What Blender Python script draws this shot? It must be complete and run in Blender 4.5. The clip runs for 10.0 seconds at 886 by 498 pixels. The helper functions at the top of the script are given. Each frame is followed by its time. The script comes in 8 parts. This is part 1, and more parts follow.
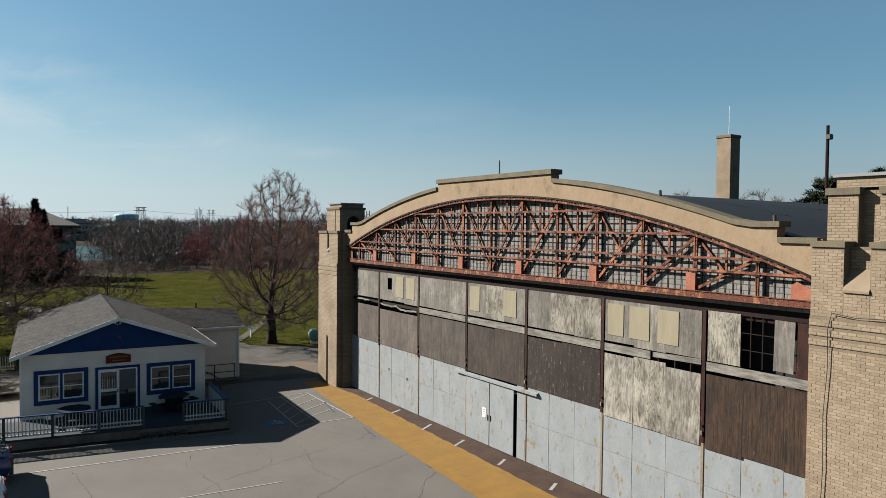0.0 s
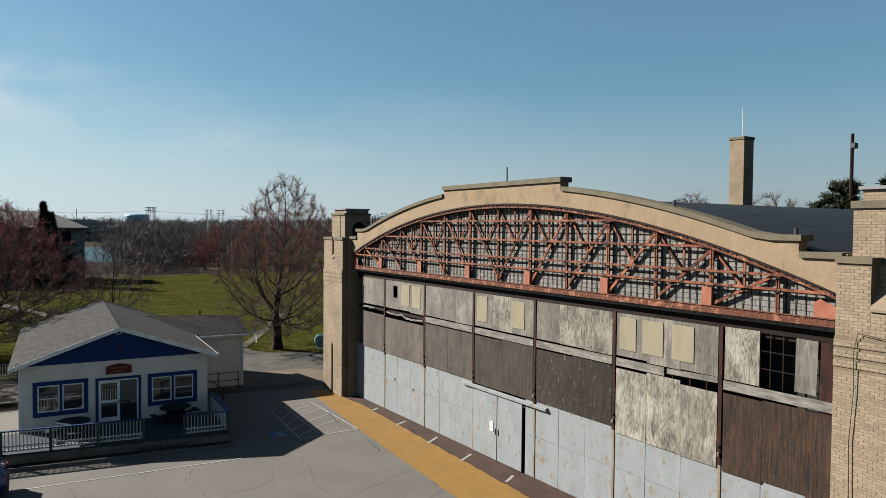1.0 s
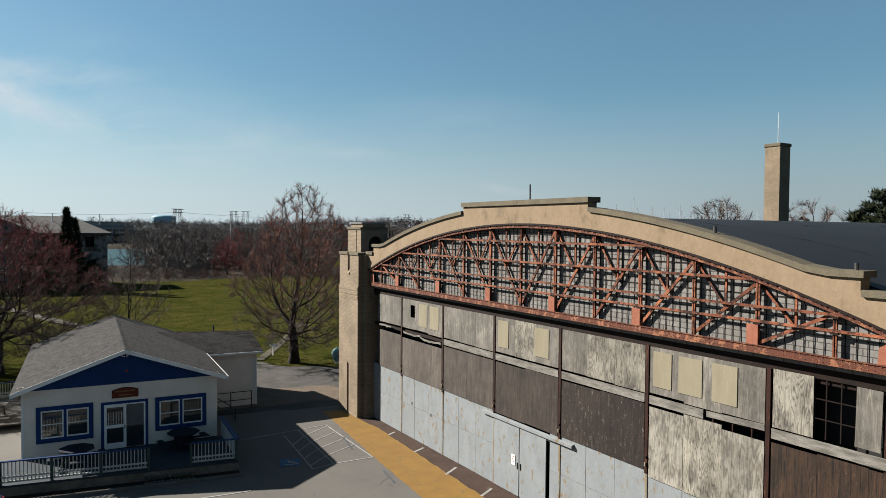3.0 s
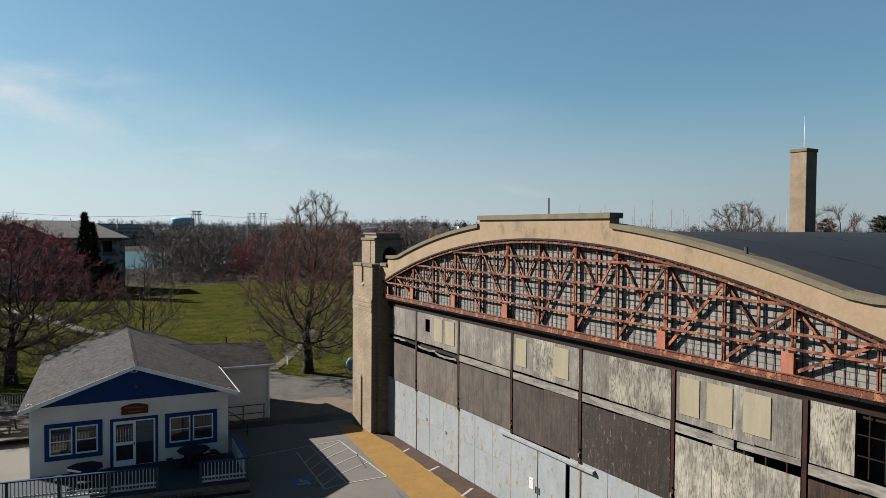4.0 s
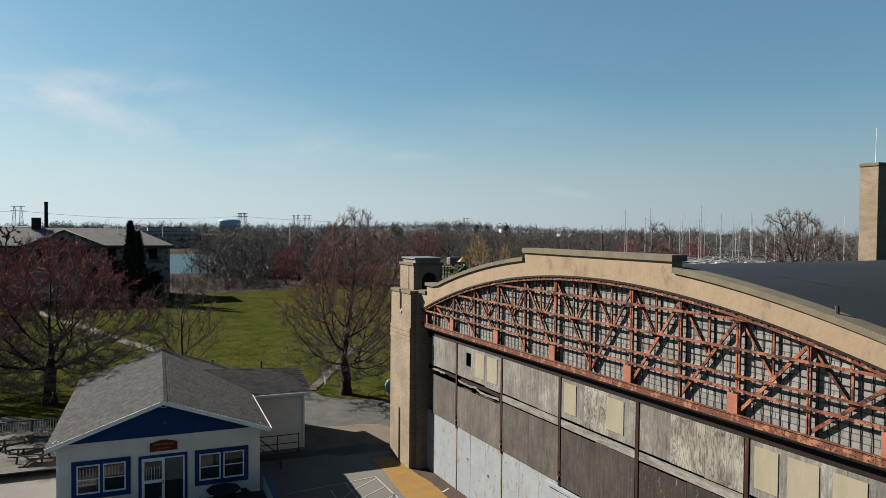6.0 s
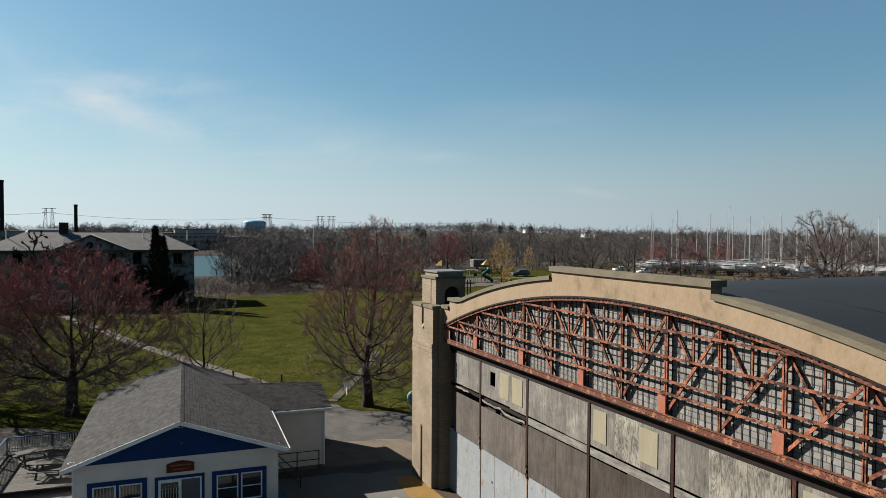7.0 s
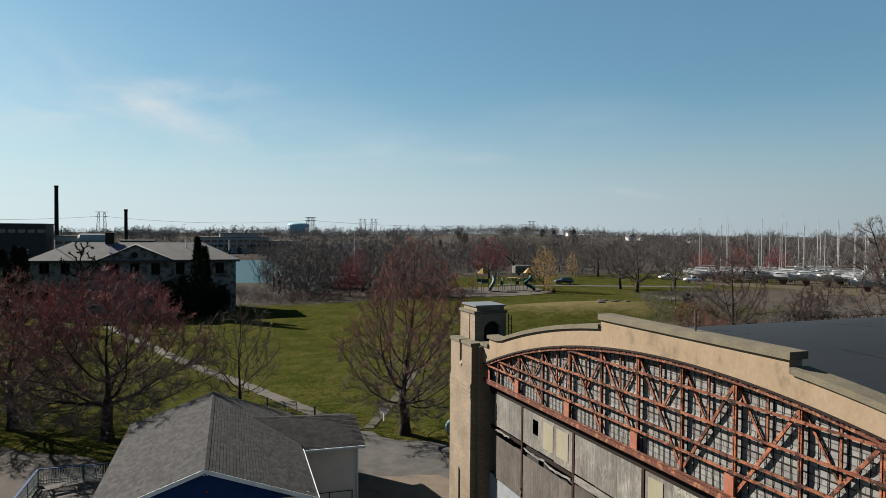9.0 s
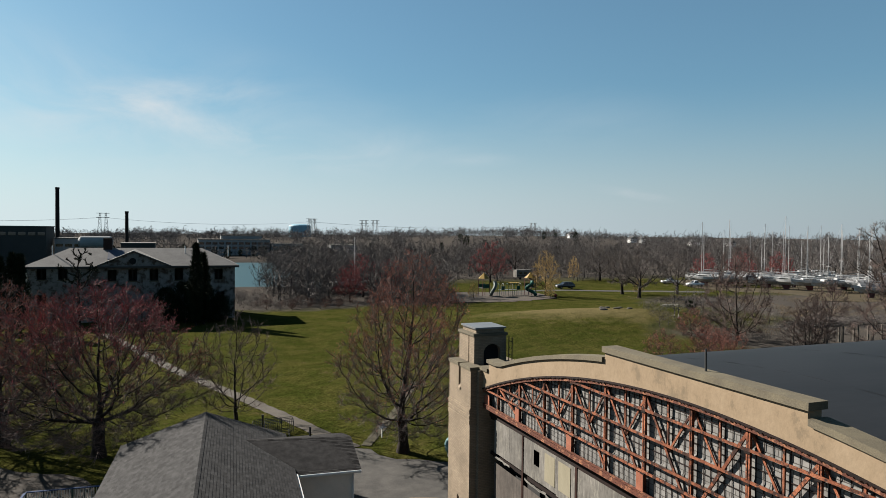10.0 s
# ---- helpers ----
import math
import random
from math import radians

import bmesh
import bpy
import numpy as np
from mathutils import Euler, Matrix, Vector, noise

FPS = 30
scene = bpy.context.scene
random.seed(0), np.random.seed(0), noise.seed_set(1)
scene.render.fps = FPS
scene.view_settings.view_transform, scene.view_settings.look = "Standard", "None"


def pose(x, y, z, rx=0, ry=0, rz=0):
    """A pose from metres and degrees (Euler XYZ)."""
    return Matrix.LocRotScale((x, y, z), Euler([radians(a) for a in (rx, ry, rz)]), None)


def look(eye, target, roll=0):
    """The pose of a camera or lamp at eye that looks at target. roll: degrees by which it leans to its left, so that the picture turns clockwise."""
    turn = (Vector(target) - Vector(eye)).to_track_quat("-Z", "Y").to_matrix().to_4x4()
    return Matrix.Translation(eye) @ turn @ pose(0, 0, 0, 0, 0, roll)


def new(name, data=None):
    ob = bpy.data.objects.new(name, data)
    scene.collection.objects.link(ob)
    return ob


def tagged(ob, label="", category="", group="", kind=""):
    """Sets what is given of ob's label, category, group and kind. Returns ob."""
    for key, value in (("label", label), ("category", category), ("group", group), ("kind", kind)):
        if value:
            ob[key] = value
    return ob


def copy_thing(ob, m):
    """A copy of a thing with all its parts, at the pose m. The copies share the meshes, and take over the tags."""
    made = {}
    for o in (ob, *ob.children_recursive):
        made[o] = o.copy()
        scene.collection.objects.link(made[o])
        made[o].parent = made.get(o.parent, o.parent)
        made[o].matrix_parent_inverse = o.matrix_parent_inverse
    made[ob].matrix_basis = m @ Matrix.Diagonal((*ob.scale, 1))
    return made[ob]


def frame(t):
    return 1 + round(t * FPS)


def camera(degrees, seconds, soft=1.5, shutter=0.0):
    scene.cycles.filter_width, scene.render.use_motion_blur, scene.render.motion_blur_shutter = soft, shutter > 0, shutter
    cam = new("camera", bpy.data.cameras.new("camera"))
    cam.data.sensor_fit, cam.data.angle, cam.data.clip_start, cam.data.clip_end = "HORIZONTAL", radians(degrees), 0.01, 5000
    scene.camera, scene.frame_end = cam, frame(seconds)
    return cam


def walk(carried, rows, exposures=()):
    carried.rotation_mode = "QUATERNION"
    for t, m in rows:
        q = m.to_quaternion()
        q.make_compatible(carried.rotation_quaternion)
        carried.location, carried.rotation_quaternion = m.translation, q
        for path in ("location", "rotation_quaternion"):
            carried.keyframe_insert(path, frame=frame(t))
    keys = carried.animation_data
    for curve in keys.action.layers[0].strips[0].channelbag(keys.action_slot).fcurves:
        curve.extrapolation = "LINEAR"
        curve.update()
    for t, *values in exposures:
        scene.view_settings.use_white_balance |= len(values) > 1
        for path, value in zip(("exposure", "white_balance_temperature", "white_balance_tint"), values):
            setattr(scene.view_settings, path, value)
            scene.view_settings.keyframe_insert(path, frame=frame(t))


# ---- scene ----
cam = camera(65.6, 10.0, soft=0.55)
PATH = [
    (0, (-0.77, -0.743, 9.653), (0.352, 0.912, 9.593), 0.6),
    (0.5, (-0.478, -0.434, 9.857), (0.633, 1.228, 9.797), 0.5),
    (1, (-0.191, -0.119, 10.053), (0.909, 1.551, 9.991), 0.5),
    (1.5, (0.094, 0.208, 10.242), (1.183, 1.885, 10.181), 0.5),
    (2, (0.378, 0.55, 10.433), (1.455, 2.235, 10.371), 0.5),
    (2.5, (0.66, 0.908, 10.638), (1.722, 2.602, 10.576), 0.5),
    (4, (1.473, 2.07, 11.406), (2.474, 3.8, 11.348), 0.4),
    (4.5, (1.725, 2.483, 11.708), (2.706, 4.224, 11.651), 0.4),
    (5, (1.972, 2.913, 12.025), (2.925, 4.671, 11.968), 0.5),
    (5.5, (2.218, 3.363, 12.348), (3.142, 5.137, 12.292), 0.5),
    (7, (2.965, 4.802, 13.33), (3.797, 6.62, 13.275), 0.4),
    (7.5, (3.206, 5.274, 13.673), (4.008, 7.106, 13.619), 0.3),
    (8, (3.446, 5.74, 14.03), (4.219, 7.584, 13.977), 0.4),
    (8.5, (3.687, 6.202, 14.406), (4.432, 8.057, 14.353), 0.3),
    (9, (3.934, 6.666, 14.808), (4.654, 8.531, 14.757), 0.4),
    (9.5, (4.187, 7.134, 15.243), (4.905, 9.001, 15.192), 0.4),
    (10, (4.447, 7.606, 15.711), (5.163, 9.473, 15.663), 0.5),
]
walk(cam, [(t, look(eye, target, roll)) for t, eye, target, roll in PATH])

# ---- light ----
SUN_TO = Vector((1.066, -1.379, -1.0)).normalized()
scene.view_settings.exposure = 1.95
world = bpy.data.worlds.new("sky")
scene.world = world
world.use_nodes = True
wn, wl = world.node_tree.nodes, world.node_tree.links
wn.clear()
sky = wn.new("ShaderNodeTexSky")
sky.sky_type = "NISHITA"
sky.sun_disc = False
sky.sun_elevation = math.asin(-SUN_TO.z)
sky.sun_rotation = math.atan2(-SUN_TO.x, -SUN_TO.y)
sky.altitude = 50
sky.air_density = 1.0
sky.dust_density = 0.7
sky.ozone_density = 1.6
background = wn.new("ShaderNodeBackground")
background.inputs["Strength"].default_value = 0.05
wout = wn.new("ShaderNodeOutputWorld")
# thin cirrus drawn out over the dome
co = wn.new("ShaderNodeTexCoord")
parts_ = wn.new("ShaderNodeSeparateXYZ")
wl.new(co.outputs["Generated"], parts_.inputs[0])
lift = wn.new("ShaderNodeMath")
lift.operation = "ADD"
wl.new(parts_.outputs[2], lift.inputs[0])
lift.inputs[1].default_value = 0.12
plane = wn.new("ShaderNodeVectorMath")
plane.operation = "DIVIDE"
joined = wn.new("ShaderNodeCombineXYZ")
for i in range(3):
    wl.new(lift.outputs[0], joined.inputs[i])
wl.new(co.outputs["Generated"], plane.inputs[0])
wl.new(joined.outputs[0], plane.inputs[1])
turn = wn.new("ShaderNodeMapping")
turn.inputs["Rotation"].default_value = (0, 0, radians(25))
turn.inputs["Scale"].default_value = (0.9, 0.5, 0.0)
turn.inputs["Location"].default_value = (1.1, 4.7, 0)
wl.new(plane.outputs[0], turn.inputs[0])
wisps = wn.new("ShaderNodeTexNoise")
wisps.inputs["Scale"].default_value = 2.2
wisps.inputs["Detail"].default_value = 9
wisps.inputs["Roughness"].default_value = 0.58
wisps.inputs["Distortion"].default_value = 0.6
wl.new(turn.outputs[0], wisps.inputs["Vector"])
thin = wn.new("ShaderNodeMapRange")
thin.inputs[1].default_value, thin.inputs[2].default_value = 0.34, 0.70
thin.inputs[3].default_value, thin.inputs[4].default_value = 0.05, 0.85
wl.new(wisps.outputs["Fac"], thin.inputs[0])
tint = wn.new("ShaderNodeMix")
tint.data_type, tint.blend_type = "RGBA", "MULTIPLY"
tint.inputs[0].default_value = 1.0
tint.inputs[7].default_value = (0.309, 0.445, 0.475, 1)
wl.new(sky.outputs[0], tint.inputs[6])
veil = wn.new("ShaderNodeMix")
veil.data_type = "RGBA"
# the wisps gather in a few drawn-out tufts low in the north
north = wn.new("ShaderNodeMath")
north.operation = "MAXIMUM"
wl.new(parts_.outputs[1], north.inputs[0])
north.inputs[1].default_value = 0.05
spread_ = wn.new("ShaderNodeVectorMath")
spread_.operation = "DIVIDE"
flat_ = wn.new("ShaderNodeCombineXYZ")
wl.new(parts_.outputs[0], flat_.inputs[0])
wl.new(parts_.outputs[2], flat_.inputs[1])
deep_ = wn.new("ShaderNodeCombineXYZ")
for i in range(3):
    wl.new(north.outputs[0], deep_.inputs[i])
wl.new(flat_.outputs[0], spread_.inputs[0])
wl.new(deep_.outputs[0], spread_.inputs[1])
gather = None
for az, el, half_wide, half_high, lean_, strong in ((-1.5, 10.2, 0.13, 0.030, 8, 0.40), (3.5, 7.6, 0.20, 0.026, -12, 0.50), (-8.0, 7.4, 0.11, 0.024, 2, 0.30), (4.5, 11.0, 0.08, 0.018, 5, 0.28),
                                                    (17.5, 6.6, 0.16, 0.040, 4, 0.28), (24.0, 6.0, 0.08, 0.012, 3, 0.40), (36.5, 3.2, 0.09, 0.010, -6, 0.70), (-4.0, 9.0, 0.40, 0.12, -4, 0.40), (30.0, 9.5, 0.30, 0.06, 3, 0.12)):
    tuft = wn.new("ShaderNodeMapping")
    tuft.vector_type = "TEXTURE"
    tuft.inputs["Location"].default_value = (math.tan(radians(az)), math.tan(radians(el)) / math.cos(radians(az)), 0)
    tuft.inputs["Rotation"].default_value = (0, 0, radians(lean_))
    tuft.inputs["Scale"].default_value = (half_wide, half_high, 1)
    wl.new(spread_.outputs[0], tuft.inputs[0])
    reach = wn.new("ShaderNodeVectorMath")
    reach.operation = "LENGTH"
    wl.new(tuft.outputs[0], reach.inputs[0])
    fade = wn.new("ShaderNodeMapRange")
    fade.interpolation_type = "SMOOTHSTEP"
    fade.inputs[1].default_value, fade.inputs[2].default_value = 0.0, 1.25
    fade.inputs[3].default_value, fade.inputs[4].default_value = strong, 0.0
    wl.new(reach.outputs["Value"], fade.inputs[0])
    if gather is None:
        gather = fade.outputs[0]
    else:
        both = wn.new("ShaderNodeMath")
        both.use_clamp = True
        wl.new(gather, both.inputs[0])
        wl.new(fade.outputs[0], both.inputs[1])
        gather = both.outputs[0]
amount = wn.new("ShaderNodeMath")
amount.operation = "MULTIPLY"
wl.new(thin.outputs[0], amount.inputs[0])
wl.new(gather, amount.inputs[1])
wl.new(amount.outputs[0], veil.inputs[0])
veil.inputs[7].default_value = (3.693, 3.898, 3.988, 1)
# pale haze low over the horizon
low_air = wn.new("ShaderNodeMapRange")
low_air.interpolation_type = "SMOOTHSTEP"
low_air.inputs[1].default_value, low_air.inputs[2].default_value = -0.02, 0.21
low_air.inputs[3].default_value, low_air.inputs[4].default_value = 0.86, 0.0
wl.new(parts_.outputs[2], low_air.inputs[0])
haze = wn.new("ShaderNodeMix")
haze.data_type = "RGBA"
wl.new(low_air.outputs[0], haze.inputs[0])
# an even pale blue higher up
mid_air = wn.new("ShaderNodeMapRange")
mid_air.inputs[1].default_value, mid_air.inputs[2].default_value = 0.05, 0.6
mid_air.inputs[3].default_value, mid_air.inputs[4].default_value = 0.34, 0.15
wl.new(parts_.outputs[2], mid_air.inputs[0])
even = wn.new("ShaderNodeMix")
even.data_type = "RGBA"
wl.new(mid_air.outputs[0], even.inputs[0])
wl.new(tint.outputs[2], even.inputs[6])
even.inputs[7].default_value = (1.233, 2.285, 3.031, 1)
wl.new(even.outputs[2], veil.inputs[6])
wl.new(veil.outputs[2], haze.inputs[6])
# the low haze is brightest below the sun
sunward = wn.new("ShaderNodeVectorMath")
sunward.operation = "DOT_PRODUCT"
wl.new(co.outputs["Generated"], sunward.inputs[0])
sunward.inputs[1].default_value = Vector((-SUN_TO.x, -SUN_TO.y, 0)).normalized()
glow = wn.new("ShaderNodeMapRange")
glow.inputs[1].default_value, glow.inputs[2].default_value = -0.1, 0.95
glow.inputs[3].default_value, glow.inputs[4].default_value = 0.66, 1.22
wl.new(sunward.outputs["Value"], glow.inputs[0])
pale = wn.new("ShaderNodeVectorMath")
pale.operation = "SCALE"
pale.inputs[0].default_value = (2.920, 3.384, 3.677)
wl.new(glow.outputs[0], pale.inputs[3])
wl.new(pale.outputs[0], haze.inputs[7])
wl.new(haze.outputs[2], background.inputs[0])
wl.new(background.outputs[0], wout.inputs[0])
sun_data = bpy.data.lights.new("sun", "SUN")
sun_data.energy = 5.0
sun_data.angle = radians(0.53)
sun_data.color = (1.0, 0.93, 0.83)
sun = new("sun", sun_data)
sun.matrix_basis = look((-40, 80, 60), Vector((-40, 80, 60)) + SUN_TO)

# ---- tools ----
rng = np.random.default_rng(7)
BASE = {}


def thing(name, loc, label, category, group="", kind="", rz=0.0, local=False):
    """A top-level Empty at loc. Its parts are written in the world's metres, or from its own base where local is set."""
    ob = new(name)
    ob.empty_display_size = 0.3
    ob.matrix_basis = pose(*loc, 0, 0, rz)
    if not local:
        BASE[ob] = Vector(loc)
    return tagged(ob, label, category, group, kind)


def link_mesh(name, mesh, mats, parent=None, label=""):
    for m in mats if isinstance(mats, (list, tuple)) else [mats]:
        mesh.materials.append(m)
    ob = new(name, mesh)
    if parent is not None:
        ob.parent = parent
        if parent in BASE:
            BASE[ob] = BASE[parent]
    if label:
        ob["label"] = label
    return ob


def part(name, bm, mats, parent=None, label="", smooth=False):
    """Links a bmesh as one mesh object, under a thing or a part if one is given."""
    if parent in BASE:
        # sub-parts sit under a part whose own origin is already the thing's base
        bmesh.ops.translate(bm, verts=bm.verts, vec=-BASE[parent])
    mesh = bpy.data.meshes.new(name)
    bm.normal_update()
    bm.to_mesh(mesh)
    bm.free()
    if smooth:
        mesh.polygons.foreach_set("use_smooth", [True] * len(mesh.polygons))
    return link_mesh(name, mesh, mats, parent, label)


def raw(name, verts, faces, mats, parent=None, label="", smooth=False, mat_index=None):
    """A mesh from arrays that the code worked out."""
    mesh = bpy.data.meshes.new(name)
    verts = np.asarray(verts, dtype=np.float32)
    if parent in BASE:
        verts = verts - np.array(BASE[parent], dtype=np.float32)
    faces = np.asarray(faces, dtype=np.int32)
    n, k = faces.shape
    mesh.vertices.add(len(verts))
    mesh.vertices.foreach_set("co", verts.ravel())
    mesh.loops.add(n * k)
    mesh.loops.foreach_set("vertex_index", faces.ravel())
    mesh.polygons.add(n)
    mesh.polygons.foreach_set("loop_start", np.arange(0, n * k, k, dtype=np.int32))
    mesh.polygons.foreach_set("loop_total", np.full(n, k, dtype=np.int32))
    if mat_index is not None:
        mesh.polygons.foreach_set("material_index", np.asarray(mat_index, dtype=np.int32))
    mesh.update(calc_edges=True)
    mesh.polygons.foreach_set("use_smooth", np.full(n, bool(smooth)))
    return link_mesh(name, mesh, mats, parent, label)


def box(bm, x0, x1, y0, y1, z0, z1, bevel=0.0):
    made = bmesh.ops.create_cube(bm, size=1.0)["verts"]
    m = Matrix.LocRotScale(((x0 + x1) / 2, (y0 + y1) / 2, (z0 + z1) / 2), None, (abs(x1 - x0), abs(y1 - y0), abs(z1 - z0)))
    bmesh.ops.transform(bm, matrix=m, verts=made)
    if bevel:
        edges = list({e for v in made for e in v.link_edges})
        bmesh.ops.bevel(bm, geom=edges, offset=bevel, segments=1, affect="EDGES")
    return bm


def boxed(*dims, bevel=0.0):
    return box(bmesh.new(), *dims, bevel=bevel)


def bar(bm, a, b, w, h, up=(0, 0, 1)):
    """A straight bar from a to b, w wide across and h along up."""
    a, b, up = Vector(a), Vector(b), Vector(up)
    d = b - a
    f = d.normalized()
    s = f.cross(up)
    s = s.normalized() if s.length > 1e-4 else f.orthogonal().normalized()
    u = s.cross(f)
    vs = [bm.verts.new(p + s * i * w / 2 + u * j * h / 2) for p in (a, b) for i, j in ((-1, -1), (1, -1), (1, 1), (-1, 1))]
    for q in ((3, 2, 1, 0), (4, 5, 6, 7), (0, 1, 5, 4), (1, 2, 6, 5), (2, 3, 7, 6), (3, 0, 4, 7)):
        bm.faces.new([vs[i] for i in q])
    return bm


def barred(a, b, w, h, up=(0, 0, 1)):
    return bar(bmesh.new(), a, b, w, h, up)


def slab(bm, outline, away):
    """A solid from a flat outline of points and the vector of its thickness."""
    away = Vector(away)
    a = [bm.verts.new(Vector(p)) for p in outline]
    b = [bm.verts.new(Vector(p) + away) for p in outline]
    bm.faces.new(a)
    bm.faces.new(b[::-1])
    for i in range(len(a)):
        j = (i + 1) % len(a)
        bm.faces.new([a[j], a[i], b[i], b[j]])
    bmesh.ops.recalc_face_normals(bm, faces=bm.faces)
    return bm


def rod(bm, a, b, r0, r1=None, n=8):
    r1 = r0 if r1 is None else r1
    a, b = Vector(a), Vector(b)
    f = (b - a).normalized()
    s = f.orthogonal().normalized()
    u = f.cross(s)
    rings = []
    for p, r in ((a, r0), (b, r1)):
        rings.append([bm.verts.new(p + (s * math.cos(k * math.tau / n) + u * math.sin(k * math.tau / n)) * r) for k in range(n)])
    for k in range(n):
        bm.faces.new([rings[0][k], rings[0][(k + 1) % n], rings[1][(k + 1) % n], rings[1][k]])
    bm.faces.new(rings[0][::-1])
    bm.faces.new(rings[1])
    return bm


def rodded(a, b, r0, r1=None, n=8):
    return rod(bmesh.new(), a, b, r0, r1, n)


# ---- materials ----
DULL = 0.45  # scales every surface's base colour down, against the high exposure


def surface(name, one, two, size=1.0, rough=0.8, metal=0.0, bump=0.3, fine=25.0, third=None, third_size=0.3, third_at=0.6,
            stretch=(1, 1, 1), piece=0.0, spec=0.12, grain=0.25, tone=0.62):
    """A procedural surface: two tones by broad noise, a fine grain, an optional third tone in patches, and each piece's own shade."""
    m = bpy.data.materials.new(name)
    m.use_nodes = True
    n, l = m.node_tree.nodes, m.node_tree.links
    bsdf = n["Principled BSDF"]
    bsdf.inputs["Roughness"].default_value = rough
    bsdf.inputs["Metallic"].default_value = metal
    bsdf.inputs["Specular IOR Level"].default_value = spec
    co = n.new("ShaderNodeTexCoord")
    info = n.new("ShaderNodeObjectInfo")
    shift = n.new("ShaderNodeVectorMath")
    shift.operation = "MULTIPLY_ADD"
    mapping = n.new("ShaderNodeMapping")
    mapping.inputs["Scale"].default_value = stretch
    l.new(info.outputs["Random"], shift.inputs[0])
    shift.inputs[1].default_value = (37, 53, 71)
    l.new(co.outputs["Object"], shift.inputs[2])
    l.new(shift.outputs[0], mapping.inputs[0])

    def noise_of(scale, detail=5, roughness=0.6):
        t = n.new("ShaderNodeTexNoise")
        t.inputs["Scale"].default_value = scale
        t.inputs["Detail"].default_value = detail
        t.inputs["Roughness"].default_value = roughness
        l.new(mapping.outputs[0], t.inputs["Vector"])
        return t.outputs["Fac"]

    def ramp(fac, a, b):
        r = n.new("ShaderNodeMapRange")
        r.inputs[1].default_value, r.inputs[2].default_value = a, b
        l.new(fac, r.inputs[0])
        return r.outputs[0]

    def mixed(fac, a, b, how="MIX"):
        x = n.new("ShaderNodeMix")
        x.data_type = "RGBA"
        x.blend_type = how
        for socket, v in ((0, fac), (6, a), (7, b)):
            if isinstance(v, (int, float)):
                x.inputs[socket].default_value = v
            elif isinstance(v, tuple):
                x.inputs[socket].default_value = (*v, 1)
            else:
                l.new(v, x.inputs[socket])
        return x.outputs[2]

    colour = mixed(ramp(noise_of(1 / size), 0.35, 0.65), one, two)
    if third:
        colour = mixed(ramp(noise_of(1 / third_size, 8, 0.7), third_at, third_at + 0.08), colour, third)
    grit = noise_of(fine, 3, 0.7)
    grey = n.new("ShaderNodeMapRange")
    grey.inputs[1].default_value, grey.inputs[2].default_value = 0.25, 0.75
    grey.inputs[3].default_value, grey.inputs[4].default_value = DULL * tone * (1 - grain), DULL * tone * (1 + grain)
    l.new(grit, grey.inputs[0])
    scaled = n.new("ShaderNodeVectorMath")
    scaled.operation = "SCALE"
    l.new(colour, scaled.inputs[0])
    l.new(grey.outputs[0], scaled.inputs[3])
    colour = scaled.outputs[0]
    if piece:
        geo = n.new("ShaderNodeNewGeometry")
        add = n.new("ShaderNodeMath")
        l.new(geo.outputs["Random Per Island"], add.inputs[0])
        l.new(info.outputs["Random"], add.inputs[1])
        fract = n.new("ShaderNodeMath")
        fract.operation = "FRACT"
        l.new(add.outputs[0], fract.inputs[0])
        span = n.new("ShaderNodeMapRange")
        span.inputs[3].default_value, span.inputs[4].default_value = 1 - piece, 1 + piece
        l.new(fract.outputs[0], span.inputs[0])
        again = n.new("ShaderNodeVectorMath")
        again.operation = "SCALE"
        l.new(colour, again.inputs[0])
        l.new(span.outputs[0], again.inputs[3])
        colour = again.outputs[0]
    l.new(colour, bsdf.inputs["Base Color"])
    if bump:
        b = n.new("ShaderNodeBump")
        b.inputs["Strength"].default_value = bump
        b.inputs["Distance"].default_value = 0.02
        l.new(grit, b.inputs["Height"])
        l.new(b.outputs[0], bsdf.inputs["Normal"])
    return m


def plain(name, colour, rough=0.6, metal=0.0, spec=0.4):
    return surface(name, colour, tuple(c * 0.85 for c in colour), size=0.6, rough=rough, metal=metal, bump=0.08, grain=0.08, spec=spec, tone=0.76)


stucco = surface("cream_stucco", (0.545, 0.41, 0.275), (0.475, 0.35, 0.228), 0.8, 0.9, bump=0.25, fine=9, third=(0.36, 0.275, 0.185), third_size=0.8, third_at=0.57, grain=0.10, stretch=(1, 1.15, 0.8))
coping_stone = surface("coping_concrete", (0.30, 0.26, 0.18), (0.22, 0.19, 0.14), 0.8, 0.9, bump=0.4, fine=30)
tan_brick = surface("tan_brick", (0.54, 0.425, 0.305), (0.46, 0.36, 0.255), 0.5, 0.85, bump=0.3, fine=60, piece=0.13, grain=0.12)
mortar = surface("mortar", (0.38, 0.305, 0.22), (0.33, 0.26, 0.185), 0.4, 0.95, bump=0.3, fine=60)
rust = surface("rusted_steel", (0.62, 0.225, 0.115), (0.30, 0.095, 0.050), 0.35, 0.8, bump=0.5, fine=25, third=(0.085, 0.040, 0.030), third_size=0.30, third_at=0.48, grain=0.45, piece=0.25)
# rust, taken dark enough to hold the shade at the door heads too
rust_dark = surface("dark_rust_and_shade", (0.034, 0.016, 0.012), (0.016, 0.010, 0.009), 0.35, 0.8, bump=0.4, fine=40)
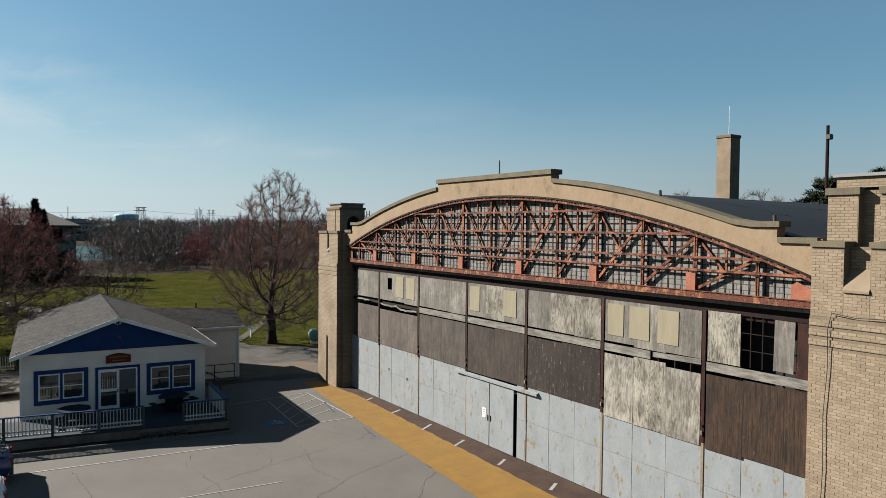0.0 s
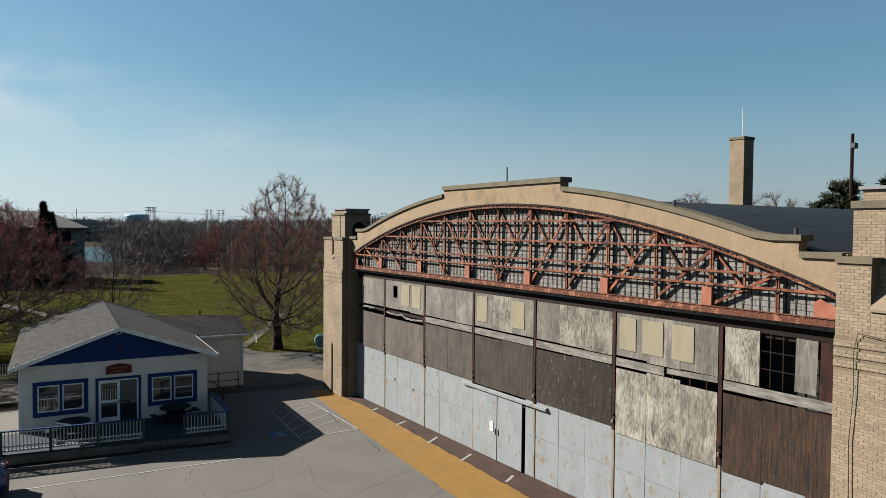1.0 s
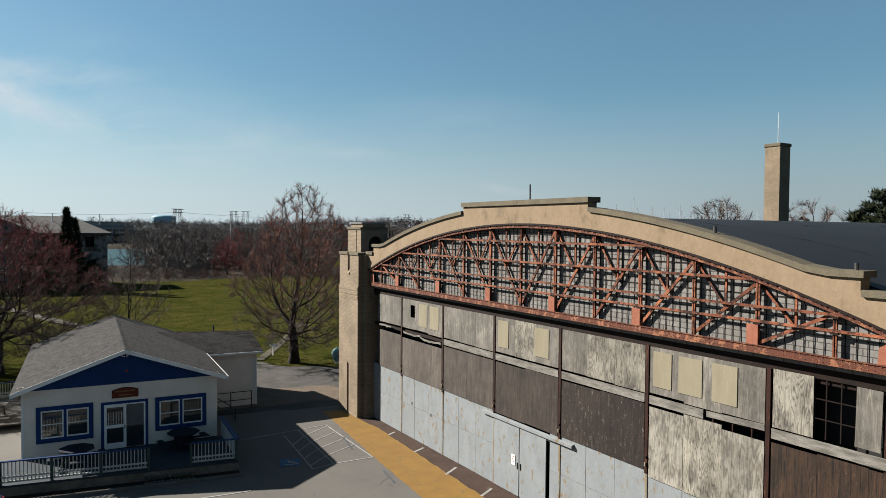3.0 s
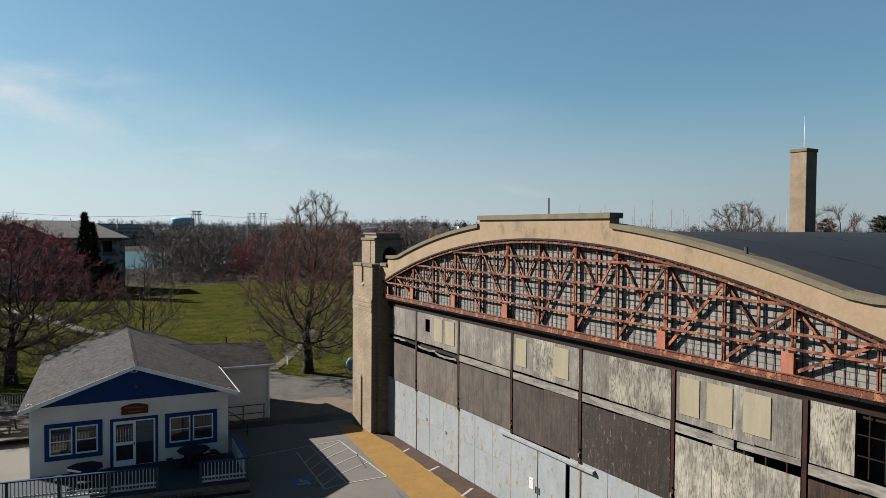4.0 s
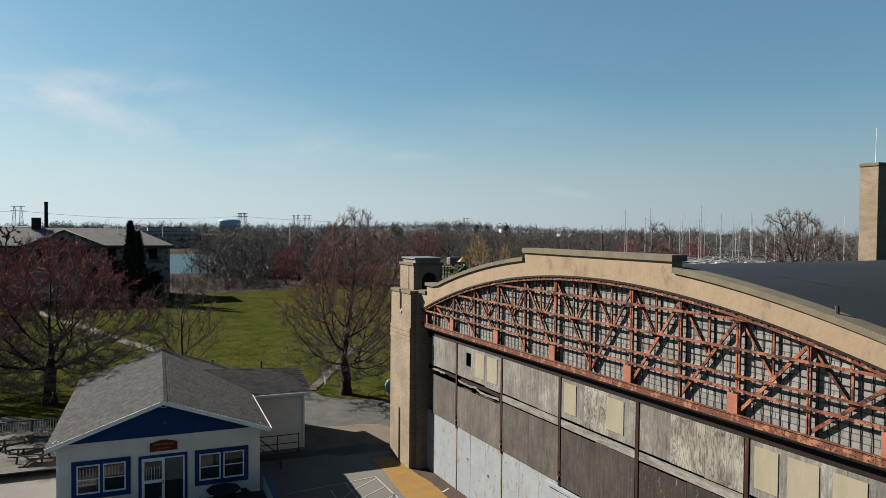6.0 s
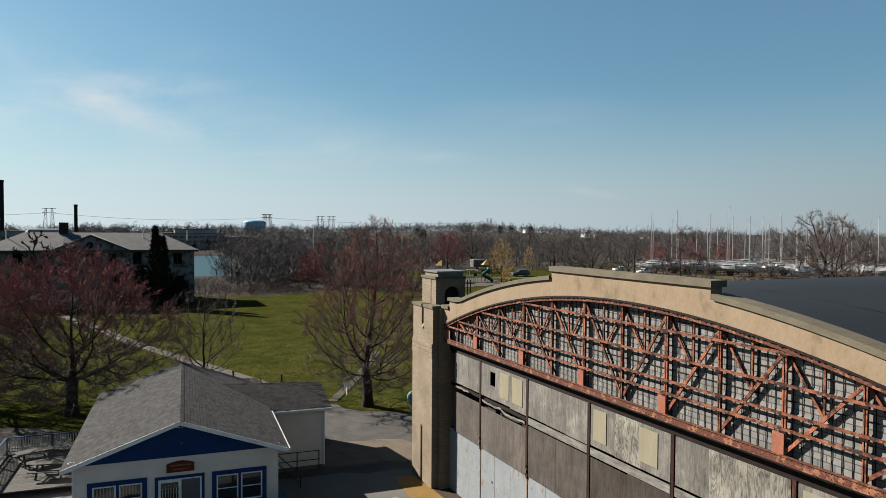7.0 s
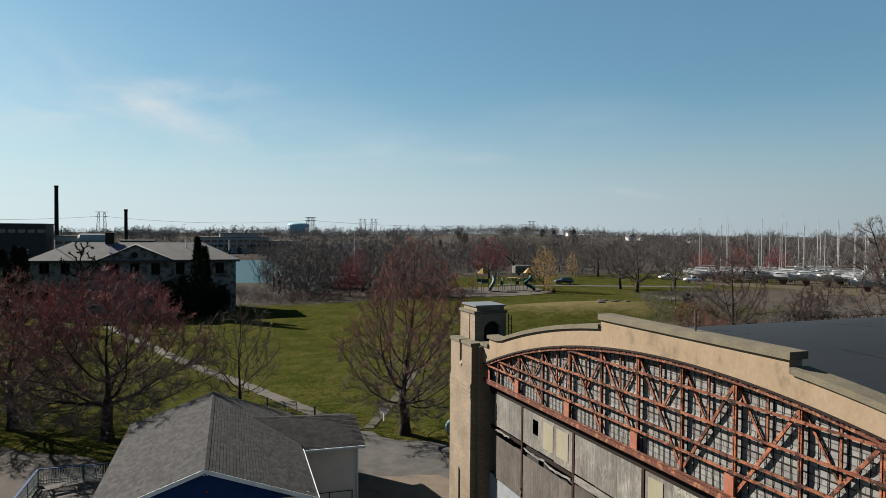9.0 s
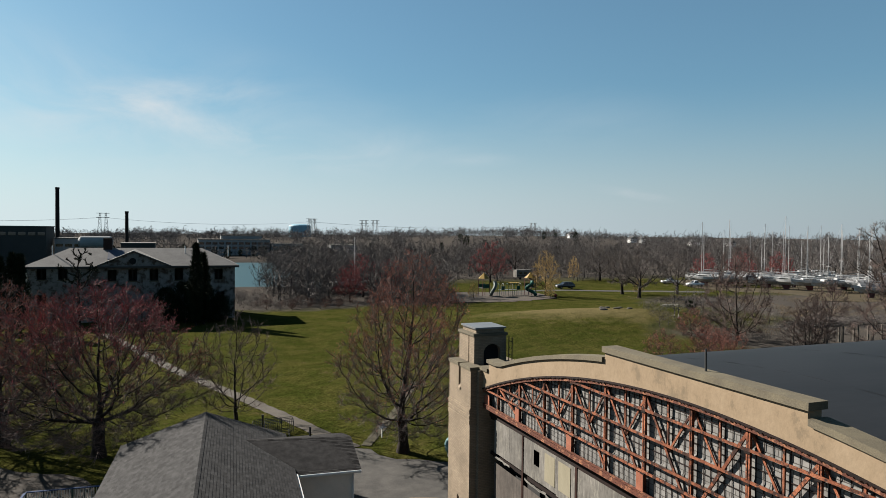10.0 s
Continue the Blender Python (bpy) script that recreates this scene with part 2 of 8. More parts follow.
rust_stile = surface("red_brown_rusted_stile", (0.075, 0.024, 0.015), (0.022, 0.010, 0.008), 0.3, 0.75, bump=0.4, fine=40, stretch=(1, 1, 0.35), third=(0.16, 0.065, 0.035), third_size=0.25, third_at=0.60)
red_lead = surface("red_lead_paint", (0.62, 0.24, 0.15), (0.48, 0.17, 0.10), 0.3, 0.7, bump=0.3, fine=40)
block_grey = surface("grey_mortar_infill", (0.375, 0.36, 0.335), (0.295, 0.28, 0.26), 0.3, 0.95, bump=0.8, fine=16, third=(0.17, 0.155, 0.14), third_size=0.35, third_at=0.60, grain=0.3)
blue_sheet = surface("pale_blue_sheet_metal", (0.485, 0.53, 0.565), (0.41, 0.45, 0.48), 0.7, 0.6, bump=0.12, fine=14, third=(0.40, 0.30, 0.18), third_size=0.28, third_at=0.565, grain=0.09, stretch=(1, 1.2, 0.6))
roof_felt = surface("dark_roof_membrane", (0.036, 0.038, 0.042), (0.027, 0.029, 0.032), 2.5, 0.6, bump=0.1, fine=3, grain=0.12, third=(0.042, 0.044, 0.049), third_size=1.2, third_at=0.63, stretch=(0.4, 1, 1), spec=0.12)
# near-black stands in for the unlit space behind openings
black = plain("black_interior", (0.006, 0.006, 0.006), 0.9)
asphalt = surface("asphalt", (0.242, 0.228, 0.210), (0.202, 0.191, 0.178), 3.0, 0.92, bump=0.25, fine=60, grain=0.12, spec=0.15, third=(0.15, 0.145, 0.14), third_size=4.0, third_at=0.62, tone=0.70)
yellow_paint = surface("yellow_road_paint", (0.50, 0.29, 0.075), (0.42, 0.24, 0.07), 0.9, 0.8, bump=0.2, fine=50, grain=0.15, third=(0.32, 0.22, 0.11), third_size=0.4, third_at=0.58)
white_paint = surface("white_road_paint", (0.66, 0.65, 0.62), (0.48, 0.47, 0.45), 0.4, 0.8, bump=0.1, fine=40, tone=0.66)
blue_road = surface("faded_blue_road_paint", (0.13, 0.15, 0.21), (0.19, 0.19, 0.20), 0.25, 0.8, bump=0.1, fine=40)
brown_strip = surface("brown_concrete_strip", (0.145, 0.092, 0.070), (0.095, 0.062, 0.050), 0.8, 0.9, bump=0.3, fine=30, third=(0.20, 0.16, 0.12), third_size=0.5, third_at=0.62)
concrete = surface("concrete", (0.33, 0.31, 0.28), (0.25, 0.235, 0.21), 0.9, 0.9, bump=0.3, fine=35)
wall_grey = surface("grey_painted_wall", (0.405, 0.37, 0.325), (0.355, 0.325, 0.285), 1.0, 0.8, bump=0.05, fine=20, grain=0.05, tone=2.75, third=(0.29, 0.275, 0.25), third_size=0.8, third_at=0.62)
navy = surface("navy_paint", (0.006, 0.030, 0.110), (0.005, 0.025, 0.092), 0.6, 0.6, bump=0.05, fine=20, grain=0.08, tone=1.9, spec=0.1)
white_trim = surface("white_paint", (0.70, 0.70, 0.68), (0.60, 0.60, 0.58), 0.5, 0.6, bump=0.05, fine=25, grain=0.06, tone=1.65)
shingle = surface("grey_shingles", (0.120, 0.118, 0.119), (0.084, 0.083, 0.084), 0.5, 0.9, bump=0.4, fine=30, piece=0.22, spec=0.03)
bark = surface("bark", (0.072, 0.055, 0.046), (0.042, 0.033, 0.028), 0.3, 0.95, bump=0.8, fine=20, stretch=(1, 1, 0.3))


def plywood(name, wood, dark, peel=None, peel_at=0.5, piece=0.25, rings=9.0, figure=0.6, flecks=0.0, crack=0.0, fleck_tone=(0.42, 0.40, 0.36)):
    """Weathered plywood: rotary-cut contour figure, streaks up the sheet, peeling paint that follows the figure, flecks and checks."""
    m = bpy.data.materials.new(name)
    m.use_nodes = True
    n, l = m.node_tree.nodes, m.node_tree.links
    bsdf = n["Principled BSDF"]
    bsdf.inputs["Roughness"].default_value = 0.85
    bsdf.inputs["Specular IOR Level"].default_value = 0.2
    co = n.new("ShaderNodeTexCoord")
    info = n.new("ShaderNodeObjectInfo")
    shift = n.new("ShaderNodeVectorMath")
    shift.operation = "MULTIPLY_ADD"
    l.new(info.outputs["Random"], shift.inputs[0])
    shift.inputs[1].default_value = (37, 53, 71)
    l.new(co.outputs["Object"], shift.inputs[2])

    def mapped(scale_):
        mp = n.new("ShaderNodeMapping")
        mp.inputs["Scale"].default_value = scale_
        l.new(shift.outputs[0], mp.inputs[0])
        return mp.outputs[0]

    def noised(vec, sc, detail=6, rough=0.65):
        t = n.new("ShaderNodeTexNoise")
        t.inputs["Scale"].default_value, t.inputs["Detail"].default_value, t.inputs["Roughness"].default_value = sc, detail, rough
        l.new(vec, t.inputs["Vector"])
        return t.outputs["Fac"]

    def ranged(v, a, b, c=0.0, d=1.0):
        r = n.new("ShaderNodeMapRange")
        for i, q in enumerate((a, b, c, d)):
            r.inputs[i + 1].default_value = q
        l.new(v, r.inputs[0])
        return r.outputs[0]

    def sums(how, a, b, c=0.0):
        x = n.new("ShaderNodeMath")
        x.operation = how
        for s_, q in enumerate((a, b, c)):
            if isinstance(q, (int, float)):
                x.inputs[s_].default_value = q
            else:
                l.new(q, x.inputs[s_])
        return x.outputs[0]

    def mixed(f, a, b):
        x = n.new("ShaderNodeMix")
        x.data_type = "RGBA"
        l.new(f, x.inputs[0])
        for s_, q in ((6, a), (7, b)):
            if isinstance(q, tuple):
                x.inputs[s_].default_value = (*q, 1)
            else:
                l.new(q, x.inputs[s_])
        return x.outputs[2]

    hill = noised(mapped((1, 2.4, 0.42)), 1.1, 3, 0.42)
    contour = sums("PINGPONG", sums("MULTIPLY", hill, rings * 2), 1.0)
    streak = noised(mapped((1, 6, 0.45)), 1.9, 8, 0.72)
    fibre = noised(mapped((1, 30, 1.2)), 2.2, 4, 0.7)
    colour = mixed(ranged(streak, 0.32, 0.68), wood, dark)
    colour = mixed(ranged(contour, 0.55, 0.95, 0.0, figure), colour, dark)
    if peel:
        patch = noised(mapped((1, 1.5, 0.8)), 1.5, 10, 0.72)
        follow = sums("MULTIPLY_ADD", contour, -0.10, patch)
        follow = sums("MULTIPLY_ADD", fibre, 0.10, follow)
        colour = mixed(ranged(follow, peel_at - 0.06, peel_at + 0.12), colour, peel)
        colour = mixed(ranged(contour, 0.72, 0.98, 0.0, figure), colour, dark)
    if flecks:
        speck = noised(mapped((1, 1.6, 0.7)), 4.5, 10, 0.85)
        colour = mixed(ranged(speck, 0.63 - flecks, 0.69 - flecks, 0.0, 0.8), colour, fleck_tone)
    runs = noised(mapped((1, 9, 0.22)), 1.3, 7, 0.75)
    colour = mixed(ranged(runs, 0.55, 0.68, 0.0, 0.55), colour, (0.045, 0.038, 0.032))
    if crack:
        line = noised(mapped((1, 14, 0.5)), 2.0, 6, 0.7)
        colour = mixed(ranged(line, 0.53, 0.58, 0.0, crack), colour, (0.012, 0.010, 0.009))
    blot = noised(mapped((1, 1, 0.7)), 1.1, 9, 0.75)
    wet = n.new("ShaderNodeVectorMath")
    wet.operation = "SCALE"
    l.new(colour, wet.inputs[0])
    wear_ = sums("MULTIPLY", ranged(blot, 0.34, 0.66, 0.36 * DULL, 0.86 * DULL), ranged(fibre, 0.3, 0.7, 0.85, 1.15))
    l.new(wear_, wet.inputs[3])
    colour = wet.outputs[0]
    span = ranged(info.outputs["Random"], 0, 1, 1 - piece, 1 + piece)
    sc = n.new("ShaderNodeVectorMath")
    sc.operation = "SCALE"
    l.new(colour, sc.inputs[0])
    l.new(span, sc.inputs[3])
    l.new(sc.outputs[0], bsdf.inputs["Base Color"])
    b = n.new("ShaderNodeBump")
    b.inputs["Strength"].default_value, b.inputs["Distance"].default_value = 0.4, 0.01
    l.new(streak, b.inputs["Height"])
    l.new(b.outputs[0], bsdf.inputs["Normal"])
    return m


ply_grey = plywood("weathered_grey_plywood", (0.37, 0.345, 0.31), (0.19, 0.175, 0.155), peel=(0.46, 0.43, 0.36), peel_at=0.60, figure=0.3, rings=14.0)
ply_taupe = plywood("taupe_plywood", (0.190, 0.160, 0.138), (0.095, 0.077, 0.066), figure=0.3, flecks=0.02, rings=12.0)
ply_umber = plywood("umber_plywood", (0.109, 0.083, 0.069), (0.042, 0.032, 0.027), figure=0.3, flecks=0.04, crack=0.5, rings=12.0, fleck_tone=(0.30, 0.28, 0.25))
ply_brown = plywood("dark_brown_plywood", (0.062, 0.042, 0.032), (0.02, 0.014, 0.012), figure=0.4, flecks=0.07, crack=0.6, rings=12.0, fleck_tone=(0.34, 0.31, 0.28))
ply_rust = plywood("red_brown_plywood", (0.149, 0.075, 0.039), (0.033, 0.02, 0.014), figure=0.5, flecks=0.04, crack=0.95, rings=14.0, fleck_tone=(0.30, 0.24, 0.17))
ply_pale = plywood("peeling_cream_plywood", (0.36, 0.33, 0.275), (0.17, 0.155, 0.135), peel=(0.49, 0.465, 0.405), peel_at=0.46, figure=0.45, rings=12.0, flecks=0.045, fleck_tone=(0.10, 0.09, 0.08))
ply_figure = plywood("bleached_figured_plywood", (0.35, 0.325, 0.28), (0.13, 0.115, 0.10), peel=(0.53, 0.50, 0.42), peel_at=0.45, figure=0.75, rings=20.0)


def lawn_material():
    """Grass with mown streaks, straw patches and bare earth where woods and scrub stand."""
    m = surface("lawn", (0.056, 0.067, 0.015), (0.098, 0.094, 0.027), 3.2, 1.0, bump=1.0, fine=5, third=(0.115, 0.098, 0.040), third_size=2.2, third_at=0.60, grain=0.75, spec=0.0, tone=0.74)
    n, l = m.node_tree.nodes, m.node_tree.links
    bsdf = n["Principled BSDF"]
    tufts = bsdf.inputs["Normal"].links[0].from_node
    tufts.inputs["Distance"].default_value = 0.07
    place_ = n.new("ShaderNodeTexCoord")
    lumps = n.new("ShaderNodeTexNoise")
    lumps.inputs["Scale"].default_value, lumps.inputs["Detail"].default_value, lumps.inputs["Roughness"].default_value = 0.55, 6, 0.6
    l.new(place_.outputs["Object"], lumps.inputs["Vector"])
    uneven = n.new("ShaderNodeBump")
    uneven.inputs["Strength"].default_value, uneven.inputs["Distance"].default_value = 0.7, 0.45
    l.new(lumps.outputs["Fac"], uneven.inputs["Height"])
    l.new(uneven.outputs[0], tufts.inputs["Normal"])
    grass = bsdf.inputs["Base Color"].links[0].from_socket
    co = n.new("ShaderNodeTexCoord")
    sep = n.new("ShaderNodeSeparateXYZ")
    l.new(co.outputs["Object"], sep.inputs[0])
    wob = n.new("ShaderNodeTexNoise")
    wob.inputs["Scale"].default_value, wob.inputs["Detail"].default_value = 0.06, 6
    l.new(co.outputs["Object"], wob.inputs["Vector"])

    def mask(socket, a, b):
        jig = n.new("ShaderNodeMath")
        jig.operation = "MULTIPLY_ADD"
        l.new(wob.outputs["Fac"], jig.inputs[0])
        jig.inputs[1].default_value = 26.0
        l.new(socket, jig.inputs[2])
        r = n.new("ShaderNodeMapRange")
        r.inputs[1].default_value, r.inputs[2].default_value = a + 13, b + 13
        l.new(jig.outputs[0], r.inputs[0])
        return r.outputs[0]

    def times(a, b):
        x = n.new("ShaderNodeMath")
        x.operation = "MULTIPLY"
        l.new(a, x.inputs[0])
        l.new(b, x.inputs[1])
        return x.outputs[0]

    def most(a, b):
        x = n.new("ShaderNodeMath")
        x.operation = "MAXIMUM"
        l.new(a, x.inputs[0])
        l.new(b, x.inputs[1])
        return x.outputs[0]

    creek_bank = times(mask(sep.outputs[1], 145, 151), mask(sep.outputs[0], 66, 58))
    far = mask(sep.outputs[1], 205, 225)
    far_side = mask(sep.outputs[0], 190, 205)
    scrub = times(mask(sep.outputs[0], 73, 79), mask(sep.outputs[1], 101, 94))
    yard = times(mask(sep.outputs[0], 104, 114), mask(sep.outputs[1], 152, 142))
    earth = most(most(most(creek_bank, far), most(far_side, scrub)), yard)
    # worn dry crest of the mound
    rise = n.new("ShaderNodeMapping")
    rise.vector_type = "TEXTURE"
    rise.inputs["Location"].default_value = (69, 110, 0)
    rise.inputs["Rotation"].default_value = (0, 0, radians(-28))
    rise.inputs["Scale"].default_value = (17, 9, 1000)
    l.new(co.outputs["Object"], rise.inputs[0])
    off_ = n.new("ShaderNodeVectorMath")
    off_.operation = "LENGTH"
    l.new(rise.outputs[0], off_.inputs[0])
    worn = n.new("ShaderNodeTexNoise")
    worn.inputs["Scale"].default_value, worn.inputs["Detail"].default_value, worn.inputs["Roughness"].default_value = 0.35, 8, 0.7
    l.new(co.outputs["Object"], worn.inputs["Vector"])
    ragged_ = n.new("ShaderNodeMath")
    ragged_.operation = "MULTIPLY_ADD"
    l.new(worn.outputs["Fac"], ragged_.inputs[0])
    ragged_.inputs[1].default_value = 1.6
    l.new(off_.outputs["Value"], ragged_.inputs[2])
    dry = n.new("ShaderNodeMapRange")
    dry.inputs[1].default_value, dry.inputs[2].default_value, dry.inputs[3].default_value, dry.inputs[4].default_value = 1.2, 2.0, 0.75, 0.0
    l.new(ragged_.outputs[0], dry.inputs[0])
    straw = n.new("ShaderNodeMix")
    straw.data_type = "RGBA"
    l.new(dry.outputs[0], straw.inputs[0])
    l.new(grass, straw.inputs[6])
    straw.inputs[7].default_value = (0.082, 0.066, 0.033, 1)
    grass = straw.outputs[2]
    mix = n.new("ShaderNodeMix")
    mix.data_type = "RGBA"
    l.new(earth, mix.inputs[0])
    l.new(grass, mix.inputs[6])
    soil_tone = n.new("ShaderNodeMix")
    soil_tone.data_type = "RGBA"
    l.new(wob.outputs["Fac"], soil_tone.inputs[0])
    soil_tone.inputs[6].default_value = (0.032, 0.029, 0.027, 1)
    soil_tone.inputs[7].default_value = (0.046, 0.041, 0.036, 1)
    l.new(soil_tone.outputs[2], mix.inputs[7])
    l.new(mix.outputs[2], bsdf.inputs["Base Color"])
    return m


grass_soil = lawn_material()

# ---- marks on the lot ----
def stripe(a, b, w, mats, z=0.012, name="painted_line", label="worn white painted line on the asphalt", category="road marking", group="painted lines on the lot"):
    a, b = Vector((*a, 0)), Vector((*b, 0))
    s = (b - a).normalized().cross(Vector((0, 0, 1))) * (w / 2)
    n = max(2, int((b - a).length / 0.5))
    r = random.Random(int(a.x * 100 + a.y))
    left, right = [], []
    for i in range(n + 1):
        p = a.lerp(b, i / n)
        left.append((p + s * r.uniform(0.85, 1.1)).to_tuple()[:2])
        right.append((p - s * r.uniform(0.85, 1.1)).to_tuple()[:2])
    bm = bmesh.new()
    slab(bm, [(x, y, z - 0.003) for x, y in left + right[::-1]], (0, 0, 0.003))
    return tagged(part(name, bm, mats), label, category, group, "structure")


A, B, C_, D_ = (13.05, 30.55), (14.98, 30.45), (13.40, 36.40), (15.05, 36.55)
stripe(C_, A, 0.075, white_paint)
stripe(A, B, 0.075, white_paint)
stripe(B, D_, 0.075, white_paint)
stripe(C_, D_, 0.075, white_paint)
L2 = [(12.45, 35.75), (11.95, 30.35)]
stripe(*L2, 0.075, white_paint)
stripe(L2[1], A, 0.075, white_paint)
for i in range(1, 5):
    k = i / 5
    p = (A[0] + (C_[0] - A[0]) * k, A[1] + (C_[1] - A[1]) * k)
    q = (B[0] + (D_[0] - B[0]) * min(k + 0.16, 1), B[1] + (D_[1] - B[1]) * min(k + 0.16, 1))
    stripe(p, q, 0.065, white_paint)
    p2 = (L2[1][0] + (L2[0][0] - L2[1][0]) * (k - 0.12), L2[1][1] + (L2[0][1] - L2[1][1]) * (k - 0.12))
    stripe(p2, p, 0.065, white_paint)
stripe((10.3, 36.15), (13.4, 36.4), 0.075, white_paint)
stripe((-9.0, 31.1), (8.85, 29.2), 0.085, white_paint)
stripe((8.68, 23.93), (-4.0, 25.35), 0.065, white_paint)
for p, q in (((17.22, 33.2), (17.72, 33.5)), ((17.0, 30.1), (17.75, 30.45)), ((16.75, 26.75), (17.65, 27.3)), ((16.72, 23.95), (17.55, 24.4)), ((16.78, 20.95), (17.45, 21.35)), ((16.72, 17.8), (17.38, 18.2)), ((16.6, 14.8), (17.3, 15.2))):
    stripe(p, q, 0.13, white_paint, z=0.016, label="short white tick painted on the apron")
for p, q in (((14.6, 32.0), (15.0, 34.0)), ((14.35, 27.0), (14.6, 28.6)), ((14.3, 22.2), (14.6, 24.0))):
    stripe(p, q, 0.09, blue_road, label="faded blue painted line on the asphalt")
# access mark
mark = thing("access_mark", (11.35, 31.7, 0.012), "faded blue wheelchair access mark on asphalt", "road marking", kind="structure", rz=-18, local=True)
blue_mark = surface("faded_blue_mark", (0.06, 0.19, 0.38), (0.12, 0.17, 0.25), 0.18, 0.8, bump=0.1, fine=40, tone=0.9)
bm = bmesh.new()
for i in range(14):
    a0, a1 = -2.6 + i * 0.3, -2.6 + (i + 1) * 0.3
    bar(bm, (0.28 * math.cos(a0), -0.15 + 0.28 * math.sin(a0), 0.006), (0.28 * math.cos(a1), -0.15 + 0.28 * math.sin(a1), 0.006), 0.11, 0.004)
bar(bm, (-0.08, 0.35, 0.006), (0.0, -0.1, 0.006), 0.13, 0.004)
bar(bm, (0.0, -0.08, 0.006), (0.3, -0.08, 0.006), 0.11, 0.004)
bar(bm, (0.3, -0.08, 0.006), (0.42, -0.4, 0.006), 0.11, 0.004)
bmesh.ops.scale(bm, vec=(0.85, 0.85, 1), verts=bm.verts)
part("symbol", bm, white_paint, mark, "worn white wheelchair symbol")
part("panel", boxed(-0.46, 0.46, -0.48, 0.48, -0.002, 0.003), blue_mark, mark, "faded blue painted square")

# cracks: tarred and open seams across the lot
tar = surface("dark_crack", (0.155, 0.148, 0.14), (0.11, 0.105, 0.10), 0.3, 0.95)


def crack(points, w, seed):
    r = random.Random(seed)
    pts = []
    for (x0, y0), (x1, y1) in zip(points, points[1:]):
        n = max(2, int(math.hypot(x1 - x0, y1 - y0) / 0.22))
        for i in range(n):
            k = i / n
            pts.append((x0 + (x1 - x0) * k + r.gauss(0, 0.05), y0 + (y1 - y0) * k + r.gauss(0, 0.05)))
    bm = bmesh.new()
    prev = None
    for i, (x, y) in enumerate(pts):
        j = min(i + 1, len(pts) - 1)
        h = max(i - 1, 0)
        d = Vector((pts[j][0] - pts[h][0], pts[j][1] - pts[h][1], 0)).normalized()
        s = Vector((-d.y, d.x, 0)) * w * r.uniform(0.1, 0.5)
        pair = (bm.verts.new((x + s.x, y + s.y, 0.0095)), bm.verts.new((x - s.x, y - s.y, 0.0095)))
        if prev:
            bm.faces.new([prev[0], prev[1], pair[1], pair[0]])
        prev = pair
    ob = part("pavement_crack", bm, tar)
    return tagged(ob, "thin dark crack wandering across the asphalt", "crack", "cracks in the lot", "structure")


crack([(8.0, 21.0), (11.5, 23.2), (14.5, 24.2), (16.8, 25.6)], 0.018, 1)
crack([(4.5, 24.0), (7.5, 25.5), (11.0, 26.5), (13.8, 27.2), (15.8, 29.0)], 0.015, 2)
crack([(6.2, 22.0), (6.6, 25.0), (6.1, 28.0), (6.8, 29.2)], 0.015, 3)
crack([(10.2, 18.0), (10.8, 21.5), (10.3, 24.5), (11.1, 28.0)], 0.013, 4)
crack([(2.0, 22.0), (2.6, 25.5), (2.2, 29.5)], 0.015, 5)
crack([(9.5, 33.5), (11.2, 32.2), (12.4, 29.6), (13.6, 27.6)], 0.013, 6)
crack([(12.0, 19.5), (13.5, 21.3), (14.8, 21.8), (17.2, 22.9)], 0.015, 7)
crack([(14.2, 30.0), (15.2, 30.6), (16.4, 31.9)], 0.015, 8)
crack([(9.0, 26.0), (9.6, 27.6), (9.2, 29.0)], 0.012, 9)

# ---- ground ----
def smooth_step(a, b, v):
    t = np.clip((v - a) / (b - a), 0, 1)
    return t * t * (3 - 2 * t)


def land(x, y):
    """The height of the land: level by the hangar, a grassy mound beside it, a creek, and low wooded hills far off."""
    x, y = np.asarray(x, float), np.asarray(y, float)
    mound = 2.7 * np.exp(-(((x - 73) / 28) ** 2) - ((y - 109) / 15) ** 2)
    rolls = 0.12 * np.sin(x * 0.17 + 1) * np.cos(y * 0.13) * smooth_step(58, 80, y)
    r = np.hypot(x - 4, y - 8)
    az = np.arctan2(x - 4, y - 8)
    knoll = 8.0 * np.exp(-(((az - 0.49) / 0.16) ** 2)) * smooth_step(380, 620, r)
    hills = knoll * (1 - 0.9 * smooth_step(960, 1150, r)) + smooth_step(330, 760, r) * (1 - 0.9 * smooth_step(960, 1150, r)) * (5 + 3.0 * np.sin(x * 0.006 + 1.0) + 2.0 * np.sin(y * 0.004 + 2.0 + x * 0.003))
    creek = smooth_step(205, 225, y) * (1 - smooth_step(372, 392, y)) * (1 - smooth_step(38, 60, x)) * smooth_step(-420, -380, x)
    return mound + rolls + hills * (1 - creek) - 2.2 * creek


def spread_axis(lo, hi, near_lo, near_hi, step):
    inner = np.arange(near_lo, near_hi + 0.1, step)
    k = 40
    left = near_lo - (near_lo - lo) * (np.arange(k, 0, -1) / k) ** 2.2
    right = near_hi + (hi - near_hi) * (np.arange(1, k + 1) / k) ** 2.2
    return np.concatenate([left, inner, right])


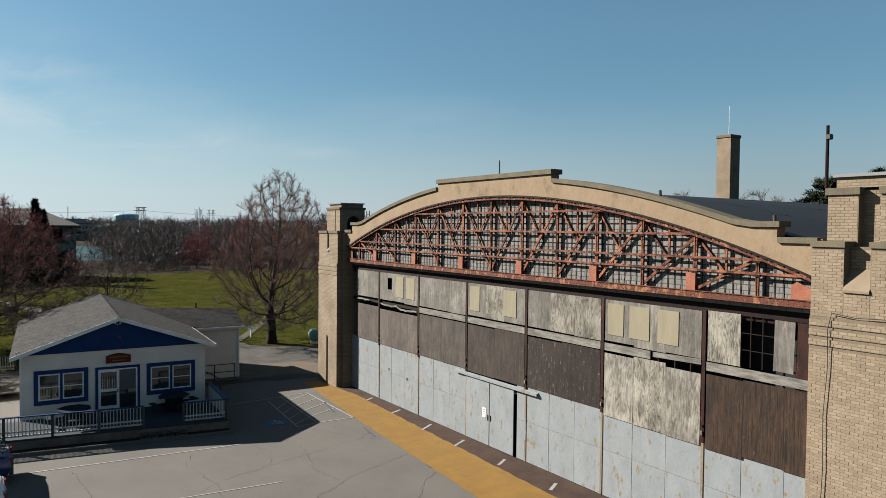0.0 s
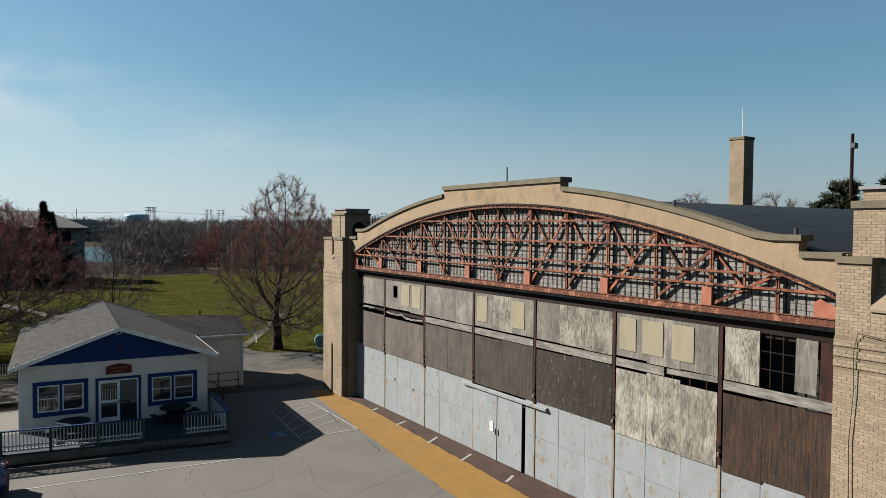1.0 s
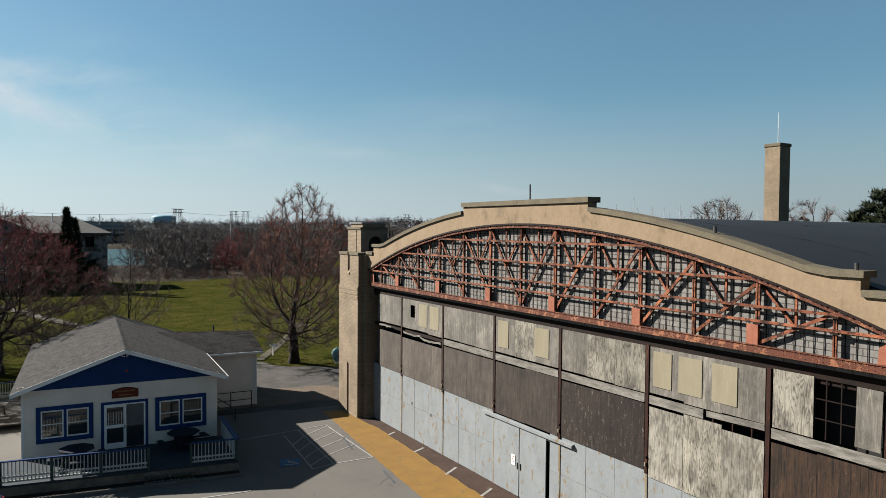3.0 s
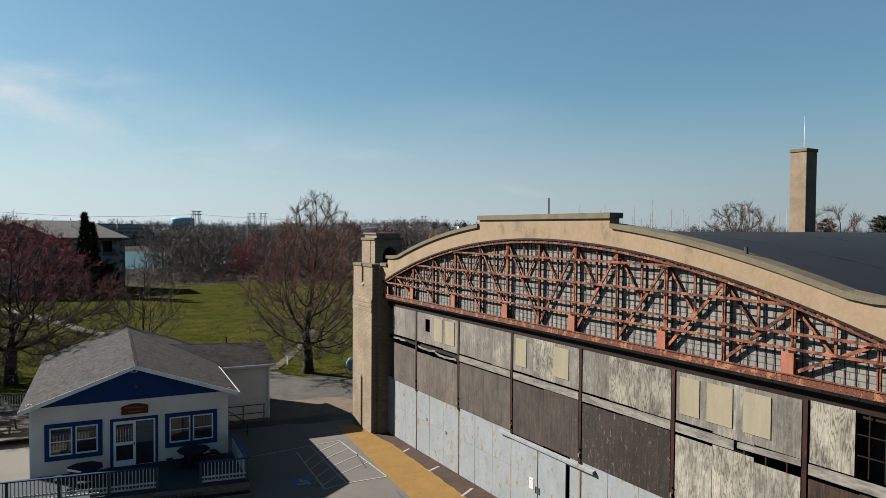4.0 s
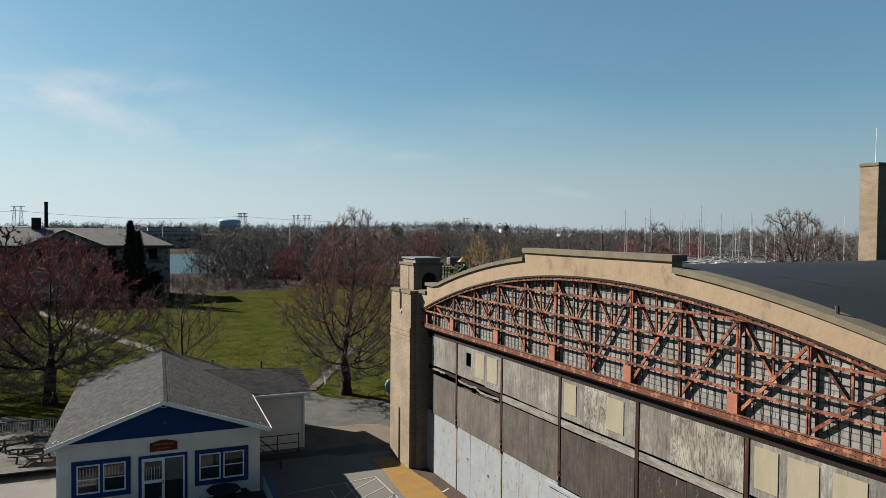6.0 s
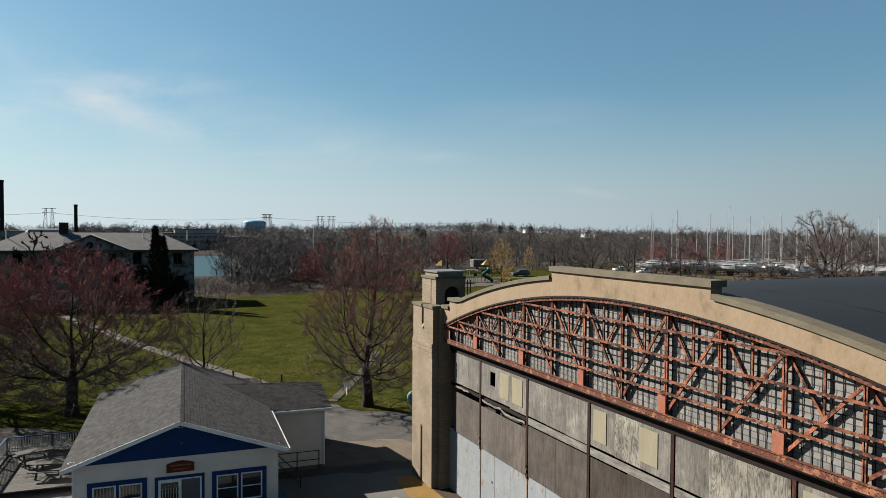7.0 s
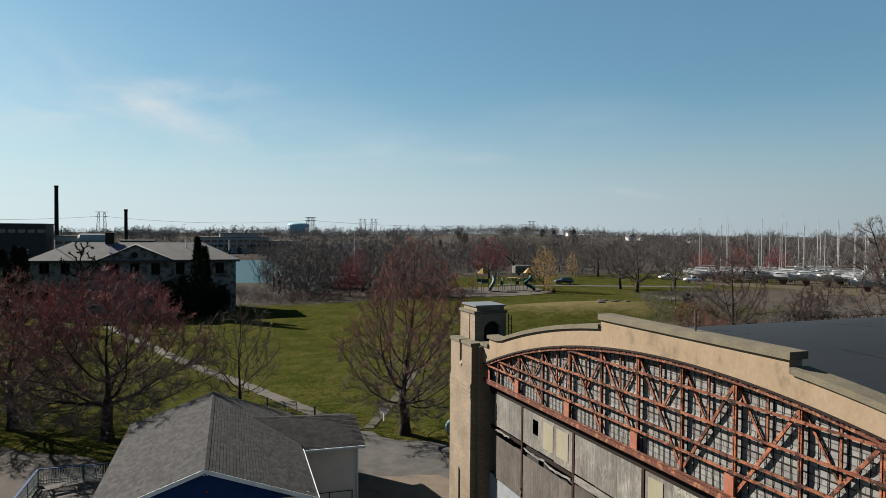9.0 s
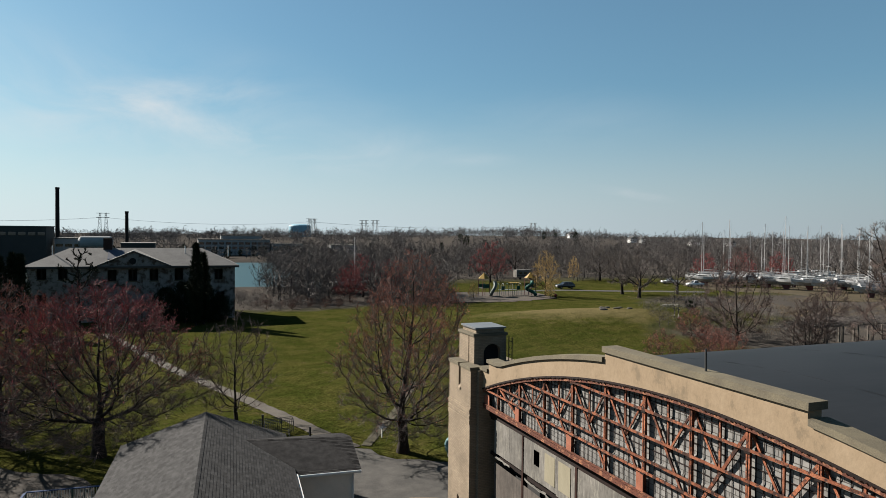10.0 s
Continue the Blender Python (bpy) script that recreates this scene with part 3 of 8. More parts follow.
gx = spread_axis(-2600, 2600, -90, 190, 2.5)
gy = spread_axis(-1500, 3300, -40, 400, 2.5)
GX, GY = np.meshgrid(gx, gy)
GZ = land(GX, GY) - 0.03
nx, ny = len(gx), len(gy)
idx = np.arange(nx * ny).reshape(ny, nx)
quads = np.stack([idx[:-1, :-1], idx[:-1, 1:], idx[1:, 1:], idx[1:, :-1]], -1).reshape(-1, 4)
ground = raw("ground", np.stack([GX, GY, GZ], -1).reshape(-1, 3), quads, grass_soil, smooth=True)
tagged(ground, "green and straw coloured early spring lawn and land", "ground", kind="structure")

river_blue = surface("creek_water", (0.016, 0.105, 0.135), (0.013, 0.095, 0.12), 20, 0.5, bump=0.3, fine=1.5, grain=0.05, spec=0.1)
bm = bmesh.new()
slab(bm, [(-430, 205, -1.0), (62, 205, -1.0), (62, 392, -1.0), (-430, 392, -1.0)], (0, 0, -0.3))
tagged(part("water", bm, river_blue), "blue creek water behind the brush", "water", kind="structure")


def flat(name, outline, z, mats, label, category, thick=0.012, parent=None):
    bm = bmesh.new()
    slab(bm, [(x, y, z - thick) for x, y in outline], (0, 0, thick))
    ob = part(name, bm, mats, parent)
    return tagged(ob, label, category, kind="structure") if parent is None else ob


def wavy(points, amp, step=1.2, seed=1):
    """An outline with its edges worn uneven."""
    out = []
    r = random.Random(seed)
    for (x0, y0), (x1, y1) in zip(points, points[1:] + points[:1]):
        n = max(1, int(math.hypot(x1 - x0, y1 - y0) / step))
        for i in range(n):
            k = i / n
            out.append((x0 + (x1 - x0) * k + r.uniform(-amp, amp), y0 + (y1 - y0) * k + r.uniform(-amp, amp)))
    return out


lot = flat("parking_lot", [(-70, -60), (17.9, -60), (17.9, 40.0), (21, 40), (21, 44), (19.2, 47), (-70, 47)], 0.0, asphalt,
           "grey sun-bleached asphalt parking lot with cracks", "parking lot")
drive_grit = surface("worn_grey_asphalt", (0.150, 0.142, 0.132), (0.092, 0.088, 0.083), 0.9, 0.95, bump=0.5, fine=30, third=(0.10, 0.095, 0.09), third_size=0.9, third_at=0.56, tone=0.72)
drive = flat("driveway", wavy([(9.5, 41.5), (17.5, 40.2), (27, 41), (29, 47), (22.5, 50.5), (18.4, 52.8), (17.2, 55.6), (15.2, 56.8), (12, 56.2), (9.5, 52)], 0.25),
             0.008, drive_grit, "worn patched grey driveway beside the lawn", "driveway")
flat("bare_patch", wavy([(12.2, 42.2), (17.6, 41.6), (19.6, 42.6), (18.8, 45.2), (15.0, 46.6), (12.6, 45.4)], 0.3), 0.013, surface("tan_worn_concrete", (0.30, 0.235, 0.18), (0.24, 0.185, 0.14), 1.0, 0.95, bump=0.3, fine=20, third=(0.19, 0.17, 0.15), third_size=1.2, third_at=0.56), "tan worn concrete patch by the tower", "pavement")
flat("gravel_lane", wavy([(-40, 46), (0.2, 46), (0.9, 50.5), (-1.5, 56), (-8, 60.5), (-40, 64)], 0.4), 0.02, surface("leaf_strewn_gravel", (0.13, 0.115, 0.10), (0.085, 0.072, 0.06), 0.9, 1.0, bump=0.6, fine=18, third=(0.16, 0.10, 0.06), third_size=0.7, third_at=0.58), "leaf-strewn grey gravel lane under the maples", "lane", thick=0.03)
band = flat("yellow_band", wavy([(13.1, 4), (13.25, 10), (14.19, 20.76), (15.0, 30), (15.75, 37.5), (15.9, 39.2), (16.95, 39.0), (17.27, 34.5), (16.82, 25.3), (16.52, 19.3), (15.9, 4)], 0.035, 0.35), 0.013, yellow_paint,
            "faded yellow painted no-parking band on asphalt", "road marking", thick=0.004)
apron = flat("door_apron", [(15.5, 4), (16.40, 19.3), (16.70, 25.3), (17.10, 34.5), (16.9, 38.6), (18.0, 38.6), (18.0, 4)], 0.008, brown_strip,
             "stained brown concrete apron in front of the hangar doors", "pavement")

# ---- hangar ----
def brickwork(name, one, two, joint, wide=0.21, row=0.0775, gap=0.007, spots=0.9, rough=0.5):
    """Brick courses too far off to lay one by one."""
    m = bpy.data.materials.new(name)
    m.use_nodes = True
    n, l = m.node_tree.nodes, m.node_tree.links
    bsdf = n["Principled BSDF"]
    bsdf.inputs["Roughness"].default_value = 0.9
    bsdf.inputs["Specular IOR Level"].default_value = 0.15
    co = n.new("ShaderNodeTexCoord")
    sep = n.new("ShaderNodeSeparateXYZ")
    l.new(co.outputs["Object"], sep.inputs[0])
    add = n.new("ShaderNodeMath")
    l.new(sep.outputs[0], add.inputs[0])
    l.new(sep.outputs[1], add.inputs[1])
    join = n.new("ShaderNodeCombineXYZ")
    l.new(add.outputs[0], join.inputs[0])
    l.new(sep.outputs[2], join.inputs[1])
    brick = n.new("ShaderNodeTexBrick")
    brick.inputs["Scale"].default_value = 1.0
    brick.inputs["Brick Width"].default_value = wide
    brick.inputs["Row Height"].default_value = row
    brick.inputs["Mortar Size"].default_value = gap
    brick.inputs["Color1"].default_value = (*one, 1)
    brick.inputs["Color2"].default_value = (*two, 1)
    brick.inputs["Mortar"].default_value = (*joint, 1)
    l.new(join.outputs[0], brick.inputs["Vector"])
    stain = n.new("ShaderNodeTexNoise")
    stain.inputs["Scale"].default_value, stain.inputs["Detail"].default_value, stain.inputs["Roughness"].default_value = spots, 7, rough
    l.new(co.outputs["Object"], stain.inputs["Vector"])
    span = n.new("ShaderNodeMapRange")
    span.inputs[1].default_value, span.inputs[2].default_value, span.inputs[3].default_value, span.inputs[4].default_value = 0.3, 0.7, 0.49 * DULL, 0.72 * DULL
    l.new(stain.outputs["Fac"], span.inputs[0])
    sc = n.new("ShaderNodeVectorMath")
    sc.operation = "SCALE"
    l.new(brick.outputs["Color"], sc.inputs[0])
    l.new(span.outputs[0], sc.inputs[3])
    l.new(sc.outputs[0], bsdf.inputs["Base Color"])
    b = n.new("ShaderNodeBump")
    b.inputs["Strength"].default_value, b.inputs["Distance"].default_value = 0.6, 0.01
    b.invert = True
    l.new(brick.outputs["Fac"], b.inputs["Height"])
    l.new(b.outputs[0], bsdf.inputs["Normal"])
    return m


brick_far = brickwork("tan_brickwork", (0.53, 0.415, 0.295), (0.42, 0.325, 0.23), (0.31, 0.25, 0.18))


block_course = brickwork("grey_block_courses", (0.44, 0.425, 0.405), (0.33, 0.316, 0.30), (0.15, 0.14, 0.128), 0.44, 0.176, 0.013, 4.5, 0.85)
YC = 22.75
dark_steel_ = plain("dark_iron", (0.025, 0.024, 0.023), 0.6)
tail_red_ = plain("notice_red", (0.40, 0.04, 0.03), 0.6)
hangar = thing("hangar", (17.8, YC, 0), "old brick airplane hangar with arched front and boarded sliding doors", "hangar")


def arch_under(d):
    return 11.03 - 0.0134 * d * d


def arch_over(d):
    return max(11.81 - 0.0132 * d * d, 9.92)


under = [(YC + d, arch_under(d)) for d in np.linspace(-14.15, 14.1, 45)]
low = 9.48
YP = YC + 0.15
over = [(YC + 14.1, low), (YP + 13.05, low), (YP + 13.05, 9.92)]
over += [(YP + d, arch_over(d)) for d in np.linspace(12.3, 3.93, 15)]
over += [(YP + 3.93, 11.95), (YP - 3.93, 11.95)]
over += [(YP - d, arch_over(d)) for d in np.linspace(3.93, 12.3, 15)]
over += [(YP - 13.05, 9.92), (YP - 13.05, low), (YC - 14.15, low)]
bm = bmesh.new()
slab(bm, [(17.6, y, z) for y, z in under + over], (0.42, 0, 0))
parapet = part("parapet", bm, stucco, hangar, "curved cream stucco parapet with water stains")


def coping(points, thick=0.13):
    bm = bmesh.new()
    top = [(17.52, y, z + 0.03) for y, z in points]
    bottom = [(17.52, y, z - thick) for y, z in points[::-1]]
    slab(bm, top + bottom, (0.60, 0, 0))
    part("coping", bm, coping_stone, parapet, "weathered grey-brown concrete coping")


for side in (1, -1):
    coping([(YP + side * d, arch_over(d)) for d in np.linspace(4.00, 12.3, 15)] + [(YP + side * 13.15, 9.92)])
    coping([(YP + side * 13.10, low), (YP + side * 14.05 - 0.15, low)])
coping([(YP - 4.01, 11.96), (YP + 4.01, 11.96)], 0.16)

# barrel roof behind the parapet
prof = [(YC + d, 11.38 - 0.0107 * d * d) for d in np.linspace(-14.2, 14.2, 61)]
verts, faces = [], []
for x in (18.0, 48.5):
    verts += [(x, y, z) for y, z in prof]
    verts += [(x, y, z - 0.25) for y, z in prof]
m = len(prof)
for i in range(m - 1):
    faces.append((i, i + 1, 2 * m + i + 1, 2 * m + i))
    faces.append((m + i + 1, m + i, 3 * m + i, 3 * m + i + 1))
    faces.append((i, m + i, m + i + 1, i + 1))
    faces.append((2 * m + i, 2 * m + i + 1, 3 * m + i + 1, 3 * m + i))
raw("roof", verts, faces, roof_felt, hangar, "dark grey membrane barrel roof")
for i, x in enumerate((22.5, 28.4, 34.6, 41.0)):
    seam = bmesh.new()
    for (ya, za), (yb, zb) in zip(prof, prof[1:]):
        bar(seam, (x, ya, za + 0.004), (x, yb, zb + 0.004), 0.05, 0.012)
    bmesh.ops.remove_doubles(seam, verts=seam.verts, dist=0.02)
    part("roof_seam", seam, roof_felt, hangar)
for y in (YC - 14.2, YC + 13.9):
    part("side_wall", boxed(20.3, 48.4, y, y + 0.3, 0, 8.75), brick_far, hangar)
bm = bmesh.new()
slab(bm, [(48.1, YC - 14, 0), (48.1, YC + 14, 0)] + [(48.1, y, z - 0.3) for y, z in prof[::-1]], (0.3, 0, 0))
part("back_wall", bm, tan_brick, hangar)

# old glazing behind the truss, its panes packed with rough grey mortar
ys = np.arange(YC - 14.05, YC + 14.06, 0.066)
zs = np.linspace(0, 1, 64)
LEDGES = (8.42, 8.81, 9.53, 10.32)
verts, faces = [], []
for i, y in enumerate(ys):
    top = arch_under(y - YC) + 0.06
    for j, k in enumerate(zs):
        z = 7.45 + (top - 7.45) * k
        bulge = 0.006 * noise.noise((y * 2.2, z * 3.1, 4.0)) + 0.006 * noise.noise((y * 9, z * 11, 1.0))
        for ledge in LEDGES:
            bulge += 0.045 * max(0.0, 1 - abs(z - ledge) / 0.06) * max(0.0, 0.4 + noise.noise((y * 4.0, ledge * 3, 2.0)))
        verts.append((17.89 - bulge, y, z))
for i in range(len(ys) - 1):
    for j in range(len(zs) - 1):
        a = i * len(zs) + j
        faces.append((a, a + 1, a + len(zs) + 1, a + len(zs)))
infill = raw("infill_wall", verts, faces, block_course, hangar, "rough grey mortar infill behind the rusted truss")
part("infill_back", boxed(18.25, 18.28, YC - 14.05, YC + 14.05, 7.4, 8.4), block_grey, hangar)
for i in range(109):
    y = YC - 14.0 + i * 0.25925
    part("glazing_bar", boxed(17.862, 17.878, y - 0.007, y + 0.007, 7.6, arch_under(y - YC)), rust_dark, infill, "dark steel glazing bar" if i == 0 else "")
for z in (8.40, 9.15, 9.9, 10.65):
    half = math.sqrt(max(11.0 - z, 0.01) / 0.0134)
    part("glazing_bar", boxed(17.862, 17.876, YC - min(half, 14), YC + min(half, 14), z - 0.009, z + 0.009), rust_dark, infill)

# truss
rust_beam = surface("dark_red_rust", (0.26, 0.092, 0.058), (0.11, 0.045, 0.033), 0.3, 0.8, bump=0.5, fine=30, third=(0.55, 0.24, 0.135), third_size=0.30, third_at=0.51, grain=0.4)
PITCH = 2.062
beam_bm = boxed(17.66, 18.0, 8.5, 36.95, 7.62, 7.72)
box(beam_bm, 17.63, 17.66, 8.5, 36.95, 7.60, 7.80)
box(beam_bm, 17.60, 17.72, 8.5, 36.95, 7.80, 7.815)
truss = part("truss", beam_bm, rust_beam, hangar, "rusted riveted steel truss under the arch")
rivets = bmesh.new()
for i in range(190):
    for z in (7.65, 7.755):
        box(rivets, 17.622, 17.63, 8.6 + i * 0.149, 8.625 + i * 0.149, z, z + 0.025)
tagged(part("rivets", rivets, rust, truss), kind="stuff")
ds = np.linspace(-14.05, 14.05, 57)
for x in (17.63, 17.86):
    bm = bmesh.new()
    low_edge = [(x, YC + a, arch_under(a) - 0.13) for a in ds]
    high_edge = [(x, YC + a, arch_under(a) - 0.02) for a in ds]
    slab(bm, low_edge + high_edge[::-1], (0.10, 0, 0))
    part("top_chord", bm, rust_beam, truss)
bm = bmesh.new()
ragged = random.Random(8)
edge = np.linspace(-13.9, 13.9, 700)
slab(bm, [(17.585, YC + a, arch_under(a) + 0.05) for a in edge] + [(17.585, YC + a, arch_under(a) - ragged.choice((0.0, 0.01, 0.015, 0.03, 0.05))) for a in edge[::-1]], (0.03, 0, 0))
part("lath_edge", bm, rust_dark, truss, "ragged dark lath edge under the stucco")
posts = [YC + 0.1 + PITCH * k for k in range(-6, 7)]
XT = 17.80


def tall(y):
    return arch_under(y - YC) - 0.08


for k, y in enumerate(posts):
    major = (k % 2) == 1
    w = 0.13 if major else 0.10
    bm = bmesh.new()
    box(bm, XT - 0.09, XT - 0.06, y - w / 2, y + w / 2, 7.72, tall(y))
    box(bm, XT - 0.09, XT + 0.03, y - 0.015, y + 0.015, 7.72, tall(y))
    part("post", bm, rust, truss)
    if major:
        part("gusset", boxed(XT - 0.12, XT - 0.09, y - 0.04, y + 0.30, 7.815, 8.36), red_lead, truss, "salmon primed gusset plate")
    if k < len(posts) - 1:
        y2 = posts[k + 1]
        inner, outer = (y, y2) if (y + y2) / 2 > YC else (y2, y)
        mid = (inner + outer) / 2
        bm = barred((XT - 0.03, outer, tall(outer) - 0.05), (XT - 0.03, inner, 7.85), 0.09, 0.05, (1, 0, 0))
        part("brace", bm, rust, truss)
        foot = (tall(outer) - 0.05 + 7.85) / 2
        part("hanger", barred((XT, mid, tall(mid)), (XT, mid, foot), 0.06, 0.05, (1, 0, 0)), rust, truss)
        part("strut", barred((XT + 0.02, inner, tall(inner) - 0.1), (XT + 0.02, mid, foot), 0.065, 0.04, (1, 0, 0)), rust, truss)
for side in (1, -1):
    y = YC + side * 13.4
    bm = bmesh.new()
    slab(bm, [(XT - 0.12, y + side * 0.62, 7.82), (XT - 0.12, y - side * 0.12, 7.82), (XT - 0.12, y - side * 0.10, 8.20), (XT - 0.12, y + side * 0.05, 8.30), (XT - 0.12, y + side * 0.62, 8.05)], (0.03, 0, 0))
    part("end_plate", bm, red_lead, truss, "salmon primed end plate with rivets")
for z in (8.45, 8.84, 9.56, 10.35):
    half = math.sqrt((11.03 - 0.1 - z) / 0.0134)
    bm = boxed(17.66, 17.68, YC - half, YC + half, z - 0.030, z + 0.030)
    box(bm, 17.66, 17.70, YC - half, YC + half, z + 0.030, z + 0.042)
    part("girt", bm, rust, truss)
    for y in posts:
        if abs(y - YC) < half - 0.2:
            part("girt_clip", boxed(17.67, XT - 0.05, y - 0.10, y + 0.10, z - 0.09, z + 0.04), rust_dark, truss)

# doors
cream_board = surface("cream_painted_board", (0.52, 0.465, 0.335), (0.45, 0.40, 0.285), 0.6, 0.8, bump=0.08, fine=20, stretch=(1, 2, 0.4), grain=0.08)
rail_wood = surface("bleached_board", (0.46, 0.44, 0.40), (0.22, 0.205, 0.185), 0.25, 0.85, bump=0.2, fine=20, stretch=(1, 0.4, 2))
seam_rust = surface("rust_stained_cream", (0.44, 0.39, 0.29), (0.34, 0.23, 0.13), 0.5, 0.75, bump=0.2, fine=20, stretch=(1, 1, 0.4), third=(0.42, 0.45, 0.46), third_size=0.4, third_at=0.52)


def back(y):
    """A place along the doors, which hang a little behind the beam."""
    return y + (y + 0.74) * 0.0152


SEAMS = [back(y) for y in (36.4, 32.71, 28.60, 24.47, 20.36, 16.24, 12.12, 8.25)]
wear = random.Random(77)
XD = 17.98


def sheet(name, leaf, y1, y0, z0, z1, mats, x=XD, thick=0.03, tilt=0.0, label=""):
    """One sheet from y0 to y1, sagging by tilt radians."""
    bm = boxed(x, x + thick, y0, y1, z0, z1)
    if tilt:
        bmesh.ops.rotate(bm, verts=bm.verts, cent=(x, (y0 + y1) / 2, z1), matrix=Matrix.Rotation(tilt, 3, "X"))
    return part(name, bm, mats, leaf, label)


for k in range(7):
    a, b = SEAMS[k], SEAMS[k + 1]
    # the leaf's steel frame, with open panes behind the boards
    bm = boxed(XD + 0.06, XD + 0.14, b, b + 0.14, 0.05, 7.62)
    box(bm, XD + 0.06, XD + 0.14, a - 0.14, a, 0.05, 7.62)
    for z in (0.1, 3.15, 5.45, 7.1):
        box(bm, XD + 0.065, XD + 0.135, b + 0.14, a - 0.14, z - 0.07, z + 0.07)
    leaf = part("door_leaf", bm, rust_dark, hangar, "sliding hangar door leaf of rusted steel with boards")
    # near-black strip: the beam's shadow is put into its colour
    part("head_rail", boxed(XD - 0.01, XD + 0.05, b, a, 7.16, 7.60), rust_dark, leaf)
    part("stile", boxed(XD - 0.05, XD + 0.05, b - 0.06, b + 0.06, 3.05, 7.2), rust_stile, leaf)
    # pale metal below
    n = 3
    for i in range(n):
        y1 = a - (a - b) * i / n - 0.008
        y0 = a - (a - b) * (i + 1) / n + 0.008
        for z0, z1 in ((0.03, 1.70), (1.71, 3.22)):
            if k == 3:
                if i < 2:
                    continue
                y1 = 21.24
            sheet("metal_sheet", leaf, y1, y0, z0, z1, blue_sheet, XD + 0.005 * (i % 2), 0.02)
    part("seam_strip", boxed(XD - 0.025, XD - 0.004, b - 0.045, b + 0.045, 0.03, 3.12), seam_rust, leaf, "cream and rust stained seam strip")
    # boards above
    low_z = 3.13 if k < 5 else 2.93
    low_mat = [ply_taupe, ply_taupe, ply_taupe, ply_umber, ply_brown, ply_pale, ply_rust][k]
    low_top = [5.22, 5.15, 5.30, 5.30, 5.30, 5.28, 5.25][k]
    m = [1, 1, 2, 2, 2, 3, 3][k]
    for i in range(m):
        y1 = a - 0.1 - (a - b - 0.2) * i / m - 0.003
        y0 = a - 0.1 - (a - b - 0.2) * (i + 1) / m + 0.003
        if k == 0 and i == 0:
            y1 = 36.0
        if k == 5 and i == 1:
            low_mat = ply_figure
        elif k == 5:
            low_mat, low_top = ply_pale, 5.18 if i == 2 else 5.28
        sheet("plywood_sheet", leaf, y1, y0, low_z + wear.uniform(-0.05, 0.04), low_top + wear.uniform(-0.05, 0.02), low_mat, XD - 0.03 - 0.004 * wear.random(), 0.02, wear.uniform(-0.004, 0.004))
    m = 3
    for i in range(m if k < 6 else 0):
        y1 = a - 0.1 - (a - b - 0.2) * i / m - 0.003
        y0 = a - 0.1 - (a - b - 0.2) * (i + 1) / m + 0.003
        if k == 0 and i == 0:
            y1 = 36.0
        up_mat = [ply_grey, ply_grey, ply_grey, ply_figure if i == 1 else ply_grey, ply_figure if i else ply_grey, ply_grey][k]
        if k == 1 and i == 0:
            sheet("plywood_sheet", leaf, y1, 32.26, 5.66, 7.16, up_mat, XD - 0.03, 0.02)
            sheet("plywood_sheet", leaf, 32.255, 31.63, 6.90, 7.16, up_mat, XD - 0.03, 0.02)
            sheet("plywood_sheet", leaf, 32.255, 31.63, 5.66, 6.27, up_mat, XD - 0.03, 0.02)
            sheet("plywood_sheet", leaf, 31.625, y0, 5.66, 7.16, up_mat, XD - 0.03, 0.02)
            continue
        sheet("plywood_sheet", leaf, y1, y0, 5.66 + wear.uniform(-0.03, 0.03), 7.16, up_mat, XD - 0.03 - 0.003 * (i % 2), 0.02)
    if k >= 2:
        sheet("rail_board", leaf, a - 0.1, b + (2.05 if k == 5 else 0.1), 5.33, 5.60, rail_wood, XD - 0.045, 0.03)
    if k == 5:
        sheet("rail_board", leaf, b + 1.95, b + 0.1, 5.45, 5.62, rail_wood, XD - 0.04, 0.025, -0.03)
        for y in (1.75, 1.1, 0.5):
            part("glazing_bar", boxed(XD, XD + 0.03, b + y - 0.02, b + y + 0.02, 4.9, 5.6), rust_stile, leaf)
    if k == 6:
        sheet("plywood_sheet", leaf, back(12.0), back(10.92), 5.64, 7.2, ply_figure, XD - 0.03, 0.02)
        sheet("plywood_sheet", leaf, back(9.88), back(9.30), 5.70, 7.15, ply_grey, XD - 0.03, 0.02, 0.02)
        sheet("end_post", leaf, back(9.27), back(8.45), 0.1, 7.15, rust_stile, XD + 0.01, 0.05, label="broad rusted steel post at the end leaf")
        for y in (11.08, 10.79, 10.42, 10.06):
            part("glazing_bar", boxed(XD, XD + 0.03, y - 0.015, y + 0.015, 5.66, 7.16), rust_dark, leaf)
        for z in (6.15, 6.65):
            part("glazing_bar", boxed(XD, XD + 0.025, 10.04, 11.10, z - 0.012, z + 0.012), rust_dark, leaf)
    creams = {1: [(30.86, 30.09), (29.82, 28.97)], 3: [(24.2, 23.5), (21.84, 21.0)], 5: [(16.0, 15.3), (15.04, 14.2), (13.86, 13.05)]}
    for y1, y0 in creams.get(k, ()):
        y1, y0 = back(y1), back(y0)
        sheet("cream_panel", leaf, y1, y0, 5.92, 7.04, cream_board, XD - 0.050, 0.008, label="cream painted board")

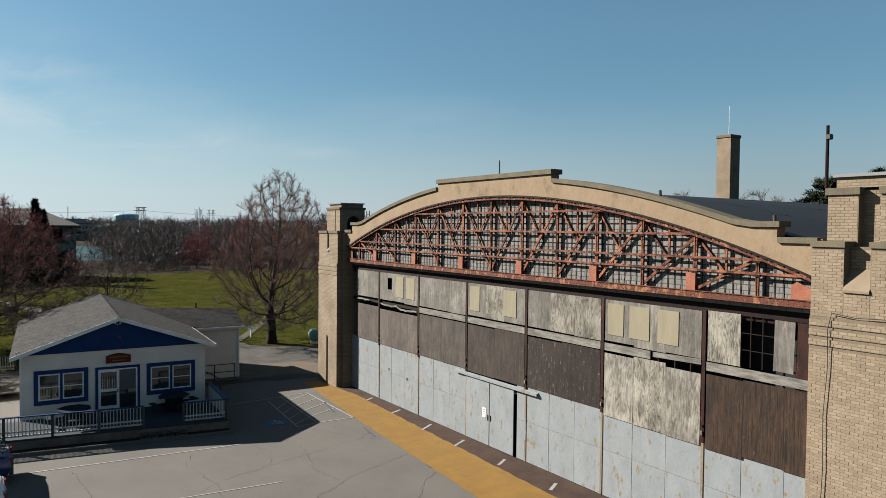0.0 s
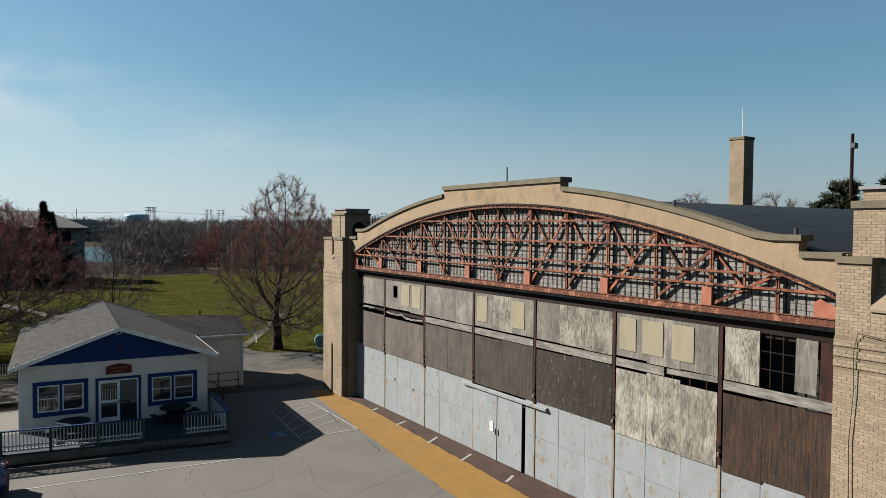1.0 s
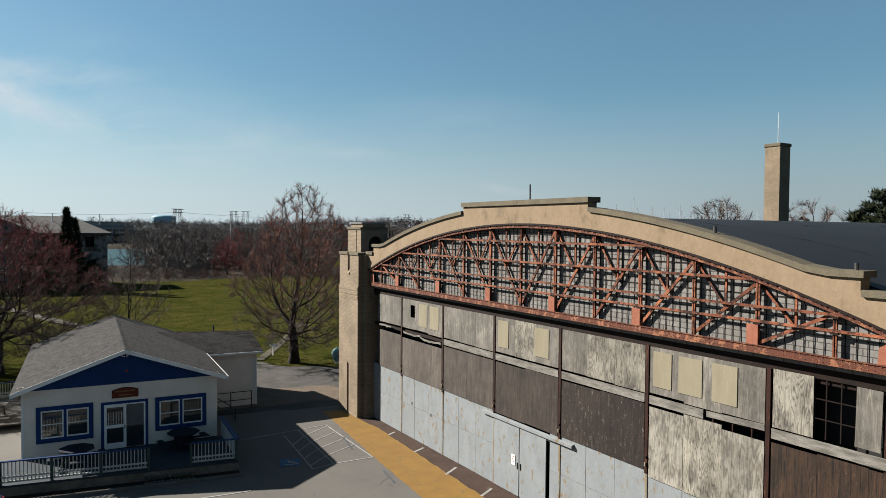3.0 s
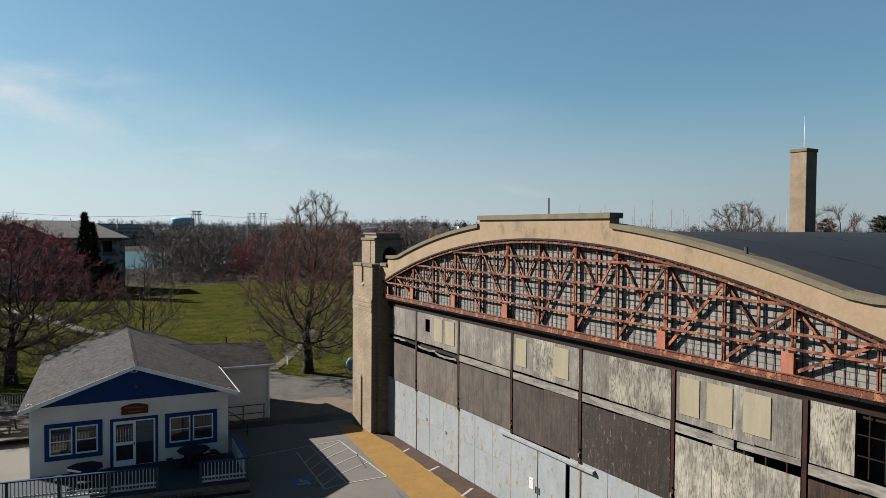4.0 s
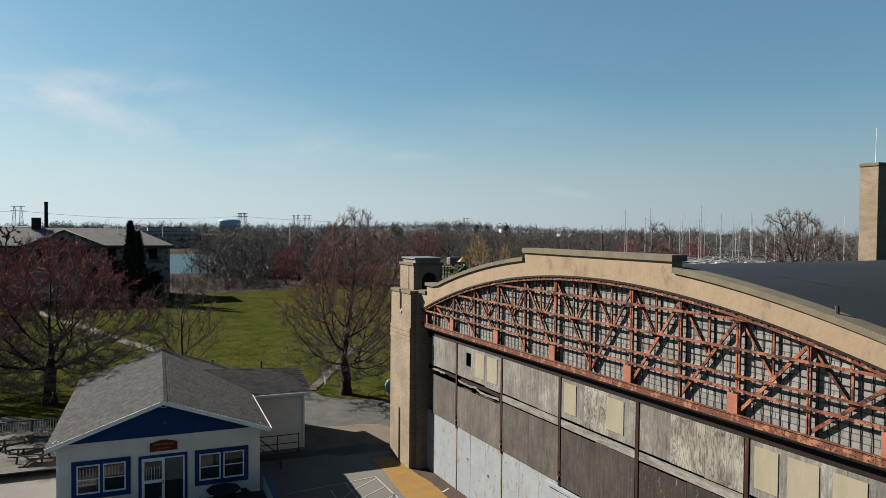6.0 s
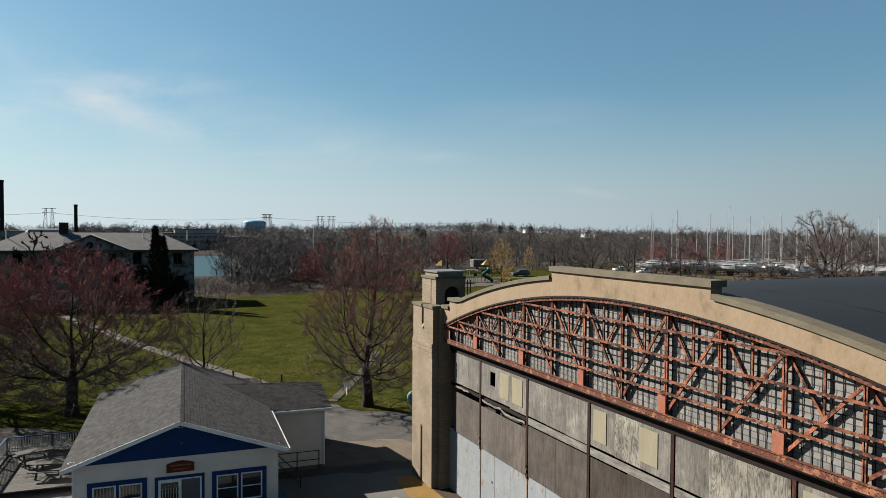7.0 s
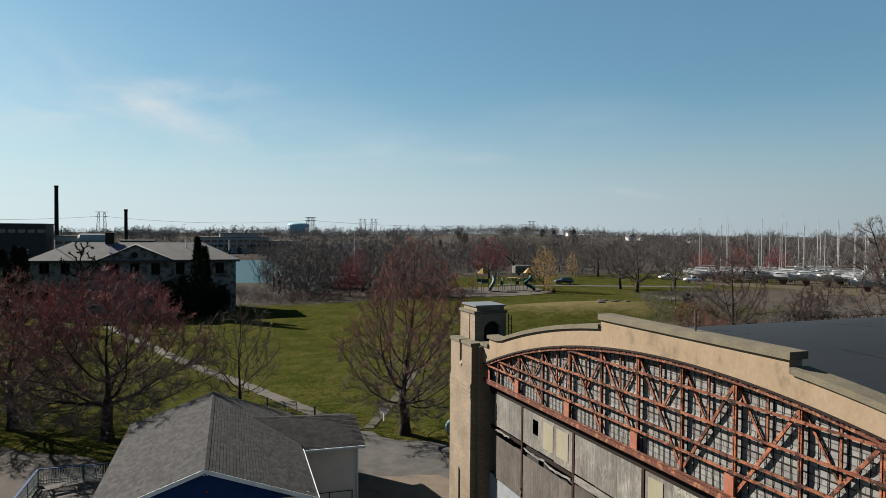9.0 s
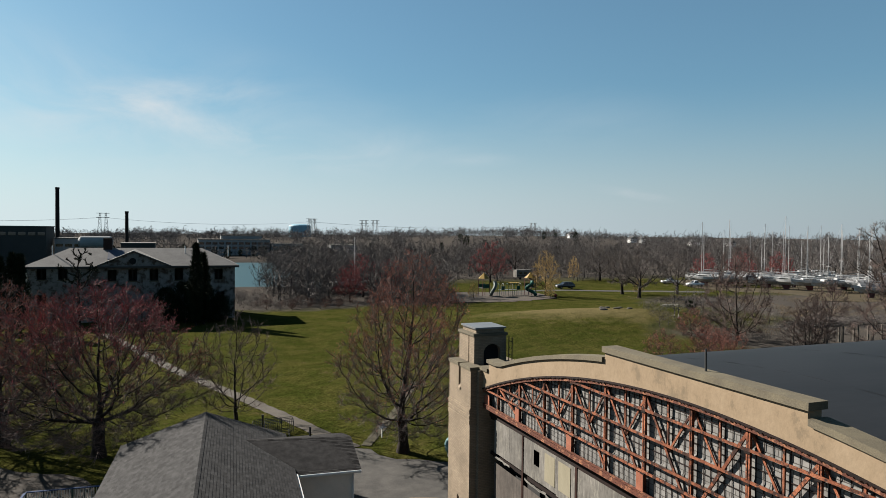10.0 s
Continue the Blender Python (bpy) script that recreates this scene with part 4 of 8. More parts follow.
# torn strips over the gaps, and latches at the foot of the stiles
for y1, y0, z, sag in ((35.9, 34.4, 5.45, -0.03), (33.0, 31.2, 5.42, 0.05), (31.2, 29.2, 5.36, 0.07)):
    bm = bmesh.new()
    n = 9
    line = [(y1 + (y0 - y1) * i / n, z - sag * math.sin(3.0 * i / n) + wear.uniform(-0.02, 0.02)) for i in range(n + 1)]
    slab(bm, [(XD - 0.06, y, q + 0.045) for y, q in line] + [(XD - 0.06, y, q - wear.uniform(0.02, 0.07)) for y, q in line[::-1]], (0.02, 0, 0))
    part("torn_strip", bm, rail_wood, hangar, "torn pale flashing strip")
for y in SEAMS[1:7]:
    bm = boxed(XD - 0.10, XD - 0.05, y - 0.035, y + 0.035, 3.28, 3.42, bevel=0.01)
    part("latch", bm, seam_rust, hangar)
    part("latch", boxed(XD - 0.09, XD - 0.05, y - 0.05, y + 0.03, 3.55, 3.62, bevel=0.01), rust_dark, hangar)

# wicket doors
for y1, y0 in ((24.80, 23.08), (23.04, 21.41)):
    w = part("wicket_door", boxed(XD - 0.05, XD - 0.01, y0, y1, 0.04, 2.86, bevel=0.008), blue_sheet, hangar, "pale blue sheet metal sliding door")
    part("handle", boxed(XD - 0.08, XD - 0.05, y0 + 0.06 if y0 > 22 else y1 - 0.10, y0 + 0.10 if y0 > 22 else y1 - 0.06, 1.15, 1.42, bevel=0.008), dark_steel_, w)
hood = bmesh.new()
slab(hood, [(XD - 0.01, 25.65, 3.04), (XD - 0.13, 25.65, 3.0), (XD - 0.13, 25.65, 2.90), (XD - 0.01, 25.65, 2.90)], (0, -5.75, 0))
part("door_track_hood", hood, blue_sheet, hangar, "pale blue sliding track hood")
# added black sheet in place of the dark hangar inside
part("interior_wall", boxed(18.55, 18.6, 8.4, 36.9, 0, 7.6), black, hangar)


# towers
def brick_mass(bm, x0, x1, y0, y1, z0, z1):
    return box(bm, x0, x1, y0, y1, z0, z1)


def tower(side):
    """side 1: the far tower, -1: the near one. Inner face at y, growing outward."""
    s = side
    y_in = 36.62 if s > 0 else 8.62

    def Y(d):
        return y_in + s * d

    wide = 2.95 if s > 0 else 5.2
    first, second = (1.25, 1.75) if s > 0 else (0.80, 1.42)
    first += 0.25 if s > 0 else 0
    mats = brick_far if s > 0 else mortar

    def blk(x0, x1, d0, d1, z0, z1, into=None):
        a, b = sorted((Y(d0), Y(d1)))
        if into is None:
            return box(bm, x0, x1, a, b, z0, z1)
        part(into, boxed(x0, x1, a, b, z0, z1), mats, t)

    core = 17.42
    t = part("tower", boxed(core, 20.3, *sorted((Y(0.0), Y(wide))), 0, 9.30), mats, hangar, "tan brick corner tower with stepped piers")
    pier0 = 0.28 if s > 0 else 0.0
    face = 17.12
    blk(face, core, pier0, first, 0, 9.30, "pier")
    blk(face, core, second, wide, 0, 9.30, "pier")
    blk(face, core, first, second, 0 if s < 0 else 2.9, 8.15, "slot_panel")
    blk(face - 0.035, face, pier0, wide, 3.0 if s > 0 else 0, 7.50, "facing")
    if s > 0:
        blk(face - 0.035, face, pier0, first, 0, 3.0, "facing")
        blk(face - 0.035, face, second, wide, 0, 3.0, "facing")
    for z in (6.72, 6.97, 7.22):
        blk(face - 0.06, face - 0.035, pier0, wide, z + 0.04, z + 0.21, "brick_band")
    # sloping sill in the slot
    bm = bmesh.new()
    slab(bm, [(face - 0.05, Y(first), 8.16), (face - 0.05, Y(first), 8.22), (core, Y(first), 8.75), (core, Y(first), 8.16)], (0, s * (second - first), 0))
    part("slot_sill", bm, tan_brick, t)
    for d0, d1 in ((pier0 - 0.03, first + 0.03), (second - 0.03, wide + 0.03)):
        bm = bmesh.new()
        blk2 = sorted((Y(d0), Y(d1)))
        box(bm, face - 0.05, core + 0.3, *blk2, 9.28, 9.43)
        part("coping", bm, coping_stone, t)
    # upper block, set back
    bm = bmesh.new()
    d0, d1 = (1.0, 2.85) if s > 0 else (0.12, 5.2)
    x_up, x_end = (17.60, 19.30) if s > 0 else (17.62, 19.95)
    g0, g1 = (first + 0.1, second - 0.05) if s > 0 else (0.88, 1.40)
    for p, q in ((d0, g0), (g1, d1)):
        blk(x_up, x_up + 0.22, p, q, 9.3, 10.75)
    if s > 0:
        # belfry with an arched opening through its flank
        blk(x_up + 0.22, x_end, d0 + 0.3, d1, 9.3, 10.75)
        blk(x_up + 0.22, x_up + 0.50, d0, d0 + 0.3, 9.3, 10.75)
        blk(x_end - 0.30, x_end, d0, d0 + 0.3, 9.3, 10.75)
        blk(x_up + 0.50, x_end - 0.30, d0, d0 + 0.3, 10.35, 10.75)
    else:
        blk(x_up + 0.22, 24.0, d0, d1, 9.3, 10.75)
    u = part("upper_stage", bm, brick_far if s > 0 else mortar, hangar)
    if s > 0:
        n = 10
        a0, a1 = x_up + 0.50, x_end - 0.30
        cx, rad = (a0 + a1) / 2, (a1 - a0) / 2
        for half in (0, 1):
            pts = [(cx + rad * math.cos(math.pi * (half * 0.5 + 0.5 * i / n)), Y(d0), 9.92 + 0.43 * math.sin(math.pi * (half * 0.5 + 0.5 * i / n))) for i in range(n + 1)]
            corner = [(a0 if half else a1, Y(d0), 10.36)]
            bm = bmesh.new()
            slab(bm, pts + corner, (0, s * 0.3, 0))
            part("arch_haunch", bm, brick_far, u)
        # black sheet: the arch's inner shade put into a colour
        part("opening_back", boxed(a0, a1, *sorted((Y(d0 + 0.29), Y(d0 + 0.295))), 9.3, 10.4), black, u)
    top_d = (d0 - 0.05, d1 + 0.05)
    e0, e1 = sorted((Y(top_d[0]), Y(top_d[1])))
    xe = x_end + 0.05 if s > 0 else 24.05
    if s > 0:
        bm = boxed(x_up - 0.06, xe, e0, e1, 10.75, 10.88)
    else:
        bm = boxed(x_up - 0.06, x_up + 0.24, *sorted((Y(d0 - 0.05), Y(g0 + 0.04))), 10.62, 10.80)
        box(bm, x_up - 0.06, x_up + 0.24, *sorted((Y(g1 - 0.04), Y(d1))), 10.62, 10.80)
    part("cornice", bm, coping_stone, u)
    y0, y1 = sorted((Y(d0 + (0.1 if s > 0 else 0.14)), Y(d1 - 0.1)))
    bm = boxed(x_up + 0.14, xe - 0.12, y0, y1, 10.80 if s < 0 else 10.88, 11.08)
    part("attic", bm, brick_far, u)
    zinc = plain("zinc_cap" if s > 0 else "zinc_cap_near", (0.34, 0.35, 0.36), 0.45, 0.3)
    part("cap", boxed(x_up + 0.06, xe - 0.05, y0 - 0.07, y1 + 0.07, 11.08, 11.16), zinc, u, "pale grey metal cap")
    return t


tower(1)
near_tower = tower(-1)
# chimney behind the roof
stack = thing("chimney", (50.6, 33.4, 0), "tall square tan brick chimney with dark cap", "chimney")
part("shaft", boxed(49.95, 51.25, 32.6, 33.85, 0, 17.3), brick_far, stack)
part("cap", boxed(49.88, 51.32, 32.53, 33.92, 17.3, 17.55, bevel=0.03), coping_stone, stack)
part("lightning_rod", rodded((50.6, 33.2, 17.5), (50.6, 33.2, 20.0), 0.022, 0.014), white_trim, stack)

# small things on the roof line
gear = thing("roof_pole", (18.3, 9.25, 10.8), "rusty steel pole with lamp on the tower roof", "pole", local=True)
part("pole", rodded((0.7, 0, 0.1), (0.7, 0, 1.85), 0.05, 0.045), rust_dark, gear)
part("lamp", boxed(0.62, 0.78, -0.12, 0.02, 1.45, 1.6, bevel=0.02), dark_steel_, gear)
for y, z, h in ((22.45, 11.98, 0.62), (10.05, 9.92, 0.2), (14.0, 10.86, 0.12)):
    q = thing("vent_pipe", (17.85, y, z), "short dark vent pipe behind the parapet", "pipe", group="pipes on the parapet", local=True)
    part("pipe", rodded((0, 0, -0.3), (0.02, 0.04, h), 0.03 if h > 0.3 else 0.05), dark_steel_, q)
ladder = thing("roof_ladder", (19.26, 37.5, 9.2), "thin steel ladder rails on the far tower", "ladder", local=True)
for dy in (0.0, -0.35):
    part("rail", rodded((0.12, dy, 0), (0.12, dy, 1.5), 0.025), dark_steel_, ladder)
for k in range(4):
    part("rung", rodded((0.12, 0, 0.3 + 0.33 * k), (0.12, -0.35, 0.3 + 0.33 * k), 0.018), dark_steel_, ladder)
cable = thing("wall_cable", (17.0, 8.3, 0), "black cable stapled down the brick tower", "cable")
bm = bmesh.new()
pts = [(17.03, 8.20, 0.3), (17.03, 8.22, 2.0), (17.03, 8.16, 3.6), (17.03, 8.19, 5.0), (17.03, 8.11, 6.2), (17.01, 8.12, 7.2), (17.05, 8.05, 7.62), (17.06, 7.5, 7.55), (17.06, 6.5, 7.6), (17.06, 4.0, 7.5)]
for p, q in zip(pts, pts[1:]):
    rod(bm, p, q, 0.010, 0.010, 5)
part("line", bm, dark_steel_, cable)
notice = thing("door_notice", (17.91, 23.42, 1.25), "white paper notice with red heading on the sliding door", "notice", local=True)
part("sheet", boxed(0, 0.01, -0.12, 0.12, 0, 0.42), white_trim, notice)
for k, (w_, mm) in enumerate(((0.09, tail_red_), (0.08, tail_red_), (0.085, tail_red_))):
    part("line", boxed(-0.004, 0.0, -w_, w_, 0.33 - k * 0.1, 0.355 - k * 0.1), mm, notice)
for y, z in ((32.1, 1.78), (30.2, 1.6), (11.2, 0.85)):
    q = thing("door_tag", (17.97, y, z), "small black and white stencilled tag on the metal", "tag", group="tags on the doors", local=True)
    part("plate", boxed(-0.006, 0, -0.08, 0.08, 0, 0.15), blue_sheet, q)
    part("mark", boxed(-0.010, -0.006, -0.055, 0.055, 0.02, 0.06), dark_steel_, q)
    part("mark", boxed(-0.010, -0.006, -0.055, 0.055, 0.09, 0.13), dark_steel_, q)

# ---- cottage ----
RC = -4.0
ORIGIN = (0.82, 36.45, 0)
glass_dark = bpy.data.materials.new("window_glass")
glass_dark.use_nodes = True
gb = glass_dark.node_tree.nodes["Principled BSDF"]
gb.inputs["Base Color"].default_value = (0.015, 0.018, 0.02, 1)
gb.inputs["Roughness"].default_value = 0.06
gb.inputs["Specular IOR Level"].default_value = 0.8
blind = surface("window_blind", (0.30, 0.31, 0.30), (0.24, 0.25, 0.24), 0.3, 0.8, bump=0.1, fine=20, stretch=(0.2, 0.2, 6))
sign_red = surface("weathered_red_sign", (0.33, 0.065, 0.03), (0.26, 0.05, 0.025), 0.3, 0.7, bump=0.1, fine=20)
sign_gold = plain("dull_gold_lettering", (0.36, 0.16, 0.05))
deck_blue = surface("blue_grey_deck_paint", (0.075, 0.10, 0.125), (0.055, 0.075, 0.095), 0.5, 0.7, bump=0.15, fine=20)
rail_blue = surface("blue_rail_paint", (0.02, 0.085, 0.26), (0.018, 0.07, 0.22), 0.4, 0.55, bump=0.05, fine=20)
green_post = plain("green_post_paint", (0.02, 0.075, 0.06))
dark_steel = plain("black_steel", (0.02, 0.02, 0.02), 0.5)
cream_white = surface("off_white_rail_paint", (0.55, 0.55, 0.52), (0.45, 0.45, 0.42), 0.4, 0.65, bump=0.05, fine=20, tone=1.2)

cottage = thing("cottage", ORIGIN, "grey one-storey cottage with navy gable and shingled roof", "house", rz=RC, local=True)
CW, CD = 8.27, 13.2
EZ, RZ = 3.62, 5.10
bm = bmesh.new()
slab(bm, [(0, 0, 0), (CW, 0, 0), (CW, 0, EZ - 0.06), (CW / 2, 0, RZ - 0.10), (0, 0, EZ - 0.06)], (0, CD, 0))
wall = part("wall", bm, wall_grey, cottage, "pale grey painted walls")
bm = bmesh.new()
slab(bm, [(-0.05, -0.035, EZ - 0.10), (CW + 0.05, -0.035, EZ - 0.10), (CW / 2, -0.035, RZ - 0.06)], (0, 0.03, 0))
gable = part("gable_board", bm, navy, cottage, "navy blue painted gable")


def shingled(parent, a, b, c, d, course=0.145, width=0.32, seed=3, overlap=0.009):
    """Courses of shingles on the slope a-b (eave) to d-c (ridge)."""
    a, b, c, d = (Vector(p) for p in (a, b, c, d))
    r = random.Random(seed)
    up = (d - a)
    n = int(up.length / course)
    nrm = (b - a).cross(d - a).normalized()
    if nrm.z < 0:
        nrm = -nrm
    verts, faces = [], []
    for i in range(n):
        t0, t1 = i / n, min((i + 1.12) / n, 1.0)
        e0, e1 = a.lerp(d, t0), b.lerp(c, t0)
        f0, f1 = a.lerp(d, t1), b.lerp(c, t1)
        m = max(1, int((e1 - e0).length / width))
        off = r.uniform(0.05, 0.95)
        for k in range(-1, m):
            s0, s1 = max(0, (k + off) / m), min(1, (k + 1 + off) / m)
            if s1 - s0 < 1e-3:
                continue
            g = 0.002 / max((e1 - e0).length, 1)
            lift = overlap + r.uniform(0, 0.003)
            base = len(verts)
            for p in (e0.lerp(e1, s0 + g) + nrm * lift, e0.lerp(e1, s1 - g) + nrm * lift, f0.lerp(f1, s1 - g) + nrm * 0.001, f0.lerp(f1, s0 + g) + nrm * 0.001,
                      e0.lerp(e1, s0 + g), e0.lerp(e1, s1 - g)):
                verts.append(tuple(p))
            faces.append((base, base + 1, base + 2, base + 3))
            faces.append((base + 4, base + 5, base + 1, base))
    ob = raw("shingles", verts, faces, shingle, parent)
    ob["kind"] = "stuff"
    return ob


slope = (RZ - EZ) / (CW / 2)
for s in (-1, 1):
    eave = CW / 2 + s * (CW / 2 + 0.40)
    ez = EZ - 0.40 * slope
    bm = bmesh.new()
    slab(bm, [(CW / 2, -0.45, RZ), (eave, -0.45, ez), (eave, CD + 0.3, ez), (CW / 2, CD + 0.3, RZ)], (0, 0, 0.05))
    side_roof = part("roof_slope", bm, shingle, cottage, "grey asphalt shingle roof")
    shingled(side_roof, (eave, -0.46, ez + 0.056), (eave, CD + 0.31, ez + 0.056), (CW / 2, CD + 0.31, RZ + 0.056), (CW / 2, -0.46, RZ + 0.056), seed=4 + s)
    bm = bmesh.new()
    slab(bm, [(CW / 2, -0.48, RZ - 0.12), (eave, -0.48, ez - 0.13), (eave, -0.48, ez + 0.06), (CW / 2, -0.48, RZ + 0.06)], (0, 0.03, 0))
    part("barge_board", bm, white_trim, cottage)
    part("fascia", boxed(eave - 0.015, eave + 0.015, -0.45, CD + 0.3 if s < 0 else 6.5, ez - 0.12, ez + 0.05), white_trim if s > 0 else shingle, cottage)
    # gutter
    if s > 0:
        part("gutter", rodded((eave + 0.06, -0.4, ez - 0.02), (eave + 0.06, 6.4, ez - 0.02), 0.05, 0.05, 6), white_trim, cottage)
ridge = bmesh.new()
for i in range(46):
    y = -0.45 + i * (CD + 0.75) / 46
    for s in (-1, 1):
        slab(ridge, [(CW / 2, y, RZ + 0.068), (CW / 2 + s * 0.15, y, RZ + 0.068 - 0.15 * slope), (CW / 2 + s * 0.15, y + 0.32, RZ + 0.064 - 0.15 * slope), (CW / 2, y + 0.32, RZ + 0.064)], (0, 0, 0.008))
part("ridge_cap", ridge, shingle, cottage)["kind"] = "stuff"


def sash_window(x0, x1, z0, z1, parent):
    bm = boxed(x0, x0 + 0.18, -0.05, 0.0, z0, z1)
    box(bm, x1 - 0.18, x1, -0.05, 0.0, z0, z1)
    box(bm, x0 + 0.18, x1 - 0.18, -0.05, 0.0, z1 - 0.18, z1)
    box(bm, x0 + 0.18, x1 - 0.18, -0.05, 0.0, z0, z0 + 0.20)
    mid = (x0 + x1) / 2
    box(bm, mid - 0.055, mid + 0.055, -0.05, 0.0, z0 + 0.20, z1 - 0.18)
    w = part("window", bm, navy, parent, "double sash window in a navy blue surround")
    for a, b in ((x0 + 0.19, mid - 0.06), (mid + 0.06, x1 - 0.19)):
        c, d = z0 + 0.21, z1 - 0.19
        f = boxed(a, a + 0.055, -0.035, 0.0, c, d)
        box(f, b - 0.055, b, -0.035, 0.0, c, d)
        box(f, a + 0.055, b - 0.055, -0.035, 0.0, d - 0.055, d)
        box(f, a + 0.055, b - 0.055, -0.035, 0.0, c, c + 0.06)
        box(f, a + 0.055, b - 0.055, -0.030, 0.0, (c + d) / 2 - 0.02, (c + d) / 2 + 0.02)
        part("sash", f, white_trim, w)
        part("pane", boxed(a + 0.05, b - 0.05, -0.012, -0.006, c + 0.05, (c + d) / 2 - 0.02), glass_dark, w)
        part("pane", boxed(a + 0.05, b - 0.05, -0.016, -0.010, (c + d) / 2 + 0.02, d - 0.05), glass_dark, w)


sash_window(0.54, 2.81, 1.13, 2.76, cottage)
sash_window(5.43, 7.75, 1.10, 2.70, cottage)
# entrance
bm = boxed(3.12, 3.25, -0.05, 0.0, 0.52, 2.70)
box(bm, 5.00, 5.12, -0.05, 0.0, 0.52, 2.70)
box(bm, 3.25, 5.00, -0.05, 0.0, 2.58, 2.70)
entry = part("door_surround", bm, navy, cottage, "navy blue door surround")
bm = boxed(3.25, 3.36, -0.06, 0.0, 0.52, 2.58)
box(bm, 4.06, 4.18, -0.06, 0.0, 0.52, 2.58)
box(bm, 3.36, 4.06, -0.06, 0.0, 2.44, 2.58)
box(bm, 3.36, 4.06, -0.06, 0.0, 0.52, 0.78)
box(bm, 3.36, 4.06, -0.06, 0.0, 1.48, 1.62)
leafd = part("storm_door", bm, white_trim, cottage, "white glazed storm door")
part("pane", boxed(3.35, 4.07, -0.03, -0.02, 1.6, 2.46), glass_dark, leafd)
part("pane", boxed(3.35, 4.07, -0.03, -0.02, 0.76, 1.5), glass_dark, leafd)
part("handle", boxed(4.09, 4.13, -0.10, -0.06, 1.42, 1.58), dark_steel, leafd, "dark lever handle")
for i in range(6):
    part("grille_bar", boxed(3.42 + i * 0.11, 3.435 + i * 0.11, -0.04, -0.03, 1.62, 2.2), white_trim, leafd)
bm = boxed(4.93, 5.0, -0.05, 0.0, 0.52, 2.58)
box(bm, 4.18, 4.93, -0.05, 0.0, 2.52, 2.58)
side_light = part("side_light", bm, white_trim, cottage, "tall window beside the door with a blind")
part("pane", boxed(4.18, 4.93, -0.02, -0.012, 0.52, 2.52), glass_dark, side_light)
part("blind", boxed(4.2, 4.92, -0.026, -0.021, 1.52, 2.5), blind, side_light, "grey half-drawn blind")
# name board with lettering too small to read
bm = bmesh.new()
pts = [(3.58, -0.06, 2.86), (4.70, -0.06, 2.86), (4.70, -0.06, 3.22)]
pts += [(4.70 - 1.12 * k / 8, -0.06, 3.22 + 0.12 * math.sin(math.pi * k / 8)) for k in range(1, 8)] + [(3.58, -0.06, 3.22)]
slab(bm, pts, (0, 0.05, 0))
board = part("sign_board", bm, sign_red, cottage, "weathered red sign with unreadable gold lettering")
part("lettering", boxed(3.72, 4.56, -0.066, -0.06, 3.13, 3.19), sign_gold, board)
part("lettering", boxed(3.86, 4.42, -0.066, -0.06, 2.95, 3.01), sign_gold, board)
for x, z in ((4.13, 4.83), (-0.02, 3.66), (8.2, 3.62)):
    for i in range(7):
        a = i * math.tau / 7
        part("scroll", boxed(x + 0.13 * math.cos(a) - 0.035, x + 0.13 * math.cos(a) + 0.035, -0.055, -0.035, z + 0.06 * math.sin(a) - 0.018, z + 0.06 * math.sin(a) + 0.018), white_trim, gable, "white carved ornament")
part("alarm_bell", boxed(4.15, 4.25, -0.10, -0.035, 4.06, 4.16), plain("alarm_red", (0.35, 0.03, 0.02)), gable)
part("corner_board", boxed(-0.02, 0.07, -0.02, 0.0, 0, 3.5), white_trim, cottage)

# annex with its own roof
annex = thing("annex", ORIGIN, "low grey annex with dark architectural shingle roof", "outbuilding", rz=RC, local=True)
shingle_dark = surface("dark_shingles", (0.078, 0.075, 0.075), (0.042, 0.041, 0.041), 0.35, 0.9, bump=0.5, fine=25, piece=0.55, spec=0.03)
bm = bmesh.new()
slab(bm, [(8.30, 6.85, 0), (8.30, 6.85, 3.36), (8.30, 9.9, 4.03), (8.30, 13.0, 3.36), (8.30, 13.0, 0)], (3.38, 0, 0))
part("wall", bm, wall_grey, annex)
keep_shingle = shingle
for y0, s in ((6.55, 5), (13.3, 6)):
    bm = bmesh.new()
    slab(bm, [(6.2, y0, 3.32), (12.0, y0, 3.32), (12.0, 9.9, 4.08), (6.2, 9.9, 4.34)], (0, 0, 0.05))
    r_ = part("roof_slope", bm, shingle_dark, annex)
    shingle = shingle_dark
    shingled(r_, (6.2, y0, 3.376), (12.02, y0, 3.376), (12.02, 9.9, 4.136), (6.2, 9.9, 4.396), course=0.15, width=0.3, seed=s, overlap=0.009)
    shingle = keep_shingle
part("fascia", boxed(8.6, 12.0, 6.51, 6.55, 3.22, 3.37), white_trim, annex)
part("gutter", rodded((8.75, 6.47, 3.33), (12.0, 6.47, 3.33), 0.05, 0.05, 6), white_trim, annex)
part("downpipe", boxed(11.60, 11.68, 6.77, 6.85, 0.05, 3.3), white_trim, annex)
for y0 in (6.55, 13.3):
    bm = bmesh.new()
    slab(bm, [(11.98, y0, 3.20), (11.98, y0, 3.36), (11.98, 9.9, 4.12), (11.98, 9.9, 3.96)], (0.03, 0, 0))
    part("barge_board", bm, white_trim, annex)

# deck in front
kerb_dark = surface("stained_brown_concrete", (0.42, 0.36, 0.29), (0.24, 0.20, 0.165), 0.5, 0.95, bump=0.4, fine=20)
deck = thing("porch_deck", ORIGIN, "blue-grey painted porch deck with white railings", "deck", rz=RC, local=True)
DZ = 0.5


def front(u):
    return -3.16 - 0.108 * (u + 0.6)


